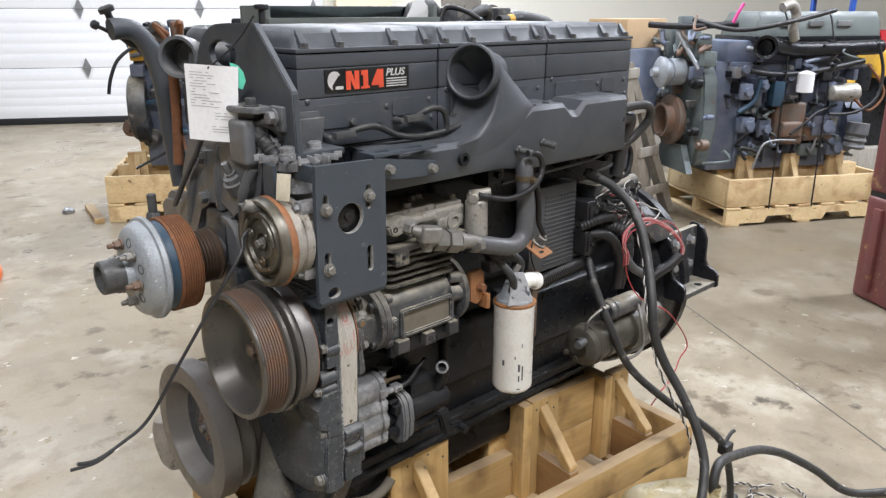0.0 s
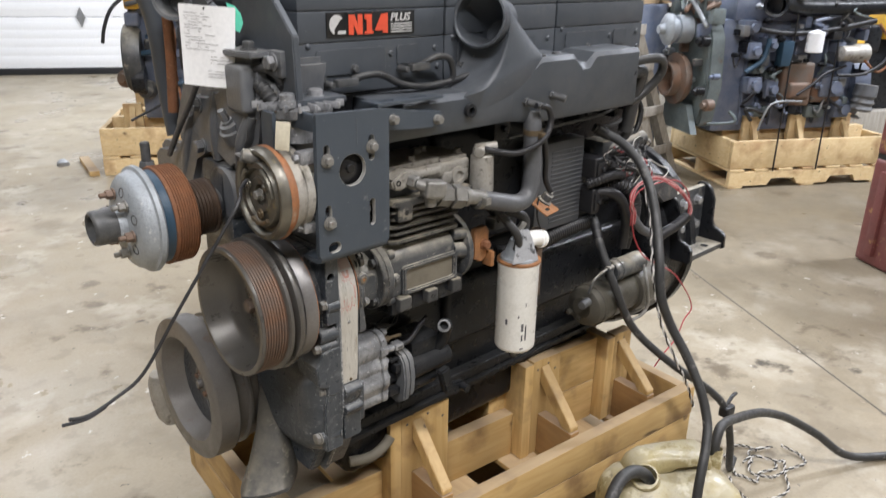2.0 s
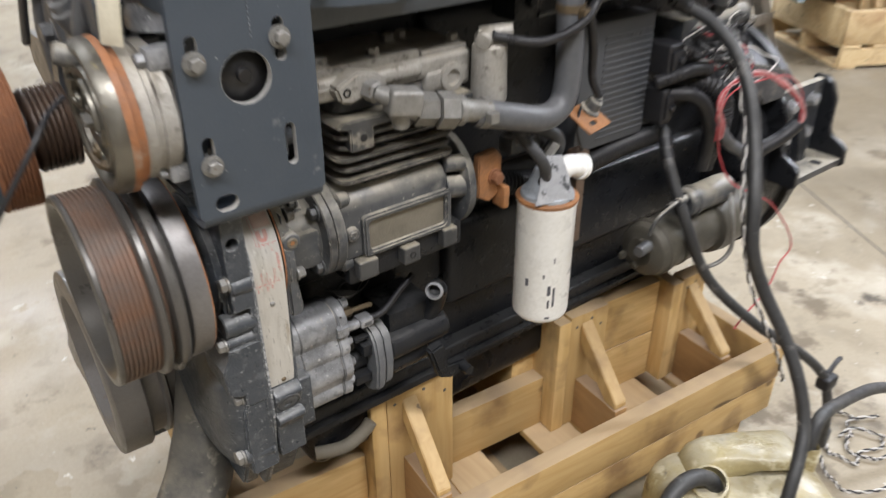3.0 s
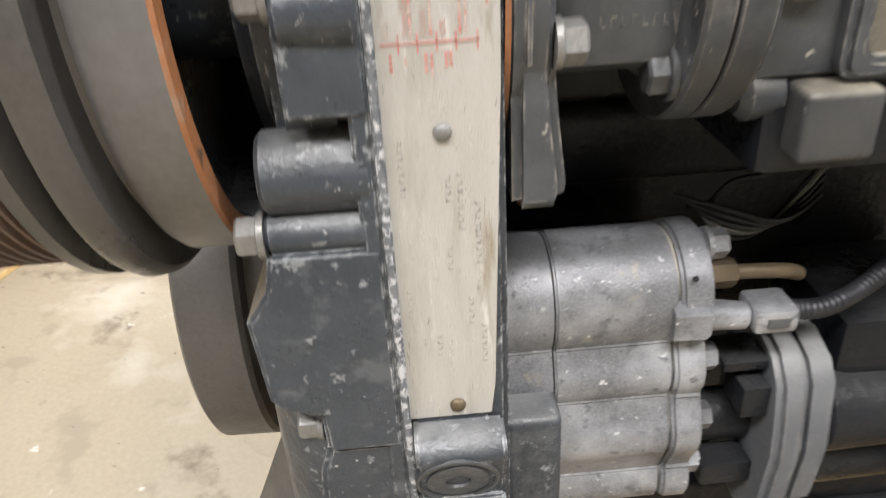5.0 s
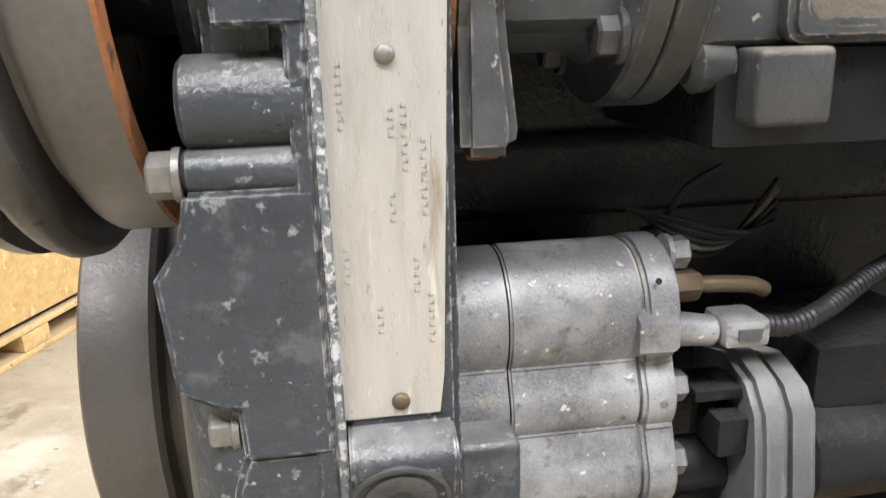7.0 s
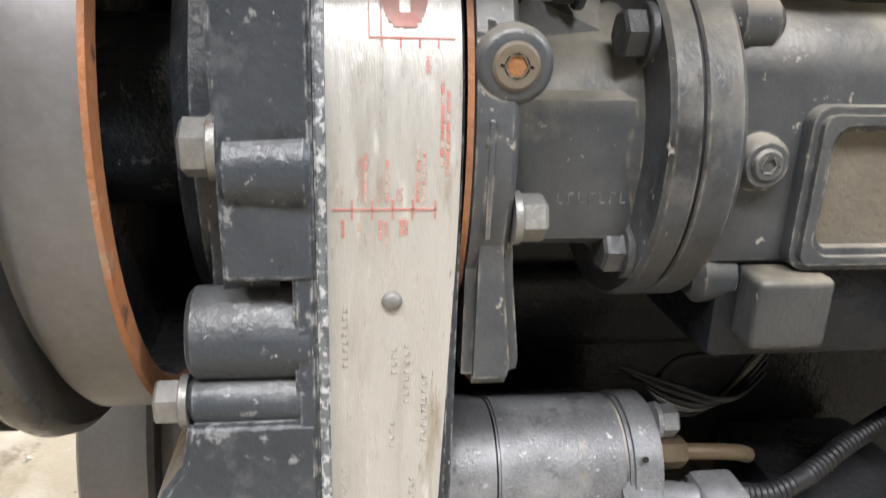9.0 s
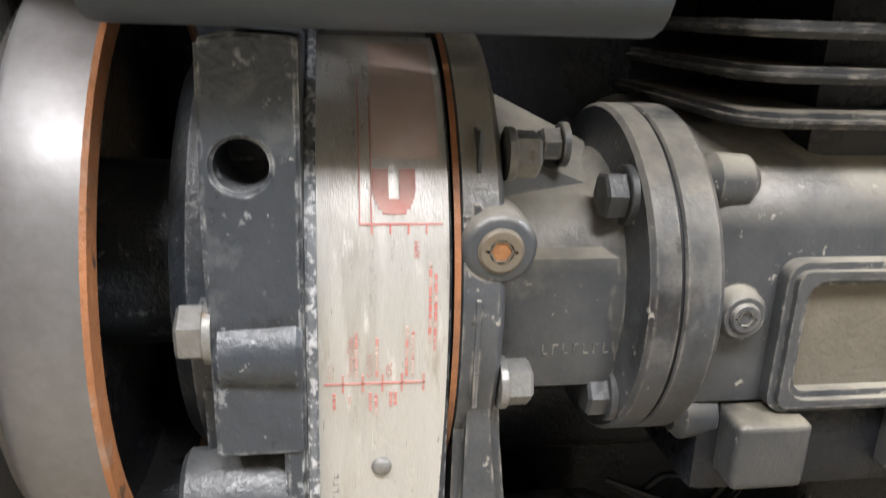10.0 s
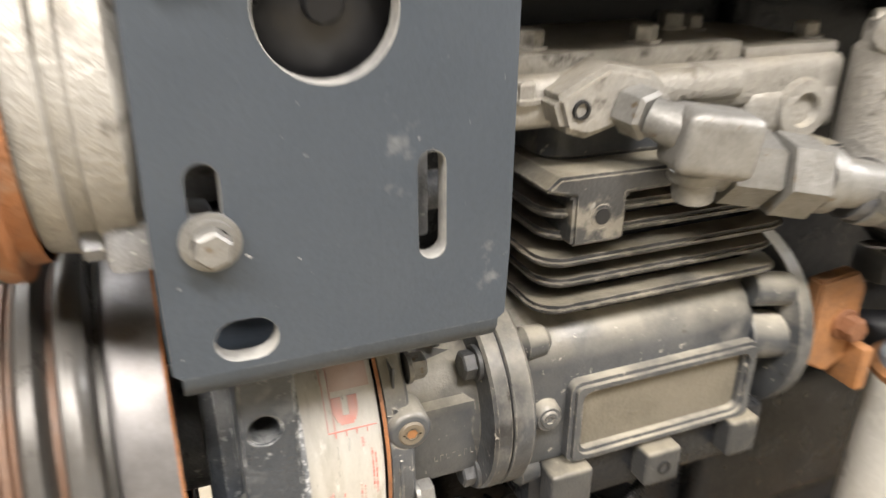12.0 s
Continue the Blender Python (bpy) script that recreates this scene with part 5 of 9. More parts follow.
bm = B()
out = [(-0.078, 1.222), (-0.082, 1.03), (-0.082, 0.985), (-0.0815, 0.966), (-0.078, 0.9632), (0.073, 0.9632), (0.0765, 0.966), (0.078, 1.0), (0.079, 1.208), (0.053, 1.218)]
holes = [disc((-0.005, 1.115), 0.0295, 36), slot((-0.0595, 1.041), 0.0135, 0.036), slot((0.038, 1.028), 0.0135, 0.052), slot((-0.0490, 0.9775), 0.028, 0.0205), slot((-0.0595, 1.150), 0.0135, 0.036), slot((0.038, 1.150), 0.0135, 0.048)]
plate(bm, out, "y", -0.030, -0.020, holes)
sect = [(-0.030, 0.9632), (-0.0292, 0.9585), (-0.0268, 0.9540), (-0.023, 0.9505), (-0.017, 0.9483), (-0.008, 0.9475), (0.030, 0.9475), (0.030, 0.956), (-0.008, 0.956), (-0.015, 0.9575), (-0.0190, 0.9605), (-0.020, 0.9632)]
loft(bm, [[(x, y, z) for y, z in sect] for x in (-0.0780, 0.0730)])
box(bm, (-0.079, -0.0215, 1.19), (-0.070, 0.11, 1.2205), 0.001)
bracket = part("compressor_bracket", bm, M_PLATEBLK, engine, "flat black steel bracket plate with slots")
for x, z in ((-0.0590, 1.026), (-0.0595, 1.140), (0.038, 1.152)):
    b2 = B()
    lathe(b2, (x, -0.030, z), (0, -1, 0), [(0, 0.0125), (0.0028, 0.0125), (0.0028, 0.0105), (0.0052, 0.0105), (0.0052, 0.008)], 28)
    hexbolt(b2, (x, -0.0345, z), (0, -1, 0), 0.0145, 0.008, 0, 0.3)
    part("bolt", b2, M_STEEL, bracket)
b2 = B()
lathe(b2, (-0.005, -0.014, 1.116), (0, -1, 0), [(0, 0.040), (0.0015, 0.022), (0.006, 0.016), (0.007, 0.0085), (0.011, 0.008), (0.012, 0.007), (0.012, 0)], 36)
part("bearing_cap", b2, M_BADGEBLACK, bracket)
for k, loop in enumerate(holes):
    b2 = B()
    cx_, cz_ = sum(p[0] for p in loop) / len(loop), sum(p[1] for p in loop) / len(loop)
    fit_ = lambda s: [(cx_ + (x - cx_) * s, cz_ + (z - cz_) * s) for x, z in loop]
    loft(b2, [[(x, a, z) for x, z in fit_(s)] for a, s in ((-0.0302, 1.0), (-0.0300, 0.985), (-0.0202, 0.985), (-0.0200, 1.0))], cap=(False, False))
    part("bare_edge", b2, M_BARE, bracket, "bare worn metal edge")
for k in range(9):
    b2 = B()
    lathe(b2, (0.006, -0.030, 1.205 - k * 0.006), (0, -1, 0), [(0, 0.0016), (0.0006, 0.001), (0.0008, 0)], 8)
    part("paint_dot", b2, M_HOUSING, bracket)
b2 = B()
cyl(b2, (-0.045, 0.012, 1.02), (0.06, 0.012, 1.02), 0.010, seg=14)
box(b2, (0.028, 0.0, 1.00), (0.048, 0.02, 1.06), 0.003)
part("inner_stay", b2, M_ALU, bracket)

# ribbed cap above the compressor
bm = B()
lathe(bm, (-0.045, 0.075, 1.16), (0, 0, 1), [(0, 0.045), (0.04, 0.045), (0.045, 0.060), (0.060, 0.062), (0.066, 0.055), (0.070, 0.02), (0.070, 0)], 40)
cap = part("ribbed_cap", bm, M_ALU, engine, "ribbed aluminium cap with thick bolts")
for k in range(18):
    a = k * math.tau / 18
    m = Matrix.Translation((-0.045, 0.075, 1.226)) @ Matrix.Rotation(a, 4, "Z")
    bm = B()
    box(bm, (0.018, -0.0026, -0.006), (0.082, 0.0026, 0.006), 0.001, m)
    part("rib", bm, M_ALU, cap)
for x, y in ((-0.075, 0.095), (-0.018, 0.060), (-0.085, 0.045)):
    b2 = B()
    lathe(b2, (x, y, 1.225), (0, 0, 1), [(0, 0.016), (0.012, 0.016), (0.013, 0.014), (0.022, 0.014), (0.025, 0.010), (0.025, 0)], 18)
    part("bolt", b2, M_ALU, cap)
bm = B()
box(bm, (-0.0012, -0.0125, -0.024), (0.0012, 0.0125, 0.024), 0.0004, pose(-0.122, 0.006, 1.186, 4, 6, 40))
part("label_card", bm, M_LABEL, engine, "faded paper label on the compressor port")
bm = B()
cyl(bm, (-0.12, 0.06, 1.10), (-0.11, 0.06, 1.19), 0.013, seg=16)
cyl(bm, (-0.125, 0.05, 1.135), (-0.17, 0.065, 1.15), 0.012, seg=14)
part("refrigerant_port", bm, M_COMP, engine)
bm = B()
plate(bm, [(0.028, 1.09), (0.024, 1.222), (0.055, 1.224), (0.060, 1.21), (0.062, 1.10)], "x", -0.13, -0.122)
part("rear_bracket", bm, M_PLATEBLK, engine)

# ---------------------------------------------------------------- air compressor beside the data plate
bm = B()
lathe(bm, (0.0225, AY, AZ), (1, 0, 0), [(0, 0.0992), (0.0022, 0.0992)], 64)
part("gasket", bm, M_ORANGE, gearcase, "rust-orange gasket edge")
bm = B()
# adapter flange with a foot and a plugged lug
lathe(bm, (0.0248, AY, AZ), (1, 0, 0), [(0, 0), (0, 0.097), (0.001, 0.0985), (0.0130, 0.0985), (0.0148, 0.097), (0.0165, 0.092), (0.0175, 0.086), (0.0175, 0)], 72)
plate(bm, [(0.0255, 0.835), (0.0405, 0.835), (0.0432, 0.802), (0.0468, 0.772), (0.0458, 0.764), (0.0420, 0.762), (0.0255, 0.762)], "y", 0.0070, 0.05, bev=0.004)
box(bm, (0.0300, 0.0008, 0.822), (0.0318, 0.008, 0.862), 0.0006)
lathe(bm, (0.0375, 0.024, 0.8790), (0, -1, 0), [(0, 0.0135), (0.018, 0.0130), (0.0205, 0.0118), (0.0215, 0.010), (0.0215, 0)], 36)
plate(bm, [(0.0255, 0.856), (0.0315, 0.857), (0.0405, 0.867), (0.0430, 0.878), (0.0400, 0.886), (0.0350, 0.892), (0.0255, 0.893)], "y", 0.0048, 0.05, bev=0.004)
box(bm, (0.0310, 0.0155, 0.902), (0.0325, 0.03, 0.916), 0.0006)
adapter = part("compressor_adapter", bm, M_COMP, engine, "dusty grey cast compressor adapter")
b2 = B()
socket(b2, (0.0375, 0.0025, 0.8790), (0, -1, 0), 0.0078, 0.0016, 0.0036)
part("socket_plug", b2, M_PLUG, adapter, "rusty hexagon socket plug")
b2 = B()
lathe(b2, (0.0375, 0.0017, 0.8790), (0, -1, 0), [(0, 0.0034), (0.0002, 0.0034), (0.0002, 0)], 6)
part("rusty_hexagon", b2, M_RUSTORANGE, adapter, "rusty hexagon recess")
b2 = B()
socket(b2, (0.035, 0.018, 0.7625), (0, -0.25, -1), 0.0065, 0.0022, 0.0030)
part("socket_plug", b2, M_RUST, adapter, "rusty hexagon socket plug")
for p, af in (((0.0405, 0.010, 0.827), 0.0145), ((0.0425, 0.027, 0.9065), 0.0145)):
    b2 = B()
    hexbolt(b2, p, (1, 0, 0), af, 0.009, 0.0095, 0.2)
    part("bolt", b2, M_STEEL, adapter)
bm = B()
NY, NZ = 0.086, 0.8445
lathe(bm, (0.040, NY, NZ), (1, 0, 0), [(0, 0.0), (0, 0.060), (0.006, 0.048), (0.047, 0.048), (0.055, 0.054), (0.057, 0.0715), (0.059, 0.0732), (0.0683, 0.0732), (0.0686, 0.0728)], 72)
nb = [(0.14, 0.804), (0.046, 0.805), (0.0375, 0.810), (0.0355, 0.818), (0.0355, 0.858), (0.0375, 0.864), (0.044, 0.867), (0.060, 0.8735), (0.14, 0.882)]
loft(bm, [[(x, y + d, z + d * 0.2) for y, z in nb] for x, d in ((0.041, 0.004), (0.052, 0.0), (0.092, 0.0), (0.1005, 0.003))])
loft(bm, [[(0.041, 0.062, 0.905), (0.041, 0.10, 0.925), (0.041, 0.12, 0.86), (0.041, 0.05, 0.86)], [(0.10, 0.066, 0.882), (0.10, 0.10, 0.897), (0.10, 0.12, 0.86), (0.10, 0.056, 0.858)]])
nose = part("compressor_nose", bm, M_COMP, engine)
for a_, r_ in ((0.80, 0.060), (2.45, 0.060), (-0.75, 0.060), (-2.2, 0.060)):
    y, z = NY - r_ * math.cos(a_), NZ + r_ * math.sin(a_)
    b2 = B()
    hexbolt(b2, (0.0965, y, z), (-1, 0, 0), 0.0165, 0.0085, 0.012, 0.15)
    part("bolt", b2, M_DARKBOLT, nose)
for k in range(7):
    b2 = B()
    x = 0.064 + k * 0.0042
    y = 0.0355
    box(b2, (x, y - 0.0003, 0.8245), (x + 0.0006, y + 0.001, 0.8290), 0.0001)
    box(b2, (x, y - 0.0003, 0.8245 + 0.0038 * (k % 2)), (x + 0.0024, y + 0.001, 0.8252 + 0.0038 * (k % 2)), 0.0001)
    part("cast_mark", b2, M_COMP, nose)
b2 = B()
lathe(b2, (0.1086, NY, NZ), (1, 0, 0), [(0, 0.0), (0, 0.0717), (0.0017, 0.0717), (0.0017, 0)], 72)
part("flange_gasket", b2, M_SEAL, nose)
b2 = B()
hexbolt(b2, (0.075, 0.062, 0.904), (-1, 0, 0), 0.012, 0.008, 0.009, 0.3)
part("bolt", b2, M_COMP, nose)
bm = B()
lathe(bm, (0.1102, NY, NZ), (1, 0, 0), [(0, 0.0722), (0.001, 0.0732), (0.0135, 0.0732), (0.016, 0.071), (0.016, 0)], 72)
cs = [(0.19, 0.796), (0.042, 0.796), (0.037, 0.800), (0.036, 0.806), (0.036, 0.872), (0.0385, 0.884), (0.046, 0.895), (0.060, 0.904), (0.080, 0.910), (0.19, 0.914)]
loft(bm, [[(x, y + d, z - d) for y, z in cs] for x, d in ((0.120, 0.010), (0.126, 0.003), (0.135, 0.0), (0.312, 0.0), (0.319, 0.003), (0.323, 0.010))])
cyl(bm, (0.1435, 0.05, 0.8415), (0.1435, 0.028, 0.8415), 0.013, 0.0105, 28, 0.002)
cyl(bm, (0.1435, 0.05, 0.8415), (0.135, 0.045, 0.872), 0.012, 0.008, 20)
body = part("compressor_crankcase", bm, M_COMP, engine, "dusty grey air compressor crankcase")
for a, b_ in (((0.145, 0.020, 0.766), (0.178, 0.06, 0.797)), ((0.222, 0.018, 0.765), (0.252, 0.06, 0.795)), ((0.298, 0.020, 0.768), (0.325, 0.06, 0.80))):
    b2 = B()
    box(b2, a, b_, 0.004, seg=3)
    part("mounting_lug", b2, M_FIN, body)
b2 = B()
box(b2, (0.135, 0.036, 0.755), (0.345, 0.17, 0.797), 0.006)
part("sump", b2, M_BLACK, body, "black lower crankcase")
for z in (0.893, 0.790):
    b2 = B()
    cyl(b2, (0.126, 0.046, z), (0.148, 0.046, z), 0.0115, 0.0105, 24, 0.004)
    part("flange_boss", b2, M_COMP, body)
b2 = B()
plate(b2, rounded(0.160, 0.318, 0.798, 0.864, 0.008), "y", 0.026, 0.040, [rounded(0.170, 0.307, 0.8075, 0.8545, 0.006)], bev=0.003)
part("panel_frame", b2, M_COMP, body)
b2 = B()
box(b2, (0.164, 0.034, 0.802), (0.314, 0.0362, 0.860), 0.0)
part("recessed_panel", b2, M_COMPTAN, body, "tan dusty recessed panel")
b2 = B()
socket(b2, (0.1435, 0.0285, 0.8415), (0, -1, 0), 0.0065, 0.002, 0.0032)
part("socket_plug", b2, M_COMP, body)
# black insert paints the dark inside of a threaded hole
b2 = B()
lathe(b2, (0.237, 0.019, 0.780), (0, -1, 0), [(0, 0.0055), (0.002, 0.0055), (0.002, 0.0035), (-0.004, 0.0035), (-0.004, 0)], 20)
part("dark_hole_insert", b2, M_SEAL, body)
# finned barrel
for k in range(5):
    z = 0.915 + k * 0.0165
    b2 = B()
    g_ = 0.004 * (k % 2)
    plate(b2, rounded(0.134 + g_, 0.335 - g_, 0.034 + g_, 0.20, 0.020), "z", z, z + 0.0062, bev=0.0025)
    part("cooling_fin", b2, M_FIN, body, "black cooling fin, darkened for shade")
b2 = B()
loft(b2, [[(x, y, z) for x, y in rounded(0.150 - d, 0.356 + d, 0.062 - d, 0.20, 0.02)] for z, d in ((1.006, 0.0), (1.012, 0.004), (1.030, 0.002), (1.036, -0.004))])
part("head_base", b2, M_COMP, body)
# black barrel gives the dark gaps behind the fins
b2 = B()
box(b2, (0.175, 0.055, 0.895), (0.32, 0.19, 1.00), 0.01)
part("barrel", b2, M_BLACK, body)
b2 = B()
plate(b2, [(0.15, 0.965), (0.187, 0.965), (0.187, 0.995), (0.36, 0.998), (0.36, 1.008), (0.14, 1.010), (0.13, 1.002), (0.15, 0.997)], "y", 0.028, 0.19, bev=0.002)
lathe(b2, (0.1695, 0.0285, 0.983), (0, -1, 0), [(0, 0.008), (0.001, 0.0075), (0.001, 0.005), (-0.008, 0.005), (-0.008, 0)], 20)
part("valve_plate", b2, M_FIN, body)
# flat black disc in place of the hole's dark depth
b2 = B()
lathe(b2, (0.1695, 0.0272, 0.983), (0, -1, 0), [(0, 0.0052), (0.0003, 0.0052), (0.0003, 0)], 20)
part("dark_hole_insert", b2, M_SEAL, body)
b2 = B()
lathe(b2, (0.348, AY, AZ), (1, 0, 0), [(0, 0), (0, 0.075), (0.002, 0.080), (0.014, 0.080), (0.016, 0.076), (0.022, 0.06), (0.022, 0)], 64)
cyl(b2, (0.318, 0.048, 0.897), (0.352, 0.044, 0.893), 0.013, seg=20)
cyl(b2, (0.318, 0.050, 0.858), (0.352, 0.046, 0.853), 0.019, seg=20)
cyl(b2, (0.318, 0.11, 0.855), (0.352, 0.11, 0.855), 0.052, seg=32)
part("rear_flange", b2, M_COMP, body)
# cylinder head in bare aluminium
bm = B()
box(bm, (0.115, 0.052, 1.032), (0.375, 0.21, 1.064), 0.010, seg=3)
box(bm, (0.290, 0.050, 1.012), (0.372, 0.20, 1.045), 0.010, seg=3)
box(bm, (0.150, 0.046, 1.040), (0.285, 0.08, 1.062), 0.010, seg=3)
plate(bm, [(0.135, 1.055), (0.142, 1.035), (0.158, 1.030), (0.180, 1.036), (0.214, 1.030), (0.216, 1.052), (0.20, 1.066), (0.17, 1.072)], "y", 0.032, 0.07, bev=0.004)
head = part("compressor_head", bm, M_ALUCLEAN, engine, "dirty bare aluminium compressor cylinder head")
for a, b_ in (((0.125, 0.060, 1.062), (0.288, 0.20, 1.076)), ((0.290, 0.060, 1.062), (0.372, 0.20, 1.071))):
    b2 = B()
    box(b2, a, b_, 0.005)
    part("head_cap", b2, M_ALUCLEAN, head)
b2 = B()
lathe(b2, (0.336, 0.056, 1.029), (0, -1, 0), [(0, 0), (0, 0.022), (0.010, 0.020), (0.011, 0.012), (0.003, 0.010), (0.003, 0)], 28)
part("port_boss", b2, M_ALUCLEAN, head)
for x, y, z in ((0.14, 0.075, 1.076), (0.22, 0.075, 1.076), (0.275, 0.12, 1.076), (0.36, 0.08, 1.071), (0.16, 0.16, 1.076), (0.31, 0.14, 1.071), (0.128, 0.058, 1.050)):
    b2 = B()
    hexbolt(b2, (x, y, z - 0.001), (0, 0, 1), 0.015, 0.009, 0.011, x * 40)
    part("bolt", b2, M_ALUCLEAN, head)
# shallow black insert drawn as the ear's dark hole
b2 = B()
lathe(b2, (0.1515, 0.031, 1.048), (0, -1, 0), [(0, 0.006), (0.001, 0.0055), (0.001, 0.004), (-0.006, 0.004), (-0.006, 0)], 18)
part("dark_ear_insert", b2, M_SEAL, head)
bm = B()
hexbolt(bm, (0.185, 0.034, 1.046), (0.25, -1, -0.1), 0.026, 0.018, 0, 0.2)
lathe(bm, (0.189, 0.018, 1.044), (0.6, -0.8, -0.25), [(0, 0.011), (0.014, 0.013), (0.020, 0.013), (0.024, 0.008), (0.024, 0)], 18)
box(bm, (0.192, -0.020, 1.014), (0.240, 0.016, 1.051), 0.009, Matrix.Translation((0.216, 0, 1.03)) @ Matrix.Rotation(radians(-14), 4, "Z") @ Matrix.Rotation(radians(8), 4, "Y") @ Matrix.Translation((-0.216, 0, -1.03)), 4)
lathe(bm, (0.214, 0.004, 1.016), (0.1, 0.1, -1), [(0, 0.016), (0.006, 0.016), (0.008, 0.013), (0.020, 0.012), (0.020, 0)], 20)
part("elbow_fitting", bm, M_STEEL, head, "steel elbow fitting")
bm = B()
lathe(bm, (0.240, 0.026, 1.012), (1, -0.3, -0.15), [(0, 0.016), (0.010, 0.020), (0.014, 0.020)], 24)
hexbolt(bm, (0.250, 0.022, 1.008), (1, -0.3, -0.15), 0.042, 0.032, 0, 0.25)
hexbolt(bm, (0.281, 0.012, 1.002), (1, -0.25, -0.18), 0.046, 0.030, 0, 0.12)
lathe(bm, (0.308, 0.006, 0.997), (1, -0.1, -0.2), [(0, 0.021), (0.010, 0.022), (0.012, 0.017), (0.05, 0.016), (0.05, 0)], 24)
part("hose_fitting", bm, M_STEEL, head, "large hexagon hose fitting")
bm = B()
sweep(bm, [(0.345, 0.008, 0.985), (0.40, -0.005, 0.970), (0.465, -0.012, 0.955), (0.505, -0.01, 0.97), (0.516, -0.008, 1.02), (0.515, -0.006, 1.08), (0.517, 0.0, 1.125), (0.522, 0.01, 1.15)], 0.0205, 20, 8)
hose = part("discharge_hose", bm, M_GREYPIPE, engine, "thick grey rubber discharge hose")
for p, d in (((0.353, 0.006, 0.983), (1, -0.2, -0.25)), ((0.516, -0.003, 1.105), (0, 0, 1))):
    b2 = B()
    lathe(b2, p, d, [(0, 0.0205), (0, 0.0225), (0.012, 0.0225), (0.012, 0.0205)], 28)
    box(b2, (p[0] - 0.006, p[1] - 0.034, p[2] - 0.008), (p[0] + 0.010, p[1] - 0.020, p[2] + 0.008), 0.002)
    part("hose_clamp", b2, M_STEEL if p[0] < 0.4 else M_BRASS, hose)
bm = B()
cyl(bm, (0.394, 0.035, 0.985), (0.394, 0.035, 1.072), 0.0275, 0.026, 28, 0.004)
cyl(bm, (0.385, 0.05, 1.082), (0.425, 0.02, 1.088), 0.0105, seg=14)
cyl(bm, (0.368, 0.02, 1.080), (0.40, 0.04, 1.084), 0.012, seg=14)
box(bm, (0.375, 0.02, 1.066), (0.41, 0.05, 1.088), 0.006)
part("unloader_canister", bm, M_ALUCLEAN, engine, "pale aluminium canister")

# ---------------------------------------------------------------- pumps under the compressor
LOBES = ((0.086, 0.6725, 0.0335), (0.071, 0.6315, 0.0200), (0.068, 0.5930, 0.0225), (0.074, 0.5520, 0.0210))


def lobed(grow):
    """The pump's flank: arcs of four lobes joined in shallow valleys."""
    pts = []
    for y, z, r in LOBES:
        r += grow
        a0, a1 = (-0.75, 2.18) if z > 0.66 else (0.98, 2.16)
        pts += [(y - r * math.sin(a), z + r * math.cos(a)) for a in np.linspace(a0, a1, 12)]
    return [(0.15, LOBES[0][1] + 0.005)] + pts + [(0.15, 0.53)]


bm = B()
plate(bm, lobed(0.0), "x", 0.022, 0.0530, bev=0.0012)
pump = part("gear_pump", bm, M_ALU, engine, "oily cast aluminium gear pump")
bm = B()
plate(bm, lobed(0.0003), "x", 0.0538, 0.1165, bev=0.0012)
part("pump_body", bm, M_ALU, pump)
bm = B()
plate(bm, lobed(-0.003), "x", 0.0525, 0.0545)
part("pump_joint", bm, M_SEAL, pump)
bm = B()
plate(bm, lobed(-0.002), "x", 0.116, 0.1185)
part("pump_joint", bm, M_COMP, pump)
bm = B()
plate(bm, lobed(0.0016), "x", 0.1182, 0.1350, bev=0.002)
part("end_flange", bm, M_ALU, pump)
bm = B()
box(bm, (0.0225, 0.030, 0.540), (0.0535, 0.075, 0.6325), 0.006, seg=4)
part("pump_foot", bm, M_HOUSING, pump, "dark painted pump foot")
for z, y in ((0.6315, 0.070), (0.592, 0.066), (0.552, 0.072), (0.700, 0.076)):
    b2 = B()
    hexbolt(b2, (0.135, y, z), (1, 0, 0), 0.0145, 0.009, 0.0095, z * 30)
    part("bolt", b2, M_ALU, pump)
# small black disc on the surface, painted depth of a drilled hole
for x, z in ((0.1235, 0.6935),):
    b2 = B()
    lathe(b2, (x, 0.0535, z), (0, -1, 0.2), [(0, 0.0016), (0.0004, 0.0016), (0.0004, 0)], 12)
    part("dark_drill_disc", b2, M_SEAL, pump)
bm = B()
hexbolt(bm, (0.114, 0.060, 0.668), (1, -0.05, 0), 0.025, 0.020, 0, 0.52)
cyl(bm, (0.133, 0.060, 0.667), (0.156, 0.060, 0.664), 0.0085, 0.0075, seg=20)
box(bm, (0.157, 0.050, 0.6575), (0.180, 0.074, 0.6715), 0.003)
conn = part("pressure_sensor", bm, M_ALU, pump)
b2 = B()
box(b2, (0.163, 0.0485, 0.6615), (0.175, 0.0508, 0.6680), 0.001)
part("clip", b2, M_COMP, conn)
bm = B()
hexbolt(bm, (0.135, 0.072, 0.684), (1, 0, 0), 0.0145, 0.017)
sweep(bm, [(0.150, 0.072, 0.684), (0.168, 0.072, 0.683), (0.182, 0.073, 0.681), (0.190, 0.076, 0.677)], 0.0042, 10)
part("brass_fitting", bm, M_BRASS, pump, "dull brass pipe fitting")
bm = B()
sweep(bm, [(0.180, 0.062, 0.664), (0.200, 0.064, 0.662), (0.222, 0.070, 0.667), (0.25, 0.082, 0.676), (0.29, 0.10, 0.682)], 0.0052, 12, ridge=0.0007, pitch=0.003)
part("sensor_conduit", bm, M_PLASTIC, engine)
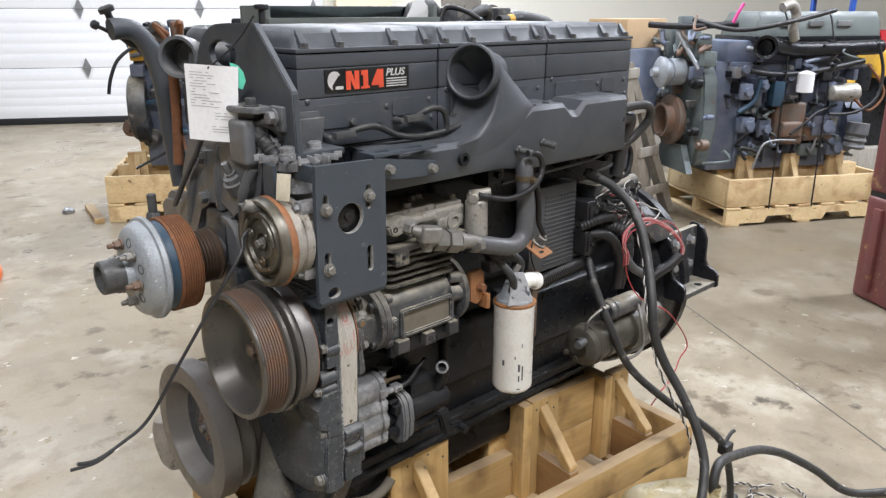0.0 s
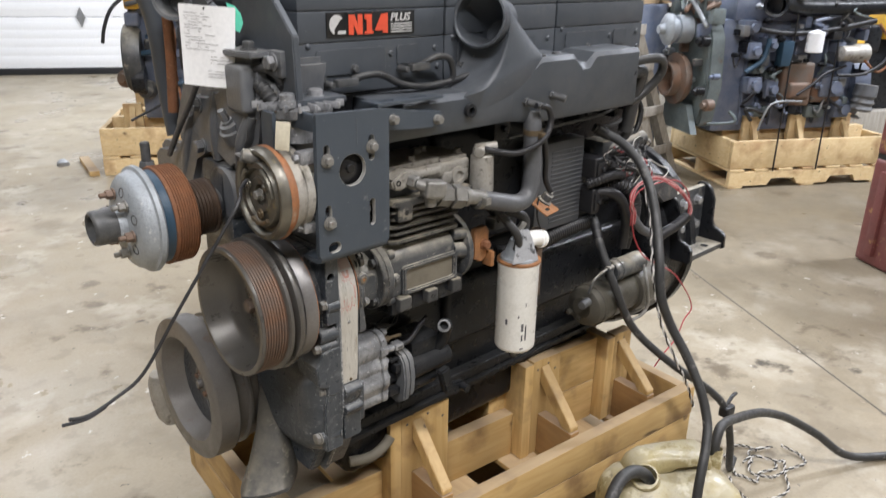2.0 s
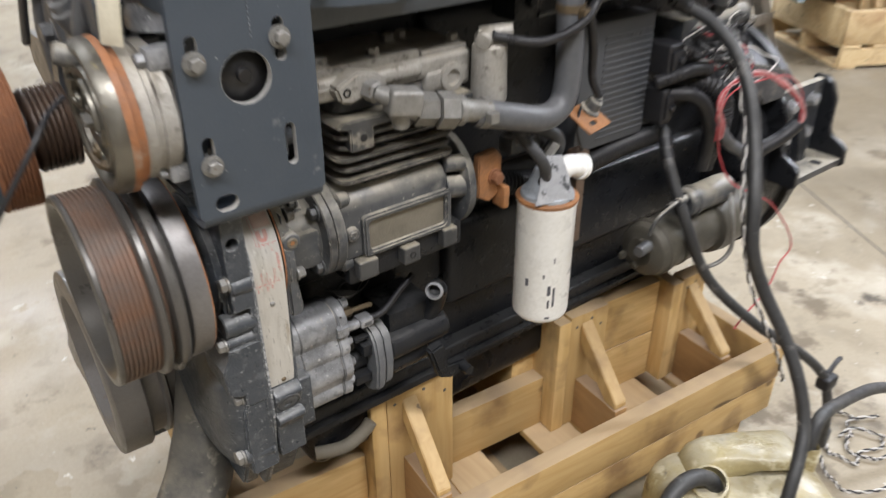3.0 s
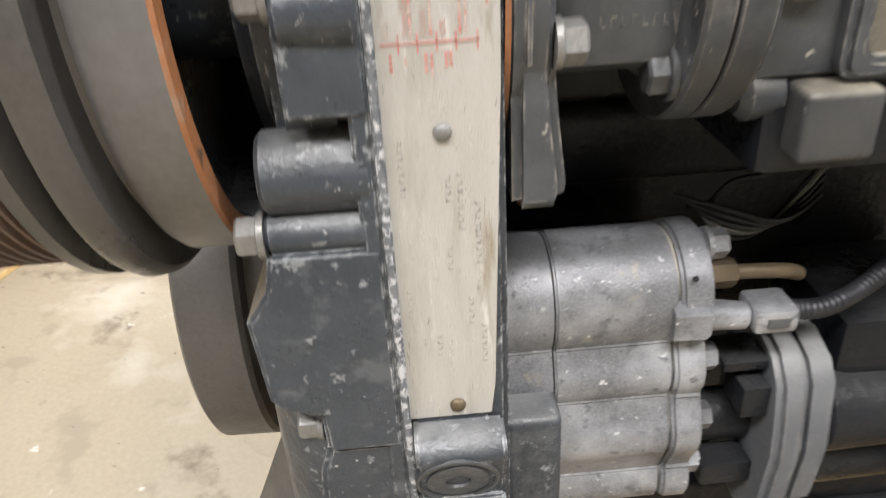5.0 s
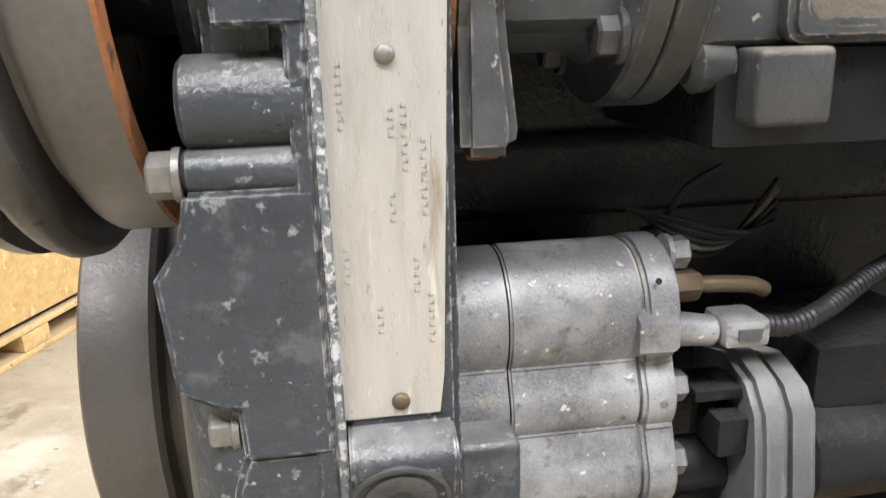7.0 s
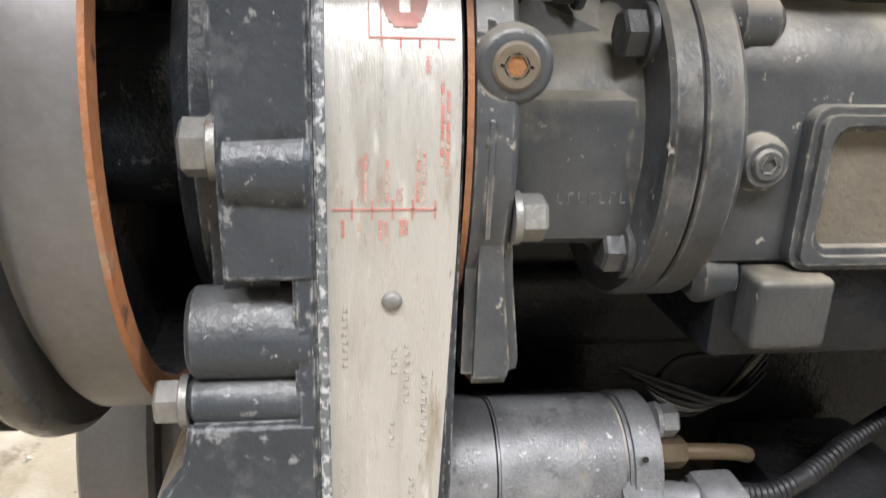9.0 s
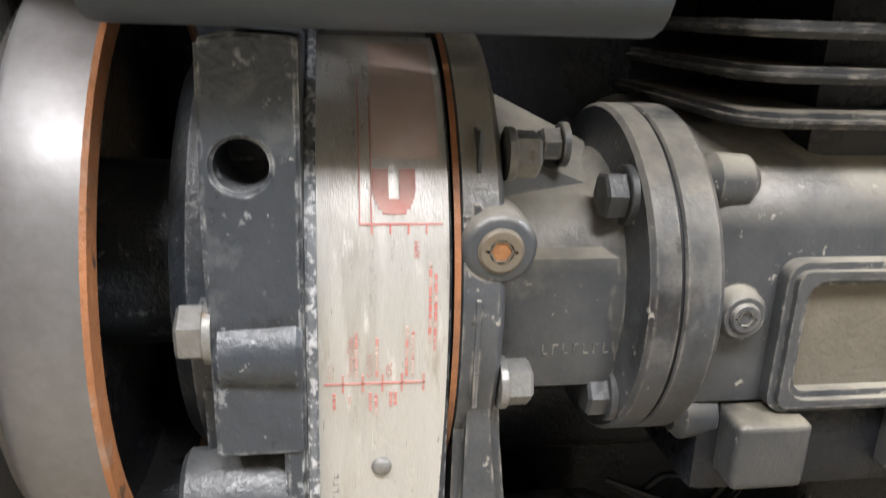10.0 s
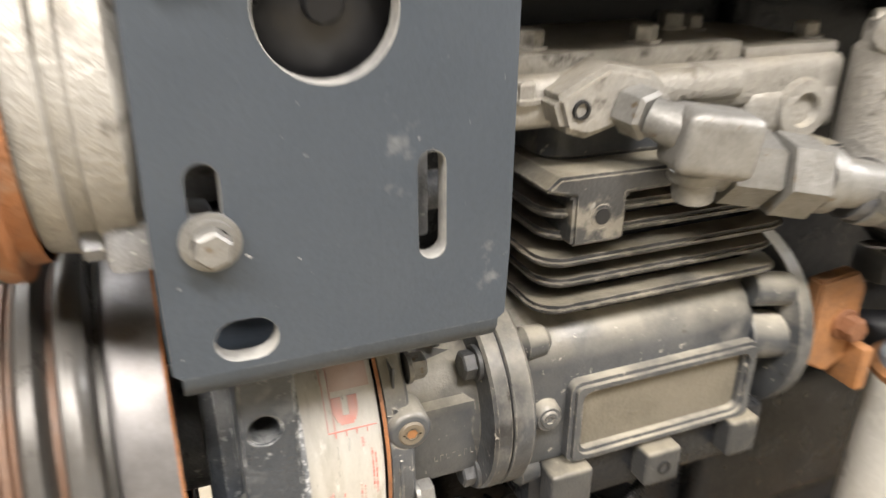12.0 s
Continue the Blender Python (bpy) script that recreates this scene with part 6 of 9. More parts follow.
for k in range(5):
    bm = B()
    sweep(bm, [(0.125 + 0.004 * k, 0.10, 0.718 - 0.002 * k), (0.15, 0.09, 0.712 - 0.004 * k), (0.18, 0.085 + 0.004 * k, 0.705 - 0.003 * k), (0.22, 0.12, 0.70 + 0.006 * k)], 0.0016, 6)
    part("loose_wire", bm, M_COMP if k == 3 else M_PLASTIC, engine)
bm = B()
sweep(bm, [(0.155, 0.06, 0.745), (0.15, 0.085, 0.73), (0.145, 0.10, 0.71), (0.143, 0.12, 0.70)], 0.0017, 6)
part("thin_lead", bm, M_PLASTIC, engine)
# pump coupling flange and pump behind it
bm = B()
plate(bm, [(0.048, 0.622), (0.060, 0.636), (0.085, 0.644), (0.12, 0.635), (0.12, 0.515), (0.075, 0.505), (0.046, 0.525), (0.040, 0.575), (0.044, 0.605)], "x", 0.176, 0.193, bev=0.004)
coupling = part("coupling_flange", bm, M_BELL, engine, "grey pump coupling flange")
for a_, b_ in (((0.160, 0.055, 0.596), (0.1758, 0.08, 0.617)), ((0.150, 0.062, 0.624), (0.1758, 0.09, 0.6305)), ((0.145, 0.060, 0.540), (0.1758, 0.08, 0.556))):
    b2 = B()
    box(b2, a_, b_, 0.002)
    part("coupling_lug", b2, M_BLACK, coupling)
bm = B()
plate(bm, [(0.052, 0.618), (0.062, 0.630), (0.085, 0.638), (0.12, 0.63), (0.12, 0.52), (0.075, 0.51), (0.05, 0.53), (0.045, 0.575)], "x", 0.1932, 0.212, bev=0.004)
part("coupling_plate", bm, M_BELL, coupling)
bm = B()
cyl(bm, (0.13, 0.085, 0.575), (0.1758, 0.085, 0.575), 0.016, seg=24)
part("coupling_shaft", bm, M_BLACK, coupling)
bm = B()
cyl(bm, (0.211, 0.078, 0.582), (0.335, 0.078, 0.582), 0.029, 0.026, 28, 0.004)
cyl(bm, (0.211, 0.09, 0.535), (0.30, 0.09, 0.535), 0.024, 0.022, 28, 0.003)
box(bm, (0.22, 0.07, 0.59), (0.31, 0.16, 0.645), 0.008)
part("fuel_pump", bm, M_BLACK, engine)
bm = B()
sweep(bm, [(0.300, 0.085, 0.60), (0.312, 0.070, 0.628), (0.311, 0.058, 0.660), (0.305, 0.050, 0.675)], 0.0165, 18, 5)
lathe(bm, (0.306, 0.052, 0.674), (-0.75, -0.62, 0.35), [(0, 0.0), (0, 0.0165), (0.020, 0.016), (0.020, 0.012), (0.004, 0.0105), (0.004, 0)], 24)
port = part("open_fuel_port", bm, M_BLACK, engine, "black elbow port with an open end")
bm = B()
lathe(bm, (0.306, 0.052, 0.674), (-0.75, -0.62, 0.35), [(0.0202, 0.0155), (0.023, 0.0145), (0.0235, 0.0115), (0.021, 0.0105), (0.012, 0.010)], 24)
part("port_rim", bm, M_ALU, port, "bare silver rim")
bm = B()
plate(bm, [(0.275, 0.565), (0.305, 0.572), (0.315, 0.52), (0.355, 0.515), (0.36, 0.497), (0.325, 0.485), (0.295, 0.50)], "y", 0.03, 0.05, bev=0.004)
lathe(bm, (0.345, 0.03, 0.505), (0, -1, 0), [(0, 0.010), (0.02, 0.009), (0.02, 0)], 16)
part("pump_bracket", bm, M_BLACK, engine)
bm = B()
sweep(bm, [(0.105, 0.170, 0.323), (0.155, 0.150, 0.325), (0.195, 0.147, 0.340), (0.215, 0.147, 0.358)], 0.013, 14)
part("pale_hose", bm, M_COMPTAN, engine, "short pale hose stub")
# rust-coloured filter bracket and fuel filter
bm = B()
plate(bm, [(0.378, 0.825), (0.378, 0.896), (0.415, 0.900), (0.426, 0.885), (0.426, 0.826), (0.402, 0.812)], "y", 0.035, 0.05, bev=0.002)
box(bm, (0.418, 0.018, 0.800), (0.430, 0.049, 0.838), 0.003)
rustbr = part("filter_bracket", bm, M_RUSTORANGE, engine, "rust-orange filter bracket")
bm = B()
box(bm, (0.598, 0.03, 0.795), (0.628, 0.06, 0.845), 0.005)
box(bm, (0.606, 0.036, 0.66), (0.628, 0.05, 0.797), 0.003)
part("bracket_ear", bm, M_EAR, rustbr, "dull brown bracket ear")
b2 = B()
hexbolt(b2, (0.41, 0.035, 0.855), (0, -1, 0), 0.018, 0.012, 0.013)
part("bolt", b2, M_RUST, rustbr)
FX, FYY = 0.514, 0.016
bm = B()
lathe(bm, (FX, FYY, 0.558), (0, 0, 1), [(0, 0), (0, 0.030), (0.004, 0.044), (0.010, 0.049), (0.016, 0.0505), (0.2265, 0.0505), (0.2315, 0.0525), (0.2345, 0.0525)], 56)
filt = part("fuel_filter", bm, M_WHITE, engine, "white spin-on fuel filter with a rusty rim")
bm = B()
lathe(bm, (FX, FYY, 0.7925), (0, 0, 1), [(0, 0.0525), (0.002, 0.0535), (0.006, 0.0535), (0.008, 0.050), (0.008, 0)], 56)
part("rusty_rim", bm, M_RUSTORANGE, filt, "rust ring under the filter head")
bm = B()
cyl(bm, (FX, FYY, 0.538), (FX, FYY, 0.559), 0.014, 0.016, 18)
hexbolt(bm, (FX, FYY, 0.540), (0, 0, -1), 0.016, 0.010)
part("drain_valve", bm, M_DARKBOLT, filt)
bm = B()
lathe(bm, (FX, FYY, 0.8005), (0, 0, 1), [(0, 0.046), (0.006, 0.045), (0.012, 0.036), (0.030, 0.030), (0.048, 0.024), (0.050, 0)], 36)
head_ = part("filter_head", bm, M_WHITEHUB, filt, "stained grey filter head")
bm = B()
plate(bm, [(-0.050, 0.0), (0.022, 0.0), (0.010, 0.052), (0.002, 0.078), (-0.026, 0.080), (-0.036, 0.066), (-0.040, 0.03)], "y", -0.003, 0.0, bev=0.001, m=pose(FX - 0.006, FYY - 0.041, 0.803, -14, 0, -18))
part("peeled_tab", bm, M_TAB, head_, "grey triangular peeled foil tab")
bm = B()
sweep(bm, [(FX + 0.012, FYY - 0.004, 0.815), (FX + 0.018, FYY - 0.008, 0.838), (FX + 0.036, FYY - 0.012, 0.846), (FX + 0.060, FYY - 0.012, 0.838)], 0.019, 18, 6)
lathe(bm, (FX + 0.058, FYY - 0.012, 0.8385), (1, 0, -0.3), [(0, 0.019), (0.001, 0.022), (0.010, 0.022), (0.012, 0.016), (0.012, 0)], 22)
part("white_elbow", bm, M_WHITE, head_, "white plastic elbow")
bm = B()
hexbolt(bm, (FX - 0.004, FYY + 0.004, 0.868), (0.5, -0.2, 0.8), 0.016, 0.024, 0.011)
part("vent_plug", bm, M_STEEL, filt)
for k, (a0, a1, z0, z1) in enumerate(((0.10, 0.16, 0.66, 0.668), (-0.52, -0.40, 0.640, 0.655), (0.25, 0.42, 0.575, 0.579), (0.28, 0.40, 0.625, 0.645), (0.30, 0.38, 0.598, 0.615), (0.48, 0.56, 0.60, 0.64), (0.45, 0.5, 0.69, 0.70))):
    bm = B()
    rr = 0.0507
    base = math.atan2(-1.16, -1.33)
    pts0 = [(FX + rr * math.cos(base + s), FYY + rr * math.sin(base + s)) for s in np.linspace(a0, a1, 4)]
    loft(bm, [[(x, y, z0) for x, y in pts0], [(x, y, z1) for x, y in pts0]], cap=(False, False))
    part("print_bar", bm, M_INK, filt)
for pts, r in (([(0.44, 0.07, 0.96), (0.45, 0.02, 0.92), (0.47, -0.01, 0.88), (0.49, 0.0, 0.84), (0.50, 0.03, 0.81)], 0.010),
               ([(0.42, 0.08, 0.95), (0.47, 0.05, 0.925), (0.52, 0.02, 0.905), (0.545, 0.03, 0.87), (0.53, 0.05, 0.84)], 0.012),
               ([(0.47, 0.08, 0.93), (0.49, 0.06, 0.90), (0.52, 0.06, 0.88), (0.56, 0.09, 0.87)], 0.016)):
    bm = B()
    sweep(bm, pts, r, 12)
    part("fuel_line", bm, M_RUBBER, engine)
bm = B()
box(bm, (0.45, 0.04, 0.875), (0.50, 0.075, 0.905), 0.008)
hexbolt(bm, (0.47, 0.045, 0.90), (-0.3, -0.6, 0.6), 0.022, 0.018)
hexbolt(bm, (0.495, 0.045, 0.888), (0.3, -0.8, 0.3), 0.018, 0.016)
part("fuel_valve", bm, M_COMP, engine)

# engine control module with its ribs and plugs
bm = B()
box(bm, (0.657, 0.095, 0.803), (0.850, 0.150, 1.040), 0.008)
ecm = part("control_module", bm, M_ECM, engine, "ribbed grey-black engine control module")
for k in range(17):
    b2 = B()
    z = 0.821 + k * 0.0118
    box(b2, (0.715, 0.0925, z), (0.845, 0.0955, z + 0.0040), 0.0008)
    part("rib", b2, M_ECM, ecm)
b2 = B()
for k in range(3):
    box(b2, (0.782 + k * 0.012, 0.0925, 1.005), (0.791 + k * 0.012, 0.0955, 1.012), 0.0006)
part("moulded_mark", b2, M_GREYPIPE, ecm)
for z0, z1, x1 in ((0.828, 0.900, 0.880), (0.925, 0.985, 0.895)):
    b2 = B()
    box(b2, (0.849, 0.052, z0), (x1, 0.135, z1), 0.007, seg=3)
    box(b2, (0.852, 0.046, z0 + 0.012), (x1 - 0.006, 0.053, z1 - 0.012), 0.002)
    hexbolt(b2, ((0.849 + x1) / 2, 0.046, (z0 + z1) / 2), (0, -1, 0), 0.012, 0.008)
    part("plug", b2, M_PLASTIC, ecm)
m = Matrix.Translation((0.625, 0.040, 0.905)) @ Euler((0.55, 0.1, 0.35)).to_matrix().to_4x4()
bm = B()
plate(bm, rounded(-0.052, 0.040, -0.032, 0.026, 0.003), "z", 0, 0.003, [slot((-0.012, -0.016), 0.030, 0.009)], m=m)
tab = part("sensor_tab", bm, M_RUSTORANGE, engine, "yellow-brown sensor bracket tab")
b2 = B()
lathe(b2, m @ Vector((0.014, 0.008, 0.003)), m.to_3x3() @ Vector((0, 0, 1)), [(0, 0), (0, 0.019), (0.004, 0.019), (0.006, 0.014), (0.022, 0.013), (0.024, 0.008), (0.03, 0.007), (0.03, 0)], 20)
part("sensor_body", b2, M_COMP, tab)
bm = B()
sweep(bm, [m @ Vector((0.014, 0.008, 0.033)), (0.632, 0.045, 0.97), (0.622, 0.04, 1.02), (0.60, 0.03, 1.07), (0.585, 0.03, 1.10)], 0.007, 10, ridge=0.001, pitch=0.005)
part("sensor_conduit", bm, M_PLASTIC, engine)
bm = B()
sweep(bm, [(0.605, 0.04, 0.925), (0.588, 0.03, 0.91), (0.592, 0.03, 0.88), (0.62, 0.04, 0.84), (0.65, 0.06, 0.81)], 0.0022, 6)
part("thin_cable", bm, M_PLASTIC, engine)

# harness along the rocker boxes
for pts in ([(0.075, 0.075, 1.255), (0.105, 0.068, 1.262), (0.14, 0.066, 1.260), (0.19, 0.066, 1.238), (0.25, 0.066, 1.228), (0.32, 0.066, 1.232), (0.40, 0.066, 1.245)],
            [(0.25, 0.078, 1.270), (0.285, 0.066, 1.285), (0.315, 0.062, 1.278), (0.328, 0.064, 1.25), (0.325, 0.066, 1.232)]):
    bm = B()
    sweep(bm, pts, 0.0062, 12, ridge=0.0009, pitch=0.0045)
    part("harness_conduit", bm, M_RUBBER, engine)
for x, z in ((0.065, 1.252), (0.245, 1.268)):
    bm = B()
    box(bm, (x - 0.03, 0.062, z - 0.007), (x + 0.018, 0.080, z + 0.007), 0.003)
    cyl(bm, (x - 0.035, 0.098, z - 0.004), (x - 0.035, 0.070, z - 0.004), 0.008, 0.006, 14)
    part("injector_connector", bm, M_DARKBOLT, engine)
bm = B()
sweep(bm, [(0.49, -0.03, 1.176), (0.535, -0.028, 1.165), (0.545, -0.03, 1.13), (0.51, -0.035, 1.095), (0.45, -0.02, 1.075), (0.40, 0.01, 1.082), (0.385, 0.02, 1.087)], 0.0065, 12, ridge=0.0009, pitch=0.0045)
part("sensor_lead", bm, M_PLASTIC, engine)
bm = B()
sweep(bm, [(0.92, 0.02, 1.235), (1.0, -0.01, 1.24), (1.03, 0.0, 1.20), (1.01, 0.03, 1.15), (0.97, 0.05, 1.12)], 0.012, 12)
sweep(bm, [(0.90, 0.03, 1.20), (0.98, 0.03, 1.205), (0.99, 0.05, 1.14), (0.98, 0.06, 1.04)], 0.019, 14)
part("rear_hose", bm, M_RUBBER, engine)
bm = B()
sweep(bm, [(1.02, 0.08, 1.14), (1.045, 0.06, 1.10), (1.035, 0.06, 1.04), (0.99, 0.07, 1.02), (0.92, 0.08, 1.035)], 0.007, 10, ridge=0.001, pitch=0.005)
part("rear_conduit", bm, M_PLASTIC, engine)
for pts, r in (([(0.55, 0.10, 1.075), (0.75, 0.09, 1.085), (0.90, 0.08, 1.095), (1.0, 0.08, 1.12)], 0.004), ([(0.86, 0.08, 1.06), (0.95, 0.07, 1.065), (1.02, 0.06, 1.10)], 0.005)):
    bm = B()
    sweep(bm, pts, r, 8)
    part("steel_pipe", bm, M_GREYPIPE, engine)
bm = B()
cyl(bm, (0.93, 0.09, 0.99), (1.06, 0.05, 1.015), 0.022, 0.02, 20)
cyl(bm, (0.985, 0.08, 1.0), (0.99, 0.05, 1.05), 0.012, seg=14)
box(bm, (0.90, 0.07, 0.96), (0.95, 0.14, 1.02), 0.008)
part("rear_coolant_pipe", bm, M_COMP, engine)
for x, y, z in ((0.93, 0.06, 1.17), (0.94, 0.05, 1.13), (0.97, 0.06, 1.16), (0.905, 0.02, 1.21), (0.955, 0.05, 1.19), (0.99, 0.06, 1.115), (1.0, 0.07, 1.05)):
    bm = B()
    box(bm, (x - 0.012, y - 0.01, z - 0.012), (x + 0.014, y + 0.02, z + 0.012), 0.004)
    hexbolt(bm, (x, y - 0.01, z), (-0.2, -1, 0.1), 0.014, 0.012)
    part("pipe_clip", bm, M_BLACK, engine)
# rear: flywheel housing, foot, starter
bm = B()
lathe(bm, (1.19, AXY, 0.60), (1, 0, 0), [(0, 0), (0, 0.26), (0.02, 0.30), (0.05, 0.315), (0.17, 0.315), (0.175, 0.328), (0.205, 0.328), (0.21, 0.31), (0.21, 0)], 64)
part("flywheel_housing", bm, M_BLACK, engine)
bm = B()
box(bm, (1.272, 0.055, 0.60), (1.478, 0.075, 0.80), 0.004)
plate(bm, [(1.115, 0.905), (1.262, 0.862), (1.282, 0.84), (1.282, 0.795), (1.20, 0.795), (1.13, 0.85)], "y", 0.045, 0.068, bev=0.004)
foot = part("rear_mount_foot", bm, M_COMP, engine, "grey cast rear mounting foot")
for x in (1.262, 1.470):
    bm = B()
    plate(bm, [(0.085, 0.60), (-0.030, 0.598), (-0.034, 0.605), (-0.032, 0.645), (-0.020, 0.655), (0.010, 0.668), (0.018, 0.685), (0.020, 0.755), (0.035, 0.79), (0.055, 0.805), (0.085, 0.805)], "x", x, x + 0.018, bev=0.003)
    part("side_web", bm, M_BLACK, foot)
bm = B()
box(bm, (1.280, -0.030, 0.604), (1.470, 0.06, 0.622), 0.003)
part("foot_plate", bm, M_COMP, foot)
for x, z in ((1.33, 0.76), (1.42, 0.76), (1.33, 0.68), (1.42, 0.68)):
    b2 = B()
    hexbolt(b2, (x, 0.055, z), (0, -1, 0), 0.024, 0.016, 0.018)
    part("bolt", b2, M_ALU, foot)
# black disc on the foot plate instead of a shaded bolt hole
b2 = B()
lathe(b2, (1.40, -0.005, 0.6222), (0, 0, 1), [(0, 0.013), (0.0006, 0.013), (0.0006, 0)], 24)
part("dark_foot_disc", b2, M_SEAL, foot)
bm = B()
SY, SZ = 0.035, 0.565
lathe(bm, (0.815, SY, SZ), (1, 0, 0), [(0, 0), (0, 0.030), (0.004, 0.034), (0.006, 0.046), (0.012, 0.055), (0.03, 0.059), (0.032, 0.062), (0.045, 0.062), (0.047, 0.058), (0.085, 0.058), (0.087, 0.060), (0.095, 0.060), (0.097, 0.058), (0.20, 0.058), (0.205, 0.068), (0.235, 0.072), (0.29, 0.066), (0.36, 0.05), (0.38, 0.05), (0.38, 0)], 44)
starter = part("starter_motor", bm, M_STARTER, engine, "grimy olive-brown starter motor")
b2 = B()
lathe(b2, (0.91, SY - 0.02, SZ + 0.092), (1, 0, -0.02), [(0, 0), (0, 0.026), (0.004, 0.030), (0.02, 0.030), (0.022, 0.033), (0.03, 0.033), (0.032, 0.030), (0.13, 0.031), (0.14, 0.03), (0.14, 0)], 28)
cyl(b2, (0.90, SY - 0.03, SZ + 0.11), (0.87, SY - 0.035, SZ + 0.112), 0.010, seg=14)
cyl(b2, (0.90, SY - 0.01, SZ + 0.09), (0.875, SY - 0.012, SZ + 0.09), 0.008, seg=14)
part("solenoid", b2, M_COMP, starter)
for y, z in ((0.0, 0.52), (-0.02, 0.6), (0.07, 0.53)):
    b2 = B()
    hexbolt(b2, (0.822, SY + y * 0.5 + 0.006, SZ + (z - SZ) * 0.75), (-1, 0, 0), 0.014, 0.010, 0.010)
    part("bolt", b2, M_STARTER, starter)
b2 = B()
cyl(b2, (0.80, SY - 0.03, SZ + 0.035), (0.765, SY - 0.035, SZ + 0.035), 0.013, 0.012, 16)
part("terminal_post", b2, M_DARKBOLT, starter)
b2 = B()
sweep(b2, [(0.80, SY - 0.03, SZ + 0.06), (0.805, SY - 0.04, SZ + 0.10), (0.85, SY - 0.04, SZ + 0.115), (0.88, SY - 0.03, SZ + 0.11)], 0.004, 8)
part("bus_strap", b2, M_COMP, starter)
b2 = B()
sweep(b2, [(1.03, SY - 0.05, SZ + 0.09), (1.01, SY - 0.08, SZ + 0.05), (1.02, SY - 0.085, SZ - 0.02), (1.0, SY - 0.08, SZ - 0.05), (0.97, SY - 0.07, SZ - 0.06)], 0.005, 8)
part("starter_pipe", b2, M_STEEL, starter)
# shadowy valve-train side detail under the manifold
for k in range(4):
    bm = B()
    x = 0.50 + k * 0.16
    box(bm, (x, 0.10, 1.07), (x + 0.06, 0.18, 1.135), 0.01)
    hexbolt(bm, (x + 0.03, 0.10, 1.10), (0, -1, 0), 0.016, 0.012)
    part("side_boss", bm, M_BLACK, engine)
for pts, r in (([(0.45, 0.12, 0.80), (0.62, 0.11, 0.765), (0.80, 0.11, 0.78), (0.92, 0.10, 0.79)], 0.02), ([(0.86, 0.09, 0.885), (0.94, 0.05, 0.90), (0.985, 0.02, 0.87), (1.0, 0.02, 0.80), (1.0, 0.04, 0.74)], 0.019), ([(0.90, 0.10, 0.95), (0.97, 0.06, 0.955), (1.04, 0.03, 0.965)], 0.017)):
    bm = B()
    sweep(bm, pts, r, 14, ridge=0.0025, pitch=0.008)
    part("harness_loom", bm, M_PLASTIC, engine)

# ---------------------------------------------------------------- crate under the engine
CM = Matrix.Translation((0.7, 0.14, 0)) @ Matrix.Rotation(radians(-5.5), 4, "Z") @ Matrix.Translation((-0.7, -0.14, 0))
crate = thing("shipping_crate", (0.6, 0.34, FLOOR), "pale pine shipping crate with corner braces under the engine", "crate")


def board(name, a, b, mat, parent=None, m=None, bev=0.003):
    bm = B()
    box(bm, a, b, bev, CM if m is None else m)
    return part(name, bm, mat, parent or crate)


DECK, X0, X1, Y0, Y1 = 0.08, -0.085, 1.272, -0.064, 0.764     # deck height and the outside of the side boards
for y in (Y0 + 0.040, 0.33, Y1 - 0.080):
    bm = B()
    z0_, z1_ = FLOOR + 0.02, DECK - 0.0195
    plate(bm, [(X0 + 0.04, z0_), (0.14, z0_), (0.16, z0_ + 0.04), (0.36, z0_ + 0.04), (0.38, z0_), (0.76, z0_), (0.78, z0_ + 0.04), (0.98, z0_ + 0.04), (1.0, z0_), (X1 - 0.04, z0_), (X1 - 0.04, z1_), (X0 + 0.04, z1_)], "y", y, y + 0.04, m=CM)
    part("stringer", bm, M_WOODX, crate)
for x in (X0 + 0.04, 0.52, X1 - 0.14):
    board("bottom_board", (x, Y0 + 0.04, FLOOR), (x + 0.10, Y1 - 0.04, FLOOR + 0.0195), M_WOODY)
for x, w in ((X0 + 0.04, 0.10), (0.185, 0.325), (0.628, 0.115), (0.748, 0.245), (1.062, 0.165)):
    for k in range(max(1, round(w / 0.12))):
        n_ = max(1, round(w / 0.12))
        board("deck_board", (x + k * w / n_ + 0.001, Y0 + 0.04, DECK - 0.019), (x + (k + 1) * w / n_ - 0.001, Y1 - 0.04, DECK), M_WOODY)
for y in (Y0, Y1 - 0.038):
    board("side_board", (X0, y, 0.008), (X1, y + 0.038, 0.1065), M_WOODX)
    board("side_board", (X0 + 0.004, y - 0.001, 0.109), (X1 + 0.003, y + 0.037, 0.208), M_WOODX)
for x in (X0, X1 - 0.038):
    board("end_board", (x, Y0 + 0.0395, 0.008), (x + 0.038, Y1 - 0.0395, 0.1065), M_WOODY)
    board("end_board", (x + 0.001, Y0 + 0.0395, 0.109), (x + 0.037, Y1 - 0.0395, 0.205), M_WOODY)
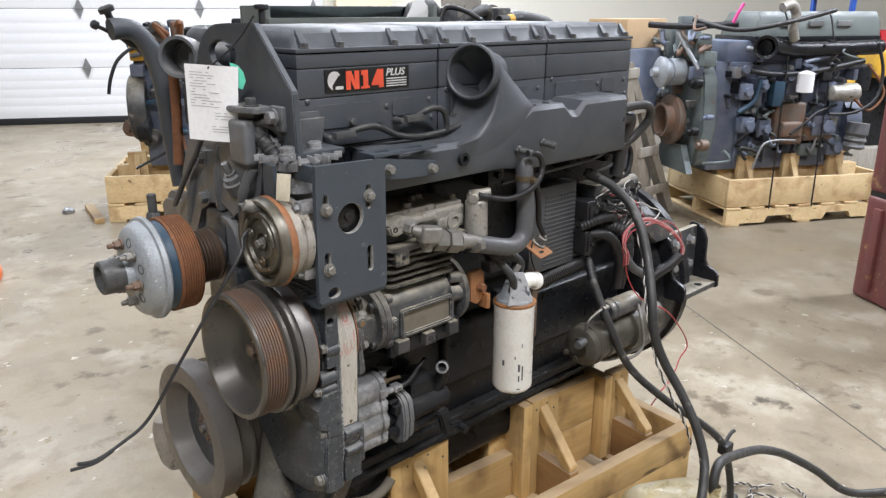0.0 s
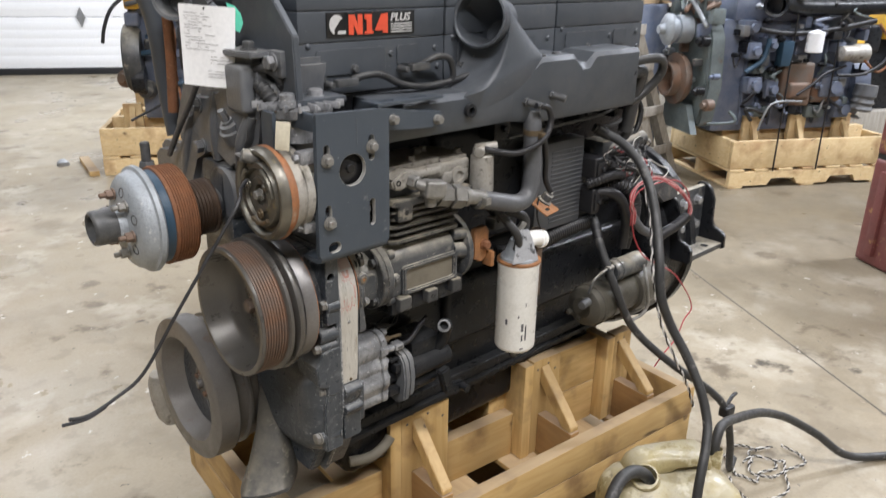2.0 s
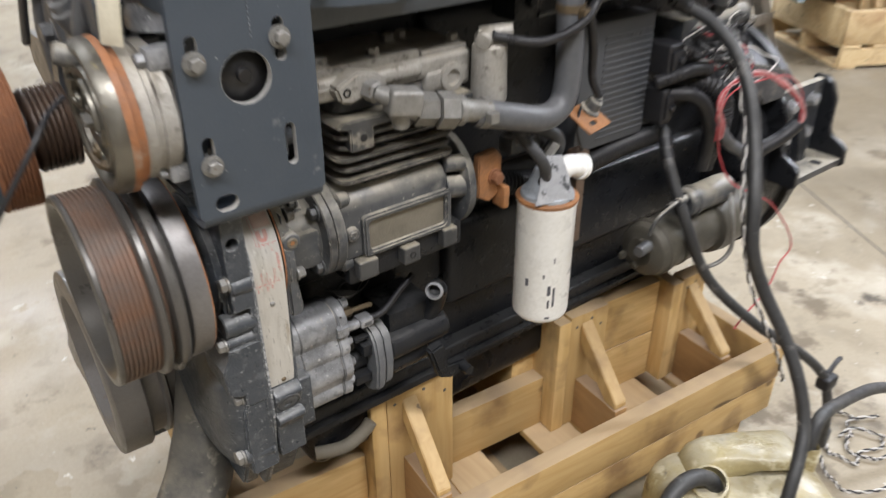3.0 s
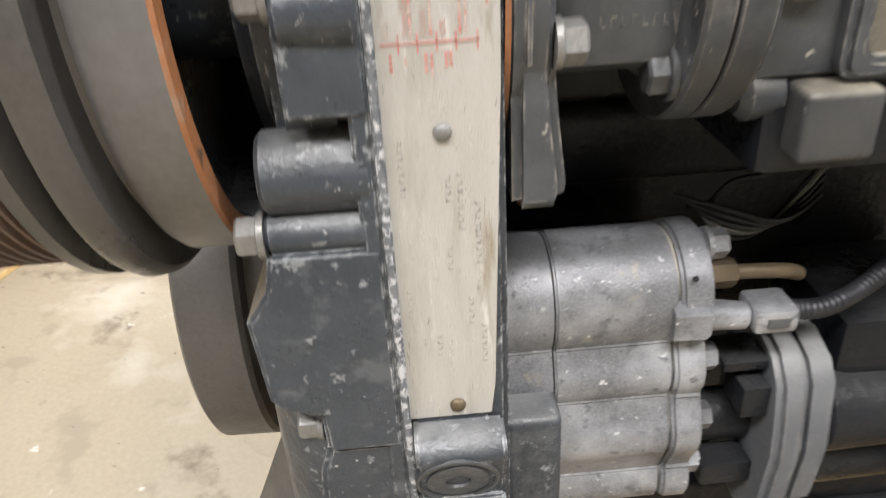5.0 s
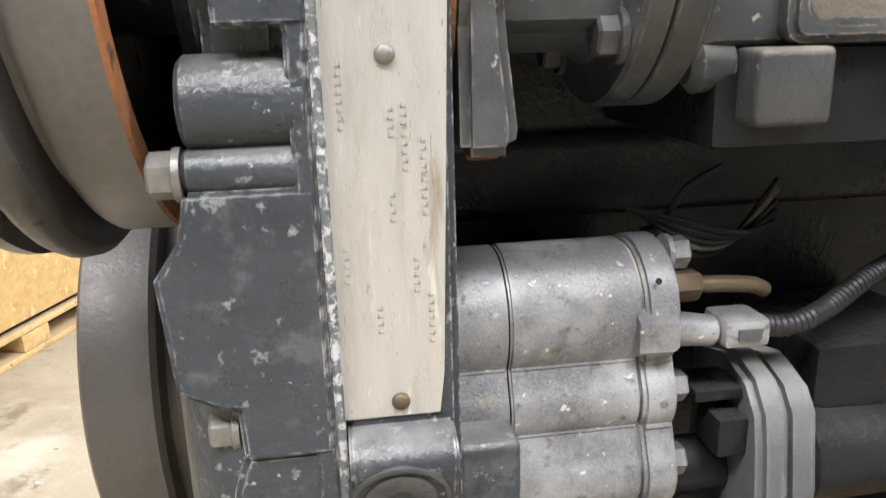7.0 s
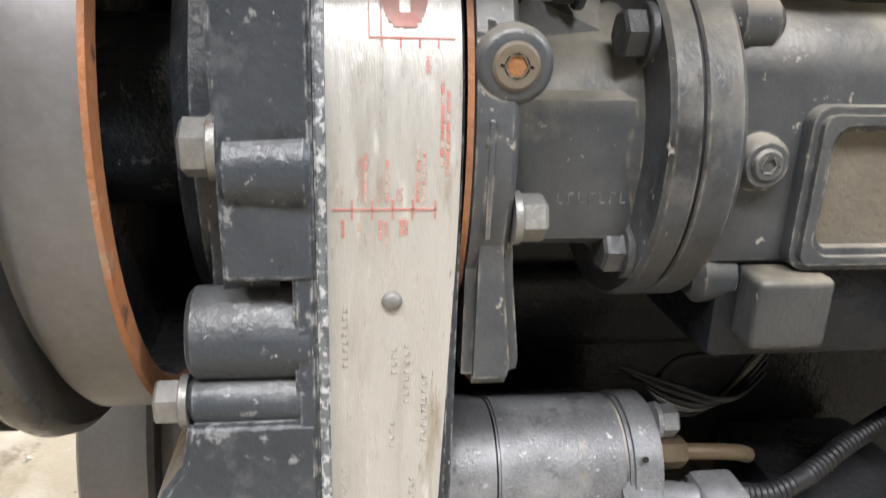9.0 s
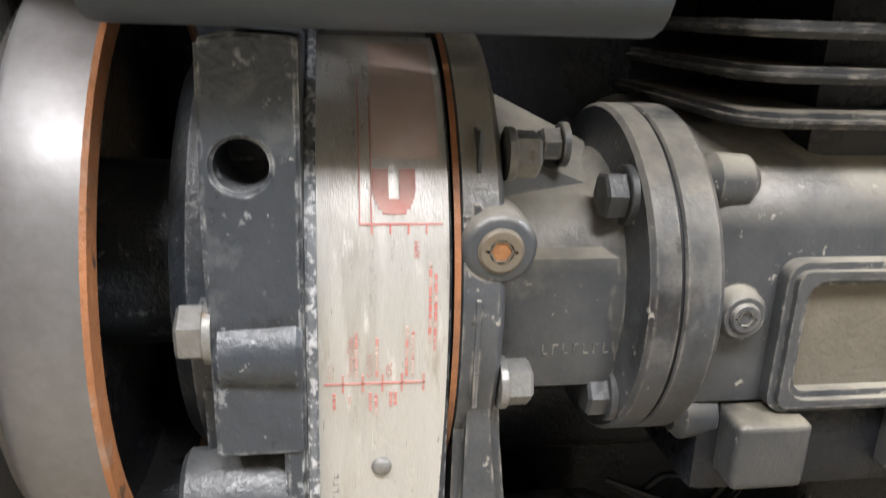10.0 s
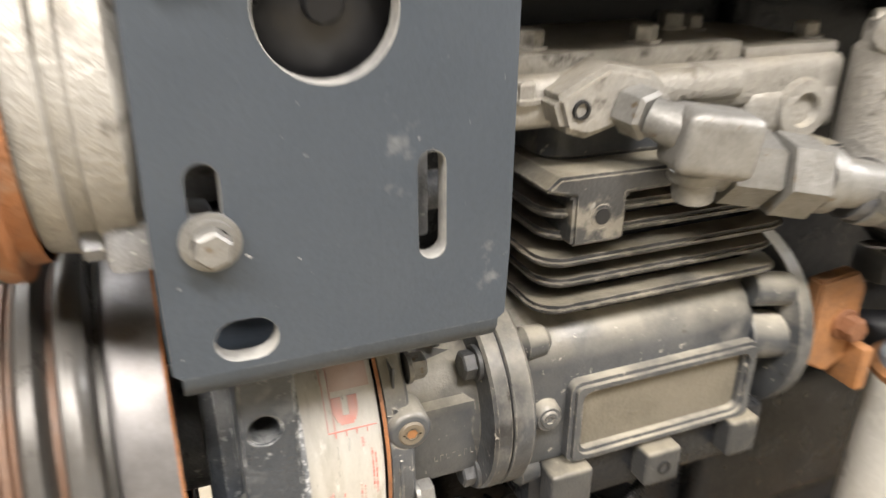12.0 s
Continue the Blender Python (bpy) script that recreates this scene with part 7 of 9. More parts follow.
# rails under the engine, between the posts
for x0, x1, z0, z1 in ((X0 + 0.04, 0.220, DECK + 0.001, 0.225), (0.411, 0.681, DECK + 0.001, 0.222), (0.829, 1.030, DECK + 0.001, 0.217), (0.829, 1.030, 0.219, 0.368)):
    board("rail", (x0, 0.148, z0), (x1, 0.187, z1), M_WOODX)
board("rail", (X0 + 0.04, 0.56, DECK + 0.001), (X1 - 0.04, 0.60, 0.34), M_WOODX)
for x in (0.30, 0.62, 1.02):
    board("support_beam", (x, 0.19, DECK + 0.001), (x + 0.09, 0.558, 0.268), M_WOODY)
for x, w, top in ((0.257, 0.152, 0.392), (0.718, 0.109, 0.396), (1.070, 0.082, 0.378)):
    board("post", (x, 0.112, DECK + 0.001), (x + w, 0.147, top), M_WOODZ)
    board("post", (x - 0.036, 0.108, DECK + 0.001), (x - 0.002, 0.200, top - 0.004), M_WOODZ)
    c_ = x + (0.031 if w > 0.12 else 0.027 if w > 0.1 else 0.015)
    board("cross_board", (c_, Y0 + 0.0395, DECK + 0.001), (c_ + 0.034, 0.111, 0.216), M_BROWNY)
    bm = B()
    plate(bm, [(0.111, top - 0.022), (0.111, top - 0.075), (0.012, 0.2175), (-0.020, 0.2175), (-0.020, 0.232)], "x", c_ + 0.002, c_ + 0.034, bev=0.002, m=CM)
    part("brace", bm, M_WOODZ, crate)
    for dx, dz in ((0.018, 0.03), (w - 0.02, 0.045), (w * 0.55, 0.02)):
        bm = B()
        lathe(bm, CM @ Vector((x + dx, 0.112, top - dz)), (0, -1, 0), [(0, 0.004), (0.001, 0.003), (0.001, 0)], 8)
        part("nail", bm, M_DARKBOLT, crate)


# ---------------------------------------------------------------- a crate further back, built in its own axes
def far_crate(m, L, W, label):
    base = thing("shipping_crate", m.translation, label, "crate", "wooden engine crates")

    def bd(name, a, b, mat):
        bm = B()
        box(bm, a, b, 0.004, m)
        return part(name, bm, mat, base)

    for y in (0.0, W / 2 - 0.02, W - 0.04):
        bm = B()
        a, c = 0.24 * L, 0.62 * L
        plate(bm, [(0, 0.02), (a, 0.02), (a + 0.03, 0.07), (a + 0.23, 0.07), (a + 0.26, 0.02), (c, 0.02), (c + 0.03, 0.07), (c + 0.23, 0.07), (c + 0.26, 0.02), (L, 0.02), (L, 0.125), (0, 0.125)], "y", y, y + 0.04, m=m)
        part("stringer", bm, M_PALEX, base)
    for x in (0.0, L / 2 - 0.06, L - 0.12):
        bd("bottom_board", (x, 0, 0), (x + 0.12, W, 0.019), M_PALEY)
    for k in range(7):
        x = k * (L - 0.12) / 6
        bd("deck_board", (x, 0, 0.127), (x + 0.12, W, 0.145), M_PALEY)
    for y in (0.01, W - 0.05):
        bd("side_board", (0, y, 0.15), (L, y + 0.04, 0.36), M_PALEX)
    for x in (0.0, L - 0.04):
        bd("end_board", (x, 0.052, 0.15), (x + 0.04, W - 0.052, 0.36), M_PALEY)
    for x in (0.16, 0.55, 0.95):
        if x < L - 0.2:
            for y, s in ((0.16, -1), (W - 0.20, 1)):
                bd("post", (x, y, 0.147), (x + 0.14, y + 0.04, 0.52), M_PALEZ)
                bm = B()
                y0 = y if s < 0 else y + 0.04
                plate(bm, [(y0 + s * 0.002, 0.50), (y0 + s * 0.002, 0.42), (y0 + s * 0.08, 0.30), (y0 + s * 0.105, 0.30)], "x", x + 0.05, x + 0.09, m=m)
                part("brace", bm, M_PALEZ, base)
    bd("long_beam", (0.05, W * 0.28, 0.147), (L - 0.05, W * 0.28 + 0.09, 0.40), M_PALEX)
    bd("long_beam", (0.05, W * 0.66, 0.147), (L - 0.05, W * 0.66 + 0.09, 0.40), M_PALEX)
    return base

# ---------------------------------------------------------------- hoses, wires, tag and jug round the engine
for pts, r in (([(0.864, 0.08, 1.063), (0.889, 0.06, 1.047), (0.898, 0.01, 1.027), (0.893, -0.05, 0.989), (0.877, -0.10, 0.933), (0.856, -0.14, 0.862), (0.815, -0.187, 0.774), (0.805, -0.209, 0.69), (0.826, -0.235, 0.61), (0.838, -0.285, 0.535), (0.836, -0.335, 0.46), (0.825, -0.370, 0.39), (0.792, -0.392, 0.345), (0.757, -0.407, 0.30), (0.735, -0.416, 0.24), (0.72, -0.428, 0.12), (0.715, -0.44, -0.02), (0.72, -0.47, -0.084)], 0.0122),
               ([(0.905, 0.085, 0.80), (0.885, 0.04, 0.735), (0.888, -0.02, 0.625), (0.942, -0.06, 0.495), (1.03, -0.14, 0.385), (1.17, -0.20, 0.268), (1.235, -0.235, 0.185), (1.275, -0.25, 0.06), (1.33, -0.24, -0.075), (1.40, -0.22, -0.085)], 0.0115)):
    bm = B()
    sweep(bm, pts, r, 14, 8)
    loom = part("battery_cable_hose", bm, M_RUBBER, engine, "thick black hanging hose")
    for k in (0, 1):
        b2 = B()
        p, q = Vector(pts[0]).lerp(Vector(pts[1]), 0.25 + 0.3 * k), Vector(pts[1])
        lathe(b2, p, q - p, [(0, r), (0, r * 1.22), (0.018, r * 1.22), (0.018, r)], 16)
        part("tape_band", b2, M_PLASTIC, loom)
bm = B()
sweep(bm, [(0.945, -0.352, 0.215), (0.946, -0.348, 0.255), (0.972, -0.342, 0.289), (1.02, -0.337, 0.286), (1.073, -0.333, 0.270), (1.18, -0.328, 0.235), (1.279, -0.328, 0.20), (1.377, -0.338, 0.155), (1.46, -0.358, 0.108), (1.56, -0.41, 0.035), (1.66, -0.48, -0.055), (1.80, -0.56, -0.083), (2.1, -0.75, -0.084)], 0.0135, 14, 8)
solo("rubber_hose", bm, M_RUBBER, "long black rubber hose arching from the jug over the floor", "hose")
bm = B()
box(bm, (1.215, -0.255, 0.165), (1.262, -0.222, 0.20), 0.008, seg=3)
sweep(bm, [(1.23, -0.235, 0.19), (1.28, -0.23, 0.21), (1.315, -0.225, 0.205)], 0.006, 8)
part("taped_joint", bm, M_PLASTIC, engine, "black tape wrapped round a hose joint")


def twisted(pts, name, parent, mats, r=0.0022, turns=40, off=0.0028):
    path = smooth_path(pts, 12)
    for s, mat in enumerate(mats):
        out = []
        for i, p in enumerate(path):
            d = (path[min(i + 1, len(path) - 1)] - path[max(i - 1, 0)]).normalized()
            e = frame_of(d)[1]
            a = math.tau * turns * i / len(path) + s * math.tau / len(mats)
            out.append(p + (e * math.cos(a) + d.cross(e) * math.sin(a)) * off)
        bm = B()
        sweep(bm, out, r, 5, 1)
        if parent:
            part(name, bm, mat, parent)
        else:
            solo(name, bm, mat, "twisted black and white wire pair lying on the floor", "wire", group="loose wires on the floor")


twisted([(1.03, 0.02, 0.90), (1.0, -0.04, 0.80), (0.96, -0.08, 0.71), (0.95, -0.11, 0.62), (0.96, -0.14, 0.52), (0.99, -0.18, 0.42), (1.03, -0.20, 0.34), (1.06, -0.215, 0.26)], "twisted_wire", engine, (M_WHITEWIRE, M_PLASTIC), turns=14)
twisted([(0.93, 0.06, 1.0), (0.97, 0.02, 0.985), (1.01, 0.0, 0.955), (1.04, 0.0, 0.91), (1.05, 0.0, 0.86)], "twisted_wire", engine, (M_WHITEWIRE, M_PLASTIC, M_REDWIRE), turns=5, off=0.005, r=0.0014)
random.seed(17)
for s in range(7):
    bm = B()
    j = [random.uniform(-0.012, 0.012) for _ in range(4)]
    pts = [(0.965 + j[0], -0.005, 0.79), (0.952 + j[0], -0.012, 0.828), (0.922 + j[1], -0.02, 0.872 + j[0]), (0.950 + j[1], -0.02, 0.905 + j[2]), (1.032, -0.022, 0.910 + j[2]), (1.135 + j[3], -0.022, 0.877 + j[1]), (1.212 + j[3], -0.022, 0.826 + j[1]), (1.246 + j[2], -0.022, 0.778), (1.236, -0.02, 0.748)]
    sweep(bm, pts, 0.0017, 6, 6)
    part("red_wire", bm, M_REDWIRE if s % 3 else M_PALEWIRE, engine, "coiled thin red wire")
bm = B()
sweep(bm, [(0.97, 0.0, 0.79), (0.994, 0.0, 0.737), (1.021, -0.02, 0.684), (1.101, -0.03, 0.638), (1.17, -0.04, 0.595), (1.25, -0.05, 0.509), (1.267, -0.06, 0.458), (1.211, -0.07, 0.441), (1.12, -0.10, 0.42), (1.04, -0.11, 0.40), (1.00, -0.11, 0.375), (0.98, -0.12, 0.385)], 0.0021, 6)
part("red_wire", bm, M_REDWIRE, engine, "loose hanging red wire")
for k, (cx, cz, dx) in enumerate(((0.95, 0.98, 0.07), (0.99, 0.95, 0.05), (1.02, 0.99, 0.04))):
    for s in range(6):
        bm = B()
        random.seed(k * 10 + s)
        pts = [(cx + dx * math.cos(a) + random.uniform(-.012, .012), 0.02 + 0.03 * random.random(), cz + 0.028 * math.sin(a) + random.uniform(-.008, .008)) for a in np.linspace(s, s + 4.2, 8)]
        sweep(bm, pts, 0.0014, 5, 4)
        part("harness_wire", bm, (M_WHITEWIRE, M_PLASTIC, M_PLASTIC, M_REDWIRE if k == 1 else M_PLASTIC, M_STEEL, M_PLASTIC)[s], engine)
for pts, r, rid in (([(0.872, 0.065, 0.886), (0.90, 0.032, 0.887), (0.935, 0.02, 0.860), (0.966, 0.02, 0.807), (0.985, 0.03, 0.76), (0.992, 0.04, 0.705)], 0.0145, 0.0), ([(0.945, 0.035, 0.860), (0.985, 0.022, 0.808), (1.008, 0.03, 0.75), (1.012, 0.04, 0.70)], 0.0115, 0.0016),
                    ([(0.84, 0.07, 0.912), (0.875, 0.042, 0.930), (0.91, 0.034, 0.934), (0.948, 0.034, 0.928)], 0.0125, 0.0018), ([(0.862, 0.08, 0.955), (0.895, 0.062, 0.958), (0.928, 0.05, 0.944), (0.95, 0.05, 0.92)], 0.0165, 0.0),
                    ([(1.126, 0.01, 0.705), (1.150, 0.0, 0.722), (1.195, -0.01, 0.737), (1.236, -0.02, 0.762)], 0.0150, 0.0014), ([(1.045, 0.03, 0.875), (1.068, 0.012, 0.83), (1.072, 0.01, 0.78), (1.058, 0.015, 0.735)], 0.0105, 0.0016)):
    bm = B()
    sweep(bm, pts, r, 12, ridge=rid, pitch=0.007)
    part("harness_loom", bm, M_PLASTIC, engine)
bm = B()
sweep(bm, [(0.972, 0.005, 0.816), (0.995, 0.0, 0.785), (1.022, -0.002, 0.762), (1.052, -0.012, 0.744)], 0.0125, 14)
lathe(bm, (1.048, -0.010, 0.746), (0.6, -0.35, -0.3), [(0, 0.0125), (0.004, 0.016), (0.014, 0.016), (0.015, 0.0115), (0.004, 0.0105), (0.004, 0)], 18)
part("cut_hose", bm, M_GREYPIPE, engine, "short cut grey hose with an open end")
for k in range(11):
    bm = B()
    random.seed(60 + k)
    c_ = Vector((0.985 + random.uniform(-.012, .012), 0.03, 0.937 + random.uniform(-.01, .01)))
    sweep(bm, [c_ + Vector((-0.05, 0.02, 0.02 + random.uniform(-.02, .02))), c_ + Vector((-0.02, -0.01, random.uniform(0, .03))), c_ + Vector((0.018, -0.015, random.uniform(-.01, .02))), c_ + Vector((0.02, -0.006, -0.024)), c_ + Vector((-0.004, -0.004, -0.05 + random.uniform(-.02, .01))), c_ + Vector((-0.015, 0.0, -0.09))], 0.0019, 6, 5)
    part("harness_wire", bm, (M_PLASTIC, M_PLASTIC, M_GREYPIPE, M_PLASTIC, M_WHITEWIRE)[k % 5], engine)
bm = B()
sweep(bm, [(0.99, 0.03, 0.95), (1.02, 0.0, 0.965), (1.06, -0.01, 0.945), (1.11, -0.012, 0.925), (1.075, -0.015, 0.905), (1.03, -0.018, 0.898)], 0.0016, 6)
part("white_wire", bm, M_WHITEWIRE, engine, "loose thin white wire")
random.seed(5)
for k, (cx, cy) in enumerate(((1.42, -0.26), (1.50, -0.32), (1.38, -0.33))):
    pts = [(cx + (0.085 + 0.03 * k) * math.cos(a) + random.uniform(-.02, .02), cy + 0.07 * math.sin(a) + random.uniform(-.02, .02), FLOOR + 0.008 + 0.003 * k) for a in np.linspace(k, k + 5.6, 12)]
    twisted(pts, "floor_wire", None, (M_WHITEWIRE, M_PLASTIC), turns=18)

# stiff wire hanging off the front
bm = B()
sweep(bm, [(-0.175, 0.045, 1.11), (-0.195, 0.03, 1.10), (-0.218, 0.0, 1.085), (-0.284, 0.0, 0.999), (-0.343, 0.0, 0.923), (-0.406, 0.0, 0.841), (-0.455, 0.0, 0.814), (-0.497, 0.0, 0.801), (-0.525, 0.0, 0.806)], 0.0031, 8)
sweep(bm, [(-0.47, 0.0, 0.806), (-0.50, -0.002, 0.798), (-0.536, 0.0, 0.800)], 0.0028, 6)
part("hanging_wire", bm, M_PLASTIC, engine, "thin stiff black wire hanging down in front")

# paper tag on a tie
TC, TR = Vector((-0.142, 0.200, 1.318)), Vector((0.80, -0.60, 0)).normalized()
TN = TR.cross(Vector((0, 0, 1)))
bm = B()
rows = []
for i in range(9):
    v = i / 8 - 0.5
    row = []
    for j in range(7):
        u = j / 6 - 0.5
        w = 0.101 * (1 - 0.10 * (0.5 - v))
        row.append(TC + TR * (u * w - 0.008 * (0.5 - v)) + Vector((0, 0, v * 0.140 - 0.006 * u)) + TN * (0.010 * math.sin(u * 3.0 + 0.5) + 0.006 * v * v))
    rows.append([bm.verts.new(p) for p in row])
for a, b_ in zip(rows, rows[1:]):
    for k in range(6):
        bm.faces.new((a[k], a[k + 1], b_[k + 1], b_[k]))
got = bmesh.ops.extrude_face_region(bm, geom=bm.faces[:])
bmesh.ops.translate(bm, vec=-TN * 0.0006, verts=[g for g in got["geom"] if isinstance(g, bmesh.types.BMVert)])
tag = thing("paper_tag", TC, "white printed paper tag tied to the lifting plate", "tag")
part("sheet", bm, M_PAPER, tag)


def on_tag(u, v):
    w = 0.101 * (1 - 0.10 * (0.5 - v))
    return TC + TR * (u * w - 0.008 * (0.5 - v)) + Vector((0, 0, v * 0.140 - 0.006 * u)) + TN * (0.010 * math.sin(u * 3.0 + 0.5) + 0.006 * v * v + 0.0009)


random.seed(3)
lines = [(-0.42, -0.42 + random.uniform(0.3, 0.62), 0.40 - k * 0.037) for k in range(13)] + [(0.05, 0.42, -0.12 - k * 0.04) for k in range(3)] + [(0.0, 0.42, -0.30 - k * 0.036) for k in range(3)]
for a, b_, v in lines:
    bm = B()
    n = 6
    top = [on_tag(a + (b_ - a) * k / n, v + 0.0042) for k in range(n + 1)]
    bot = [on_tag(a + (b_ - a) * k / n, v - 0.0042) for k in range(n + 1)]
    vt, vb = [bm.verts.new(p) for p in top], [bm.verts.new(p) for p in bot]
    for k in range(n):
        if random.random() < 0.85:
            bm.faces.new((vt[k], vt[k + 1], vb[k + 1], vb[k]))
    part("print_line", bm, M_TAGINK, tag)
bm = B()
sweep(bm, [(-0.138, 0.196, 1.392), (-0.12, 0.18, 1.41), (-0.095, 0.165, 1.44), (-0.075, 0.15, 1.475)], 0.0018, 6)
sweep(bm, [(-0.138, 0.196, 1.392), (-0.15, 0.20, 1.382)], 0.002, 6)
part("tie", bm, M_PLASTIC, tag, "thin black tie")
bm = B()
plate(bm, [(0, 0), (0.014, -0.005), (0.024, -0.018), (0.027, -0.034), (0.020, -0.050), (0.008, -0.045)], "y", 0, 0.0006, m=Matrix.Translation((-0.118, 0.175, 1.393)) @ Matrix.Rotation(radians(-38), 4, "Z"))
part("green_slip", bm, M_GREEN, tag, "mint green slip behind the paper")

# plastic jug
jug = thing("plastic_jug", (0.812, -0.306, FLOOR), "grimy cream plastic oil jug with an open neck beside the crate", "jug")
JM = Matrix.Translation((0.812, -0.306, FLOOR)) @ Matrix.Rotation(radians(-32), 4, "Z")
bm = B()
rings = []
for z, sx, sy, dy in ((0.0, 0.90, 0.88, 0), (0.012, 0.97, 0.96, 0), (0.03, 1, 1, 0), (0.11, 1.0, 1.0, 0), (0.125, 0.985, 0.98, 0), (0.14, 1, 1, 0), (0.205, 1.0, 1.0, 0), (0.235, 0.985, 0.97, 0.002), (0.262, 0.93, 0.90, 0.006), (0.284, 0.82, 0.76, 0.014), (0.298, 0.66, 0.58, 0.022), (0.302, 0.46, 0.38, 0.026)):
    rings.append([JM @ Vector((x * sx, y * sy + dy, z)) for x, y in rounded(-0.182, 0.182, -0.107, 0.107, 0.05, 6)])
loft(bm, rings)
part("body", bm, M_JUG, jug)
# carrying handle: a moulded bridge with an overhanging grip
bm = B()
loft(bm, [[JM @ Vector((x, yc + sy * math.copysign(abs(math.cos(a)) ** 0.6, math.cos(a)), zc + sz * math.copysign(abs(math.sin(a)) ** 0.6, math.sin(a)))) for a in np.linspace(0, math.tau, 20, endpoint=False)]
          for x, yc, sy, zc, sz in ((-0.118, 0.050, 0.030, 0.280, 0.018), (-0.100, 0.048, 0.038, 0.300, 0.032), (-0.070, 0.046, 0.042, 0.312, 0.036), (-0.020, 0.044, 0.042, 0.318, 0.036), (0.010, 0.036, 0.046, 0.335, 0.020), (0.060, 0.032, 0.048, 0.338, 0.018), (0.092, 0.034, 0.046, 0.334, 0.020), (0.108, 0.038, 0.040, 0.312, 0.030), (0.122, 0.040, 0.030, 0.285, 0.022))])
part("handle", bm, M_JUG, jug)
bm = B()
lathe(bm, JM @ Vector((-0.082, -0.012, 0.292)), JM.to_3x3() @ Vector((-0.32, -0.34, 0.88)), [(-0.03, 0.046), (0.0, 0.039), (0.016, 0.034), (0.020, 0.0365), (0.034, 0.0355), (0.036, 0.031), (-0.004, 0.029), (-0.006, 0)], 36)
part("neck", bm, M_JUG, jug)
bm = B()
lathe(bm, JM @ Vector((-0.126, -0.070, 0.258)), JM.to_3x3() @ Vector((-0.45, -0.62, 0.55)), [(-0.014, 0.022), (0, 0.021), (0.012, 0.020), (0.014, 0.015), (0.019, 0.014), (0.019, 0)], 20)
part("vent_cap", bm, M_WHITE, jug, "small white vent cap")
bm = B()
lathe(bm, JM @ Vector((0.138, 0.030, 0.262)), (0.05, 0.0, 1), [(0, 0.026), (0.02, 0.019), (0.075, 0.017), (0.08, 0.014), (0.05, 0.012), (0.05, 0)], 24)
part("spout", bm, M_JUG, jug, "short pale spout")
bm = B()
nk = JM @ Vector((-0.086, -0.016, 0.300))
sweep(bm, [nk + Vector((0.015, -0.006, -0.01)), nk + Vector((-0.01, 0.0, 0.028)), nk + Vector((-0.055, 0.010, 0.052)), nk + Vector((-0.11, 0.012, 0.045)), nk + Vector((-0.165, 0.0, -0.01)), nk + Vector((-0.20, -0.03, -0.10)), nk + Vector((-0.22, -0.06, -0.20)), nk + Vector((-0.24, -0.11, -0.284))], 0.0165, 14, 8)
solo("drain_hose", bm, M_RUBBER, "black drain hose stuck into the jug's neck", "hose")

# ---------------------------------------------------------------- engines and stores behind
def block_detail(m, base, rows, mat, seed):
    """Ports, brackets and covers on the flank of a far engine."""
    random.seed(seed)
    for x, z, w, h in rows:
        bm = B()
        d = random.uniform(0.03, 0.09)
        box(bm, (x, 0.14 - d, z), (x + w, 0.18, z + h), min(w, h) * 0.18, m)
        cyl(bm, m @ Vector((x + w * 0.5, 0.14 - d, z + h * 0.5)), m @ Vector((x + w * 0.5, 0.10 - d, z + h * 0.5)), min(w, h) * 0.3, seg=14)
        part("bracket", bm, mat, base)


# engine on a crate at the side of the hall
BM = pose(4.54, 1.445, FLOOR, 0, 0, YAW)
far_crate(BM, 1.36, 0.95, "pine crate with steel straps under a blue engine")
EB = BM @ Matrix.Translation((-0.25, 0.02, 0))
eb = thing("diesel_engine", BM @ Vector((0.68, 0.47, 0.40)), "grimy blue-black diesel engine with grey cover on a crate", "engine", "spare engines")
bm = B()
box(bm, (0.15, 0.18, 0.402), (1.30, 0.62, 1.22), 0.02, EB)
ebb = part("engine_block", bm, M_BLUEENG, eb)
for k in range(7):
    bm = B()
    box(bm, (0.36 + k * 0.13, 0.15, 0.45), (0.38 + k * 0.13, 0.2, 1.15), 0.006, EB)
    part("block_rib", bm, M_BLUEENG, ebb)
random.seed(31)
for k in range(70):
    bm = B()
    x, z = random.uniform(0.2, 1.32), random.uniform(0.48, 1.34)
    kind = k % 3
    y = random.uniform(0.02, 0.12)
    if kind == 0:
        p = Vector((x, y, z))
        sweep(bm, [EB @ p, EB @ (p + Vector((random.uniform(-.1, .1), -0.03, random.uniform(-.1, .1)))), EB @ (p + Vector((random.uniform(-.2, .2), 0.02, random.uniform(-.16, .12))))], random.uniform(0.006, 0.014), 7)
    elif kind == 1:
        r = random.uniform(0.012, 0.03)
        lathe(bm, EB @ Vector((x, y + 0.06, z)), EB.to_3x3() @ Vector((0, -1, 0)), [(0, 0), (0, r), (0.04, r), (0.05, r * 0.6), (0.08, r * 0.55), (0.08, 0)], 12)
    else:
        w, h = random.uniform(0.03, 0.08), random.uniform(0.03, 0.09)
        box(bm, (x, y, z), (x + w, y + 0.12, z + h), 0.008, EB)
    part("fitting", bm, (M_BLUEENG, M_GREENENG, M_PLASTIC, M_BLACK, M_COMP, M_HINGE)[random.randrange(6)], eb)
bm = B()
plate(bm, [(0.15, 0.45), (0.66, 0.45), (0.74, 0.75), (0.68, 1.15), (0.55, 1.30), (0.26, 1.30), (0.12, 1.1), (0.08, 0.75)], "x", 0.02, 0.15, bev=0.02, m=EB)
part("gear_cover", bm, M_GREENENG, eb, "grey-green front gear cover")
bm = B()
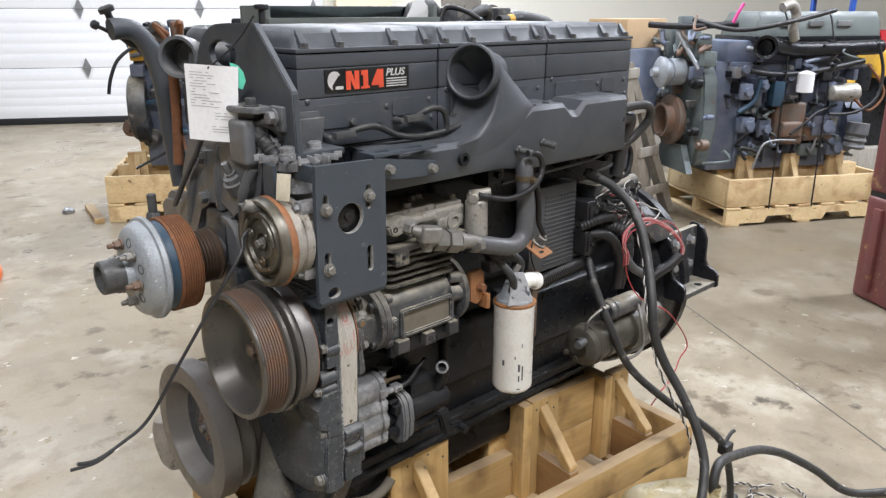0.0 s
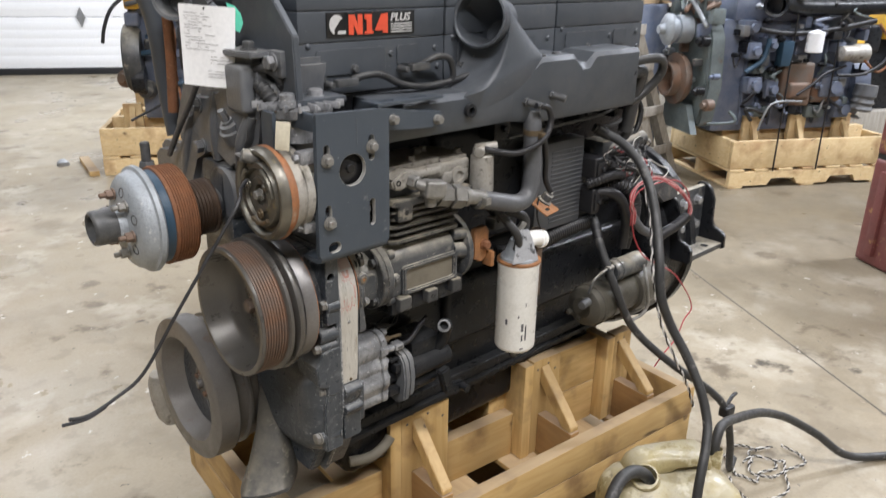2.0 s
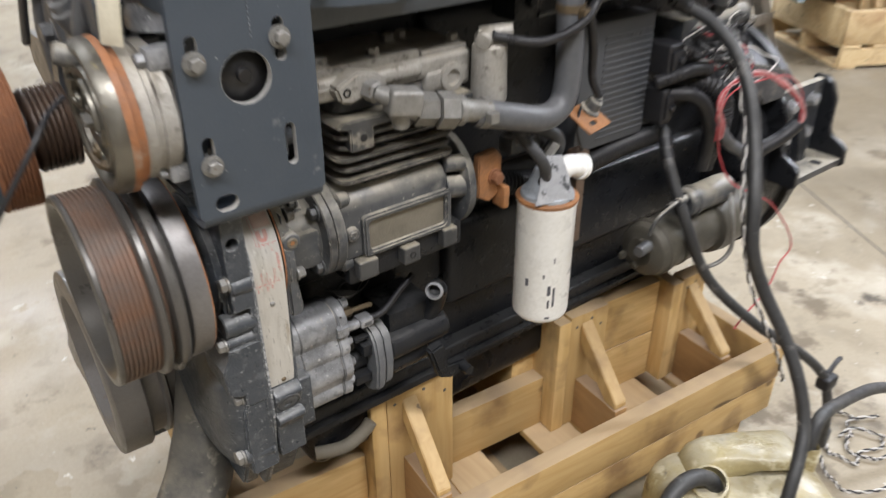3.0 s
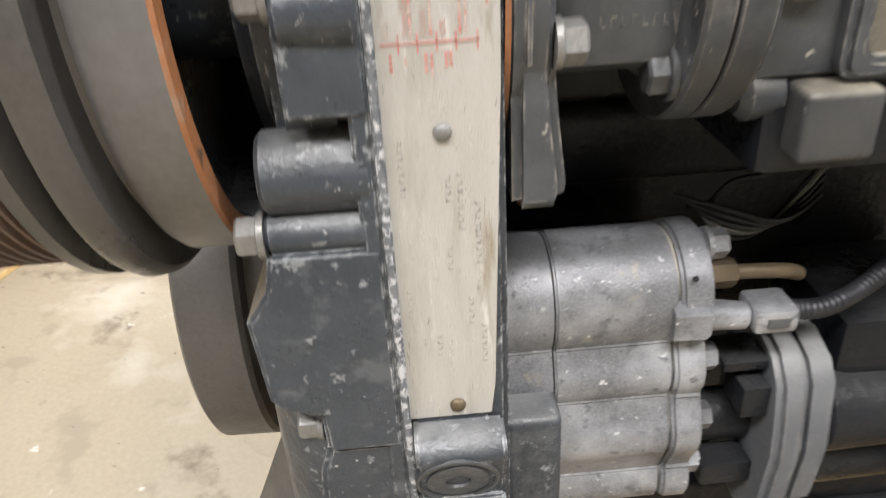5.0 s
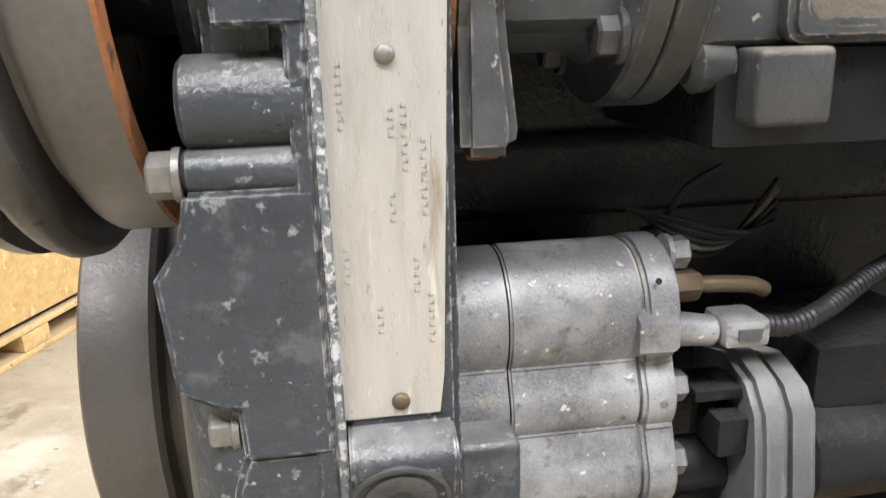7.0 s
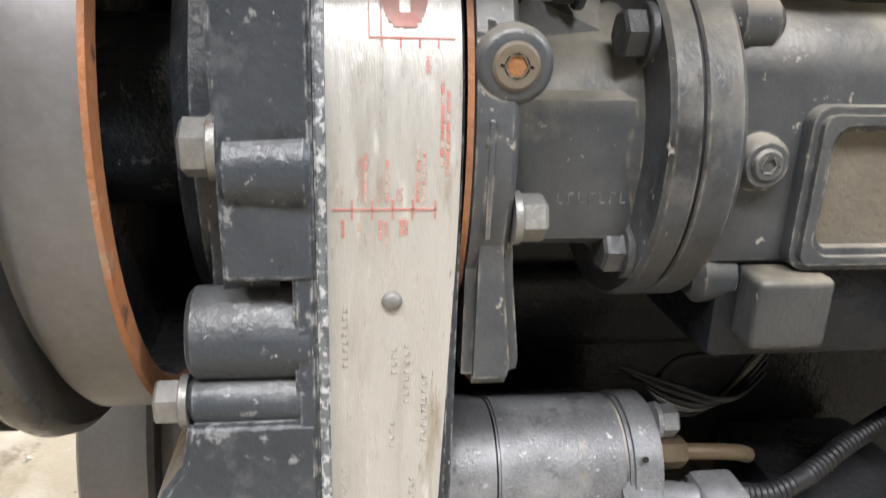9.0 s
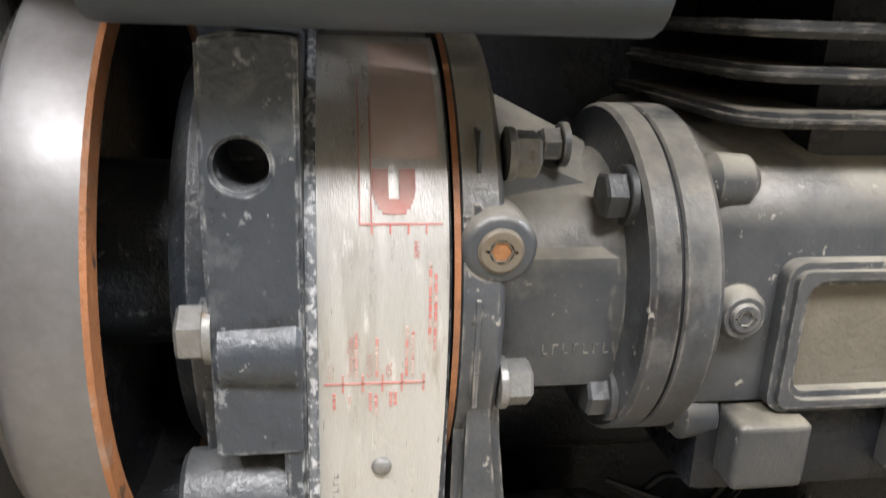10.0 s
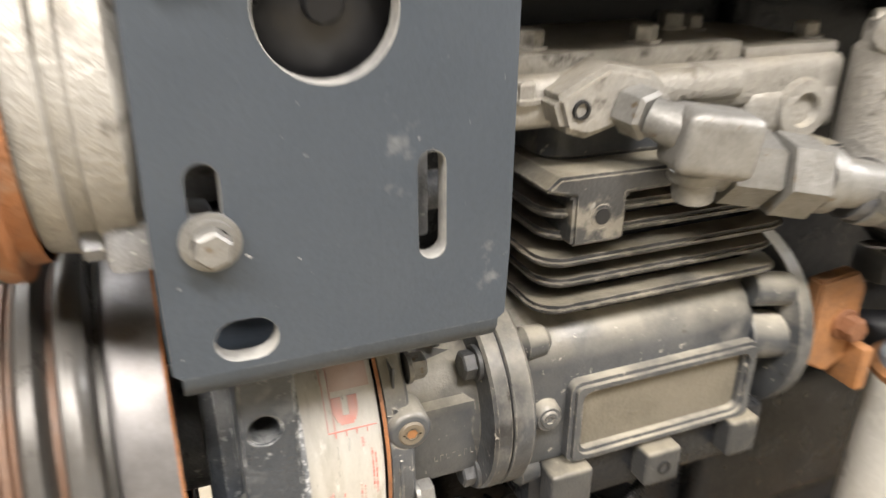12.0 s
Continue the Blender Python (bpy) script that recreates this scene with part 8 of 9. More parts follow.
prof = [(0.14, 1.40), (0.155, 1.53), (0.19, 1.575), (0.56, 1.575), (0.60, 1.53), (0.615, 1.40)]
loft(bm, [[EB @ Vector((x, y, 1.40 + (z - 1.40) * s)) for y, z in prof] for x, s in ((0.43, 0.7), (0.46, 1), (1.46, 1), (1.48, 0.7))])
part("valve_cover", bm, M_GREYCOVER, eb, "grey-green valve cover")
bm = B()
box(bm, (0.40, 0.10, 1.36), (1.46, 0.65, 1.402), 0.01, EB)
part("cover_flange", bm, M_BLACK, eb)
bm = B()
box(bm, (0.22, 0.16, 1.21), (1.34, 0.62, 1.37), 0.02, EB)
part("cylinder_head", bm, M_BLUEENG, eb)
for k in range(3):
    bm = B()
    box(bm, (0.62 + k * 0.24, 0.135, 1.47), (0.74 + k * 0.24, 0.16, 1.51), 0.004, EB)
    part("cover_label", bm, M_HINGE, eb)
bm = B()
sweep(bm, [EB @ Vector(p) for p in ((0.40, -0.02, 1.33), (0.50, 0.03, 1.34), (0.70, 0.07, 1.31), (1.05, 0.08, 1.31), (1.45, 0.08, 1.32))], 0.055, 16)
lathe(bm, EB @ Vector((0.41, -0.02, 1.33)), EB.to_3x3() @ Vector((-0.6, -0.8, 0.05)), [(-0.02, 0), (-0.02, 0.055), (0.05, 0.062), (0.06, 0.082), (0.03, 0.086), (-0.05, 0.07)], 24)
part("exhaust_manifold", bm, M_BLACK, eb)
bm = B()
sweep(bm, [EB @ Vector(p) for p in ((0.50, -0.02, 1.60), (0.58, -0.01, 1.62), (0.63, 0.0, 1.56), (0.62, 0.0, 1.46), (0.66, 0.02, 1.38))], 0.035, 14)
part("crossover_pipe", bm, M_ALUCLEAN, eb, "silver crossover pipe")
bm = B()
lathe(bm, EB @ Vector((-0.04, 0.36, 0.78)), EB.to_3x3() @ Vector((-1, 0, 0)), [(0, 0), (0, 0.17), (0.03, 0.19), (0.06, 0.19), (0.065, 0.15), (0.07, 0.13), (0.13, 0.128), (0.13, 0.11), (0.04, 0.10), (0.04, 0)], 40)
part("crank_pulley", bm, M_RUSTGREY, eb, "rusty crankshaft pulley")
bm = B()
lathe(bm, EB @ Vector((-0.04, 0.34, 1.14)), EB.to_3x3() @ Vector((-1, 0, 0)), [(0, 0), (0, 0.10), (0.10, 0.10), (0.10, 0.075), (0.14, 0.075), (0.14, 0.11), (0.17, 0.115), (0.19, 0.09), (0.20, 0.04), (0.24, 0.03), (0.24, 0)], 36)
part("fan_hub", bm, M_WHITEHUB, eb, "silver fan hub")
bm = B()
for k in range(3):
    box(bm, (-0.02 - 0.01 * k, 0.2 + 0.16 * k, 1.22 + 0.05 * k), (0.12, 0.34 + 0.16 * k, 1.42 + 0.03 * k), 0.03, EB)
part("turbo_bracket", bm, M_GREENENG, eb)
random.seed(52)
for k in range(44):
    bm = B()
    y, z = random.uniform(0.02, 0.72), random.uniform(0.55, 1.50)
    x = random.uniform(-0.06, 0.02)
    if k % 3 == 0:
        z = max(z, 1.34)
        p = Vector((x, y, z))
        sweep(bm, [EB @ p, EB @ (p + Vector((-0.05, random.uniform(-.12, .12), random.uniform(-.1, .1)))), EB @ (p + Vector((0.02, random.uniform(-.2, .2), random.uniform(-.2, .15))))], random.uniform(0.008, 0.02), 8)
    elif k % 3 == 1:
        r = random.uniform(0.015, 0.045)
        lathe(bm, EB @ Vector((x + 0.05, y, z)), EB.to_3x3() @ Vector((-1, -0.2, 0)), [(0, 0), (0, r), (0.06, r), (0.065, r * 0.6), (0.09, r * 0.5), (0.09, 0)], 14)
    else:
        box(bm, (x, y, z), (x + 0.10, y + random.uniform(0.04, 0.10), z + random.uniform(0.04, 0.12)), 0.012, EB)
    part("fitting", bm, (M_GREENENG, M_BLUEENG, M_BLACK, M_GREENENG, M_COMP, M_RUSTGREY, M_HINGE)[random.randrange(7)], eb)
bm = B()
plate(bm, [(0.10, 0.40), (0.62, 0.40), (0.56, 0.55), (0.50, 0.60), (0.22, 0.60)], "x", -0.05, 0.0, m=EB)
part("front_mount", bm, M_GREENENG, eb)
bm = B()
lathe(bm, EB @ Vector((0.80, 0.02, 1.00)), (0, 0, 1), [(0, 0), (0, 0.055), (0.005, 0.06), (0.14, 0.06), (0.145, 0.05), (0.16, 0)], 28)
part("oil_filter", bm, M_PAPER, eb, "white oil filter")
bm = B()
lathe(bm, EB @ Vector((1.02, 0.02, 0.99)), EB.to_3x3() @ Vector((1, 0, 0)), [(0, 0), (0, 0.035), (0.01, 0.055), (0.12, 0.058), (0.14, 0.07), (0.22, 0.07), (0.24, 0.045), (0.24, 0)], 28)
part("alternator", bm, M_ALUCLEAN, eb, "silver alternator")
bm = B()
lathe(bm, EB @ Vector((1.30, 0.40, 0.72)), EB.to_3x3() @ Vector((1, 0, 0)), [(0, 0), (0, 0.28), (0.12, 0.30), (0.13, 0)], 40)
part("flywheel_housing", bm, M_BLUEENG, eb)
bm = B()
lathe(bm, EB @ Vector((1.30, 0.02, 0.56)), EB.to_3x3() @ Vector((0.1, 0, 1)), [(0, 0), (0, 0.07), (0.02, 0.085), (0.05, 0.07), (0.07, 0.085), (0.10, 0.07), (0.12, 0.085), (0.20, 0.08), (0.2, 0)], 24)
part("starter_motor", bm, M_BELL, eb, "silver starter housing")
for pts, r, mat in (([(0.0, 0.3, 1.52), (0.20, 0.05, 1.45), (0.55, -0.02, 1.50), (0.95, 0.0, 1.585)], 0.018, M_RUBBER), ([(-0.25, 0.5, 1.48), (-0.05, 0.3, 1.47), (0.25, 0.1, 1.49)], 0.024, M_PLASTIC),
                    ([(0.40, -0.05, 0.45), (0.45, -0.06, 0.62), (0.55, -0.05, 0.66), (0.75, -0.02, 0.65)], 0.008, M_HINGE), ([(0.70, -0.02, 0.70), (0.82, -0.02, 0.78), (0.92, 0.0, 0.85), (1.1, 0.02, 0.9)], 0.010, M_PLASTIC),
                    ([(1.36, 0.0, 1.35), (1.42, -0.02, 1.15), (1.38, -0.04, 0.95), (1.20, -0.05, 0.85), (1.0, -0.03, 0.84)], 0.012, M_PLASTIC), ([(1.30, 0.0, 1.2), (1.45, -0.03, 1.0), (1.34, -0.04, 0.86), (1.2, -0.03, 0.95)], 0.010, M_RUST),
                    ([(0.35, 0.05, 1.16), (0.6, 0.06, 1.13), (0.9, 0.05, 1.15), (1.3, 0.05, 1.22)], 0.02, M_PLASTIC), ([(0.30, 0.06, 0.86), (0.42, 0.05, 0.95), (0.45, 0.05, 1.1)], 0.018, M_BLUE)):
    bm = B()
    sweep(bm, [EB @ Vector(p) for p in pts], r, 10)
    part("hose", bm, mat, eb)
block_detail(EB, eb, [(0.30, 0.95, 0.10, 0.12), (0.44, 1.0, 0.08, 0.10), (0.56, 0.92, 0.13, 0.16), (0.72, 0.68, 0.20, 0.18), (0.95, 0.66, 0.22, 0.16), (0.34, 0.7, 0.12, 0.12), (0.50, 0.66, 0.1, 0.14), (0.66, 1.06, 0.10, 0.10), (0.82, 1.10, 0.12, 0.10), (1.12, 0.50, 0.14, 0.14), (0.25, 1.12, 0.14, 0.10)], M_BLUEENG, 2)
block_detail(EB, eb, [(0.38, 0.84, 0.10, 0.07), (0.50, 0.80, 0.09, 0.06), (0.44, 0.52, 0.12, 0.08), (0.9, 0.50, 0.16, 0.10)], M_GREENENG, 4)
for a, b_ in (((0.62, 0.06, 0.60), (0.88, 0.20, 0.92)), ((0.90, 0.08, 0.62), (1.16, 0.20, 0.80)), ((0.66, 0.02, 0.66), (0.84, 0.08, 0.78))):
    bm = B()
    box(bm, a, b_, 0.025, EB, 3)
    part("cooler_casing", bm, M_RUSTGREY, eb, "rust-brown cooler casing")
bm = B()
box(bm, (0.55, 0.02, 0.90), (0.64, 0.10, 1.08), 0.01, EB)
part("filter_head", bm, M_BLUE, eb, "dark blue filter head")
bm = B()
sweep(bm, [EB @ Vector(p) for p in ((0.17, 0.05, 1.50), (0.19, 0.03, 1.57), (0.22, 0.02, 1.63))], 0.012, 6)
part("ribbon", bm, M_PINK, eb, "pink marking ribbon")
for x in (0.60, 0.97, 1.52):
    bm = B()
    sweep(bm, [EB @ Vector(p) for p in ((x, -0.03, 0.13), (x, -0.028, 0.37), (x + 0.03, 0.02, 0.9), (x + 0.05, 0.06, 1.38), (x + 0.02, 0.12, 1.585))], 0.006, 6, 2)
    solo("steel_strap", bm, M_STRAP, "black steel strap tying the engine down", "strap", group="straps round the far crate")

# engine and crate beside the big door
LM = pose(1.13, 4.77, FLOOR, 0, 0, YAW)
far_crate(LM, 1.3, 0.95, "pine crate under a blue and rust-coloured engine")
LE = LM @ Matrix.Translation((0.12, 0, 0))
le = thing("diesel_engine", LM @ Vector((0.65, 0.47, 0.40)), "old blue engine with rusty exhaust on a crate", "engine", "spare engines")
bm = B()
box(bm, (0.20, 0.15, 0.402), (1.20, 0.65, 1.30), 0.03, LE)
part("engine_block", bm, M_BLUEENG, le)
bm = B()
lathe(bm, LE @ Vector((0.185, 0.15, 0.87)), LE.to_3x3() @ Vector((-1, 0, 0)), [(-0.06, 0), (-0.06, 0.20), (0.0, 0.245), (0.05, 0.245), (0.06, 0.23), (0.06, 0.12), (0.03, 0.05), (0.03, 0.0)], 40)
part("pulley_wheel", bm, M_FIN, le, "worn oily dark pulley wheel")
bm = B()
box(bm, (0.15, 0.06, 1.10), (0.25, 0.18, 1.20), 0.02, LE, 3)
part("blue_bracket", bm, M_BLUEENG, le, "pale blue painted bracket")
bm = B()
box(bm, (0.14, 0.02, 0.78), (0.20, 0.10, 1.08), 0.02, LE)
cyl(bm, LE @ Vector((0.17, 0.03, 0.72)), LE @ Vector((0.26, 0.03, 0.72)), 0.10, seg=24)
part("water_pump", bm, M_BLACK, le)
bm = B()
sweep(bm, [LE @ Vector(p) for p in ((0.32, 0.0, 1.28), (0.42, -0.02, 1.24), (0.46, -0.02, 1.05), (0.44, 0.0, 0.8), (0.46, 0.0, 0.55))], 0.05, 14)
part("exhaust_pipe", bm, M_RUST, le, "rusty exhaust pipe")
bm = B()
box(bm, (0.16, 0.05, 1.22), (0.26, 0.15, 1.44), 0.02, LE)
part("yellow_bracket", bm, M_YELLOW, le, "yellow painted bracket")
bm = B()
sweep(bm, [LE @ Vector(p) for p in ((0.23, 0.05, 1.31), (0.18, 0.03, 1.31), (0.085, 0.0, 1.23), (0.025, -0.02, 1.10), (0.0, -0.02, 0.99))], 0.013, 10)
part("black_hose", bm, M_PLASTIC, le)
random.seed(41)
for k in range(46):
    bm = B()
    top = k % 2
    x, y, z = (random.uniform(0.1, 1.2), random.uniform(0.0, 0.5), random.uniform(1.28, 1.50)) if top else (random.uniform(0.12, 0.75), random.uniform(-0.02, 0.12), random.uniform(0.55, 1.25))
    if k % 3 == 0:
        p = Vector((max(x, 0.42), y, z))
        sweep(bm, [LE @ p, LE @ (p + Vector((random.uniform(-.12, .12), -0.03, random.uniform(-.06, .1)))), LE @ (p + Vector((random.uniform(-.25, .25), 0.02, random.uniform(-.1, .1))))], random.uniform(0.01, 0.03), 8)
    elif k % 3 == 1:
        r = random.uniform(0.03, 0.07)
        lathe(bm, LE @ Vector((x, y + 0.05, z)), LE.to_3x3() @ Vector((-0.5, -1, 0.2)), [(0, 0), (0, r), (0.06, r), (0.07, r * 0.6), (0.1, r * 0.5), (0.1, 0)], 14)
    else:
        box(bm, (x, y, z), (x + random.uniform(0.05, 0.14), y + 0.15, z + random.uniform(0.05, 0.12)), 0.02, LE, 3)
    part("fitting", bm, (M_RUST, M_BLUEENG, M_BLACK, M_RUSTGREY, M_COMP, M_BLUE, M_GREYPIPE)[random.randrange(7)], le)
random.seed(11)
for k in range(9):
    bm = B()
    x, y = 0.22 + 0.11 * k, 0.18 + 0.05 * (k % 3)
    box(bm, (x, y, 1.29), (x + 0.09, y + 0.2, 1.42 + 0.09 * random.random()), 0.03, LE, 3)
    part("injector_cap", bm, (M_BLACK, M_BLUEENG, M_RUSTGREY)[k % 3], le)
bm = B()
sweep(bm, [LE @ Vector(p) for p in ((0.13, -0.05, 0.43), (0.28, 0.0, 0.50), (0.44, 0.06, 0.58))], 0.010, 8)
part("bar", bm, M_BLACK, le, "black rod leaning on the engine")
bm = B()
box(bm, (-0.55, -0.02, 0.0), (0.0, 0.05, 0.04), 0.004, pose(1.05, 4.80, FLOOR, 0, 0, YAW - 70))
solo("wood_offcut", bm, M_WOODX, "short pale wooden offcut lying on the floor", "wood")
bm = B()
lathe(bm, (0.99, 5.30, FLOOR), (0, 0, 1), [(0, 0), (0, 0.05), (0.03, 0.045), (0.05, 0.02), (0.055, 0)], 10)
solo("rag", bm, M_HINGE, "crumpled grey rag on the floor", "rag")
bm = B()
loft(bm, [[Vector((0.02, 4.02, 0)) + Vector((0.17 * math.cos(a) * s, 0.24 * math.sin(a) * s, FLOOR + z)) for a in np.linspace(0, math.tau, 24, endpoint=False)] for s, z in ((0.95, 0.0), (1.0, 0.02), (1.0, 0.06), (0.9, 0.075), (0.5, 0.08))])
solo("orange_pad", bm, M_ORANGEPLAS, "orange plastic drip pan lying on the floor", "pan")

# engine right behind, of which only the top shows
ME = pose(0.95, 1.45, FLOOR, 0, 0, -3)
far_crate(ME @ Matrix.Translation((0.0, 0.0, 0)), 1.5, 0.95, "pine crate under a dark engine with loose hoses")
me_ = thing("diesel_engine", ME @ Vector((0.7, 0.47, 0.40)), "dark engine with loose hoses and a grey tray on top", "engine", "spare engines")
bm = B()
box(bm, (0.05, 0.15, 0.402), (1.45, 0.70, 1.42), 0.03, ME)
part("engine_block", bm, M_BLACK, me_)
bm = B()
box(bm, (-0.22, 0.02, 1.42), (0.62, 0.26, 1.44), 0.004, ME)
box(bm, (-0.22, 0.02, 1.44), (0.62, 0.04, 1.556), 0.003, ME)
box(bm, (-0.22, 0.24, 1.44), (0.62, 0.26, 1.602), 0.003, ME)
box(bm, (-0.22, 0.04, 1.44), (-0.20, 0.24, 1.602), 0.003, ME)
box(bm, (0.60, 0.04, 1.44), (0.62, 0.24, 1.602), 0.003, ME)
tray = part("tray", bm, M_GREYCOVER, me_, "grey steel tray")
random.seed(21)
for k in range(12):
    bm = B()
    x, y = 0.52 + 0.085 * k, 0.12 + random.uniform(0, 0.35)
    pts = [(x, y, 1.44), (x + random.uniform(0.02, 0.10), y + random.uniform(-0.1, 0.1), 1.54 + random.uniform(0.0, 0.06)), (x + random.uniform(0.12, 0.22), y + random.uniform(-0.1, 0.12), 1.52 + random.uniform(0, 0.08)), (x + random.uniform(0.2, 0.34), y, 1.45)]
    sweep(bm, [ME @ Vector(p) for p in pts], random.choice((0.012, 0.018, 0.028)), 10)
    part("hose", bm, (M_RUBBER, M_GREYPIPE, M_PLASTIC, M_COMP)[k % 4], me_)
for k in range(8):
    bm = B()
    x = 0.55 + 0.12 * k
    box(bm, (x, 0.20, 1.42), (x + 0.10, 0.50, 1.50 + 0.05 * (k % 3)), 0.02, ME)
    part("fitting_block", bm, (M_BLACK, M_BLUEENG, M_COMP)[k % 3], me_)
bm = B()
cyl(bm, ME @ Vector((1.08, 0.12, 1.535)), ME @ Vector((1.24, 0.13, 1.545)), 0.024, seg=16)
part("black_grip", bm, M_PLASTIC, me_)
bm = B()
cyl(bm, ME @ Vector((1.14, 0.123, 1.538)), ME @ Vector((1.18, 0.127, 1.541)), 0.0255, seg=16)
part("yellow_band", bm, M_YELLOW, me_, "yellow band round a black grip")
bm = B()
plate(bm, [(0.46, 1.52), (0.55, 1.50), (0.62, 1.58), (0.54, 1.66)], "y", 0.08, 0.081, m=ME)
part("paper", bm, M_PAPER, me_, "white paper slip")
bm = B()
lathe(bm, ME @ Vector((0.98, 0.3, 1.62)), ME.to_3x3() @ Vector((-0.5, -0.85, 0.1)), [(0, 0), (0, 0.09), (0.02, 0.10), (0.05, 0.10), (0.06, 0.07), (0.06, 0)], 24)
part("turbo_mouth", bm, M_ALUCLEAN, me_, "silver turbocharger mouth")

# weathered boards leaning in a stack
lad = thing("wooden_rack", (4.4, 1.98, FLOOR), "weathered grey wooden ladder-like rack leaning on end", "rack")
for k, (x0, x1, y) in enumerate(((4.30, 3.80, 1.985), (4.43, 3.83, 2.03), (4.62, 3.86, 1.98))):
    bm = B()
    loft(bm, [[Vector((x + dx, y + dy, z)) for dx, dy in ((0, 0), (0.06, -0.02), (0.07, 0.06), (0.01, 0.08))] for x, z in ((x0, FLOOR), (x1, 1.19 - 0.03 * k))])
    part("upright", bm, M_OLDWOOD, lad)
for k, z in enumerate((0.10, 0.42, 0.76, 1.02)):
    f = (z - FLOOR) / 1.29
    bm = B()
    a, b_ = 4.30 - 0.50 * f, 4.66 - 0.76 * f
    box(bm, (a, 1.955, z), (b_, 1.978, z + 0.07), 0.003)
    part("rung", bm, M_OLDWOOD, lad)

# scratched red bin
RM = pose(3.75, 0.255, FLOOR, 0, 0, YAW)
rb = thing("steel_bin", (4.0, -0.4, FLOOR), "scratched dark red steel bin", "bin")
for z0, z1 in ((0.0, 0.60), (0.62, 1.22)):
    bm = B()
    box(bm, (0.0, -1.0, z0), (1.1, 0.0, z1), 0.03, RM, 4)
    for k in range(5):
        box(bm, (-0.02, -0.14 - k * 0.2, z0 + 0.06), (0.01, -0.08 - k * 0.2, z1 - 0.06), 0.01, RM)
    part("bin_section", bm, M_REDBIN, rb)
bm = B()
box(bm, (0.01, -0.99, 0.595), (1.09, -0.01, 0.625), 0.0, RM)
part("seam", bm, M_SEAL, rb)

# far shelves and a yellow engine
ye = thing("diesel_engine", (6.9, 1.35, FLOOR), "yellow engine on a low stand", "engine", "spare engines")
YM = pose(6.5, 1.5, FLOOR, 0, 0, YAW)
bm = B()
box(bm, (0, 0, 0), (1.3, 0.8, 0.35), 0.02, YM)
part("stand", bm, M_OLDWOOD, ye)
bm = B()
box(bm, (0.05, 0.1, 0.35), (1.2, 0.7, 1.05), 0.04, YM)
part("engine_block", bm, M_BLACK, ye)
for k in range(7):
    bm = B()
    box(bm, (0.06 + 0.16 * k, 0.0, 0.75 + 0.12 * (k % 3)), (0.20 + 0.16 * k, 0.3, 1.0 + 0.12 * (k % 3)), 0.04, YM, 3)
    part("casting", bm, M_YELLOW if k % 2 == 0 else M_BLACK, ye)
ye2 = thing("diesel_engine", (5.6, 4.0, FLOOR), "yellow and blue engine on a low stand", "engine", "spare engines")
YM2 = pose(5.2, 3.6, FLOOR, 0, 0, YAW)
bm = B()
box(bm, (0, 0, 0), (1.2, 0.8, 0.42), 0.02, YM2)
part("stand", bm, M_OLDWOOD, ye2)
bm = B()
box(bm, (0.02, 0.1, 0.42), (1.15, 0.7, 1.12), 0.05, YM2)
part("engine_block", bm, M_BLUEENG, ye2)
for k in range(5):
    bm = B()
    box(bm, (0.02 + 0.22 * k, 0.0, 0.86), (0.2 + 0.22 * k, 0.3, 0.98 + 0.05 * (k % 2)), 0.05, YM2, 3)
    part("casting", bm, M_YELLOW if k % 2 == 0 else M_BLUEENG, ye2)
st = thing("storage_shelf", (9.4, 1.6, FLOOR), "shelf with red and blue plastic bins", "shelf")
SM = pose(8.4, 2.16, FLOOR, 0, 0, YAW)
for z in (0.3, 1.0, 1.7, 2.4):
    bm = B()
    box(bm, (0, 0, z), (3.6, 0.7, z + 0.04), 0.004, SM)
    part("shelf_board", bm, M_HINGE, st)
for x in (0.0, 1.78, 3.56):
    bm = B()
    box(bm, (x, 0.001, 0), (x + 0.05, 0.05, 2.6), 0.004, SM)
    box(bm, (x, 0.65, 0), (x + 0.05, 0.699, 2.6), 0.004, SM)
    part("shelf_post", bm, M_BRIGHTBLUE, st)
random.seed(8)
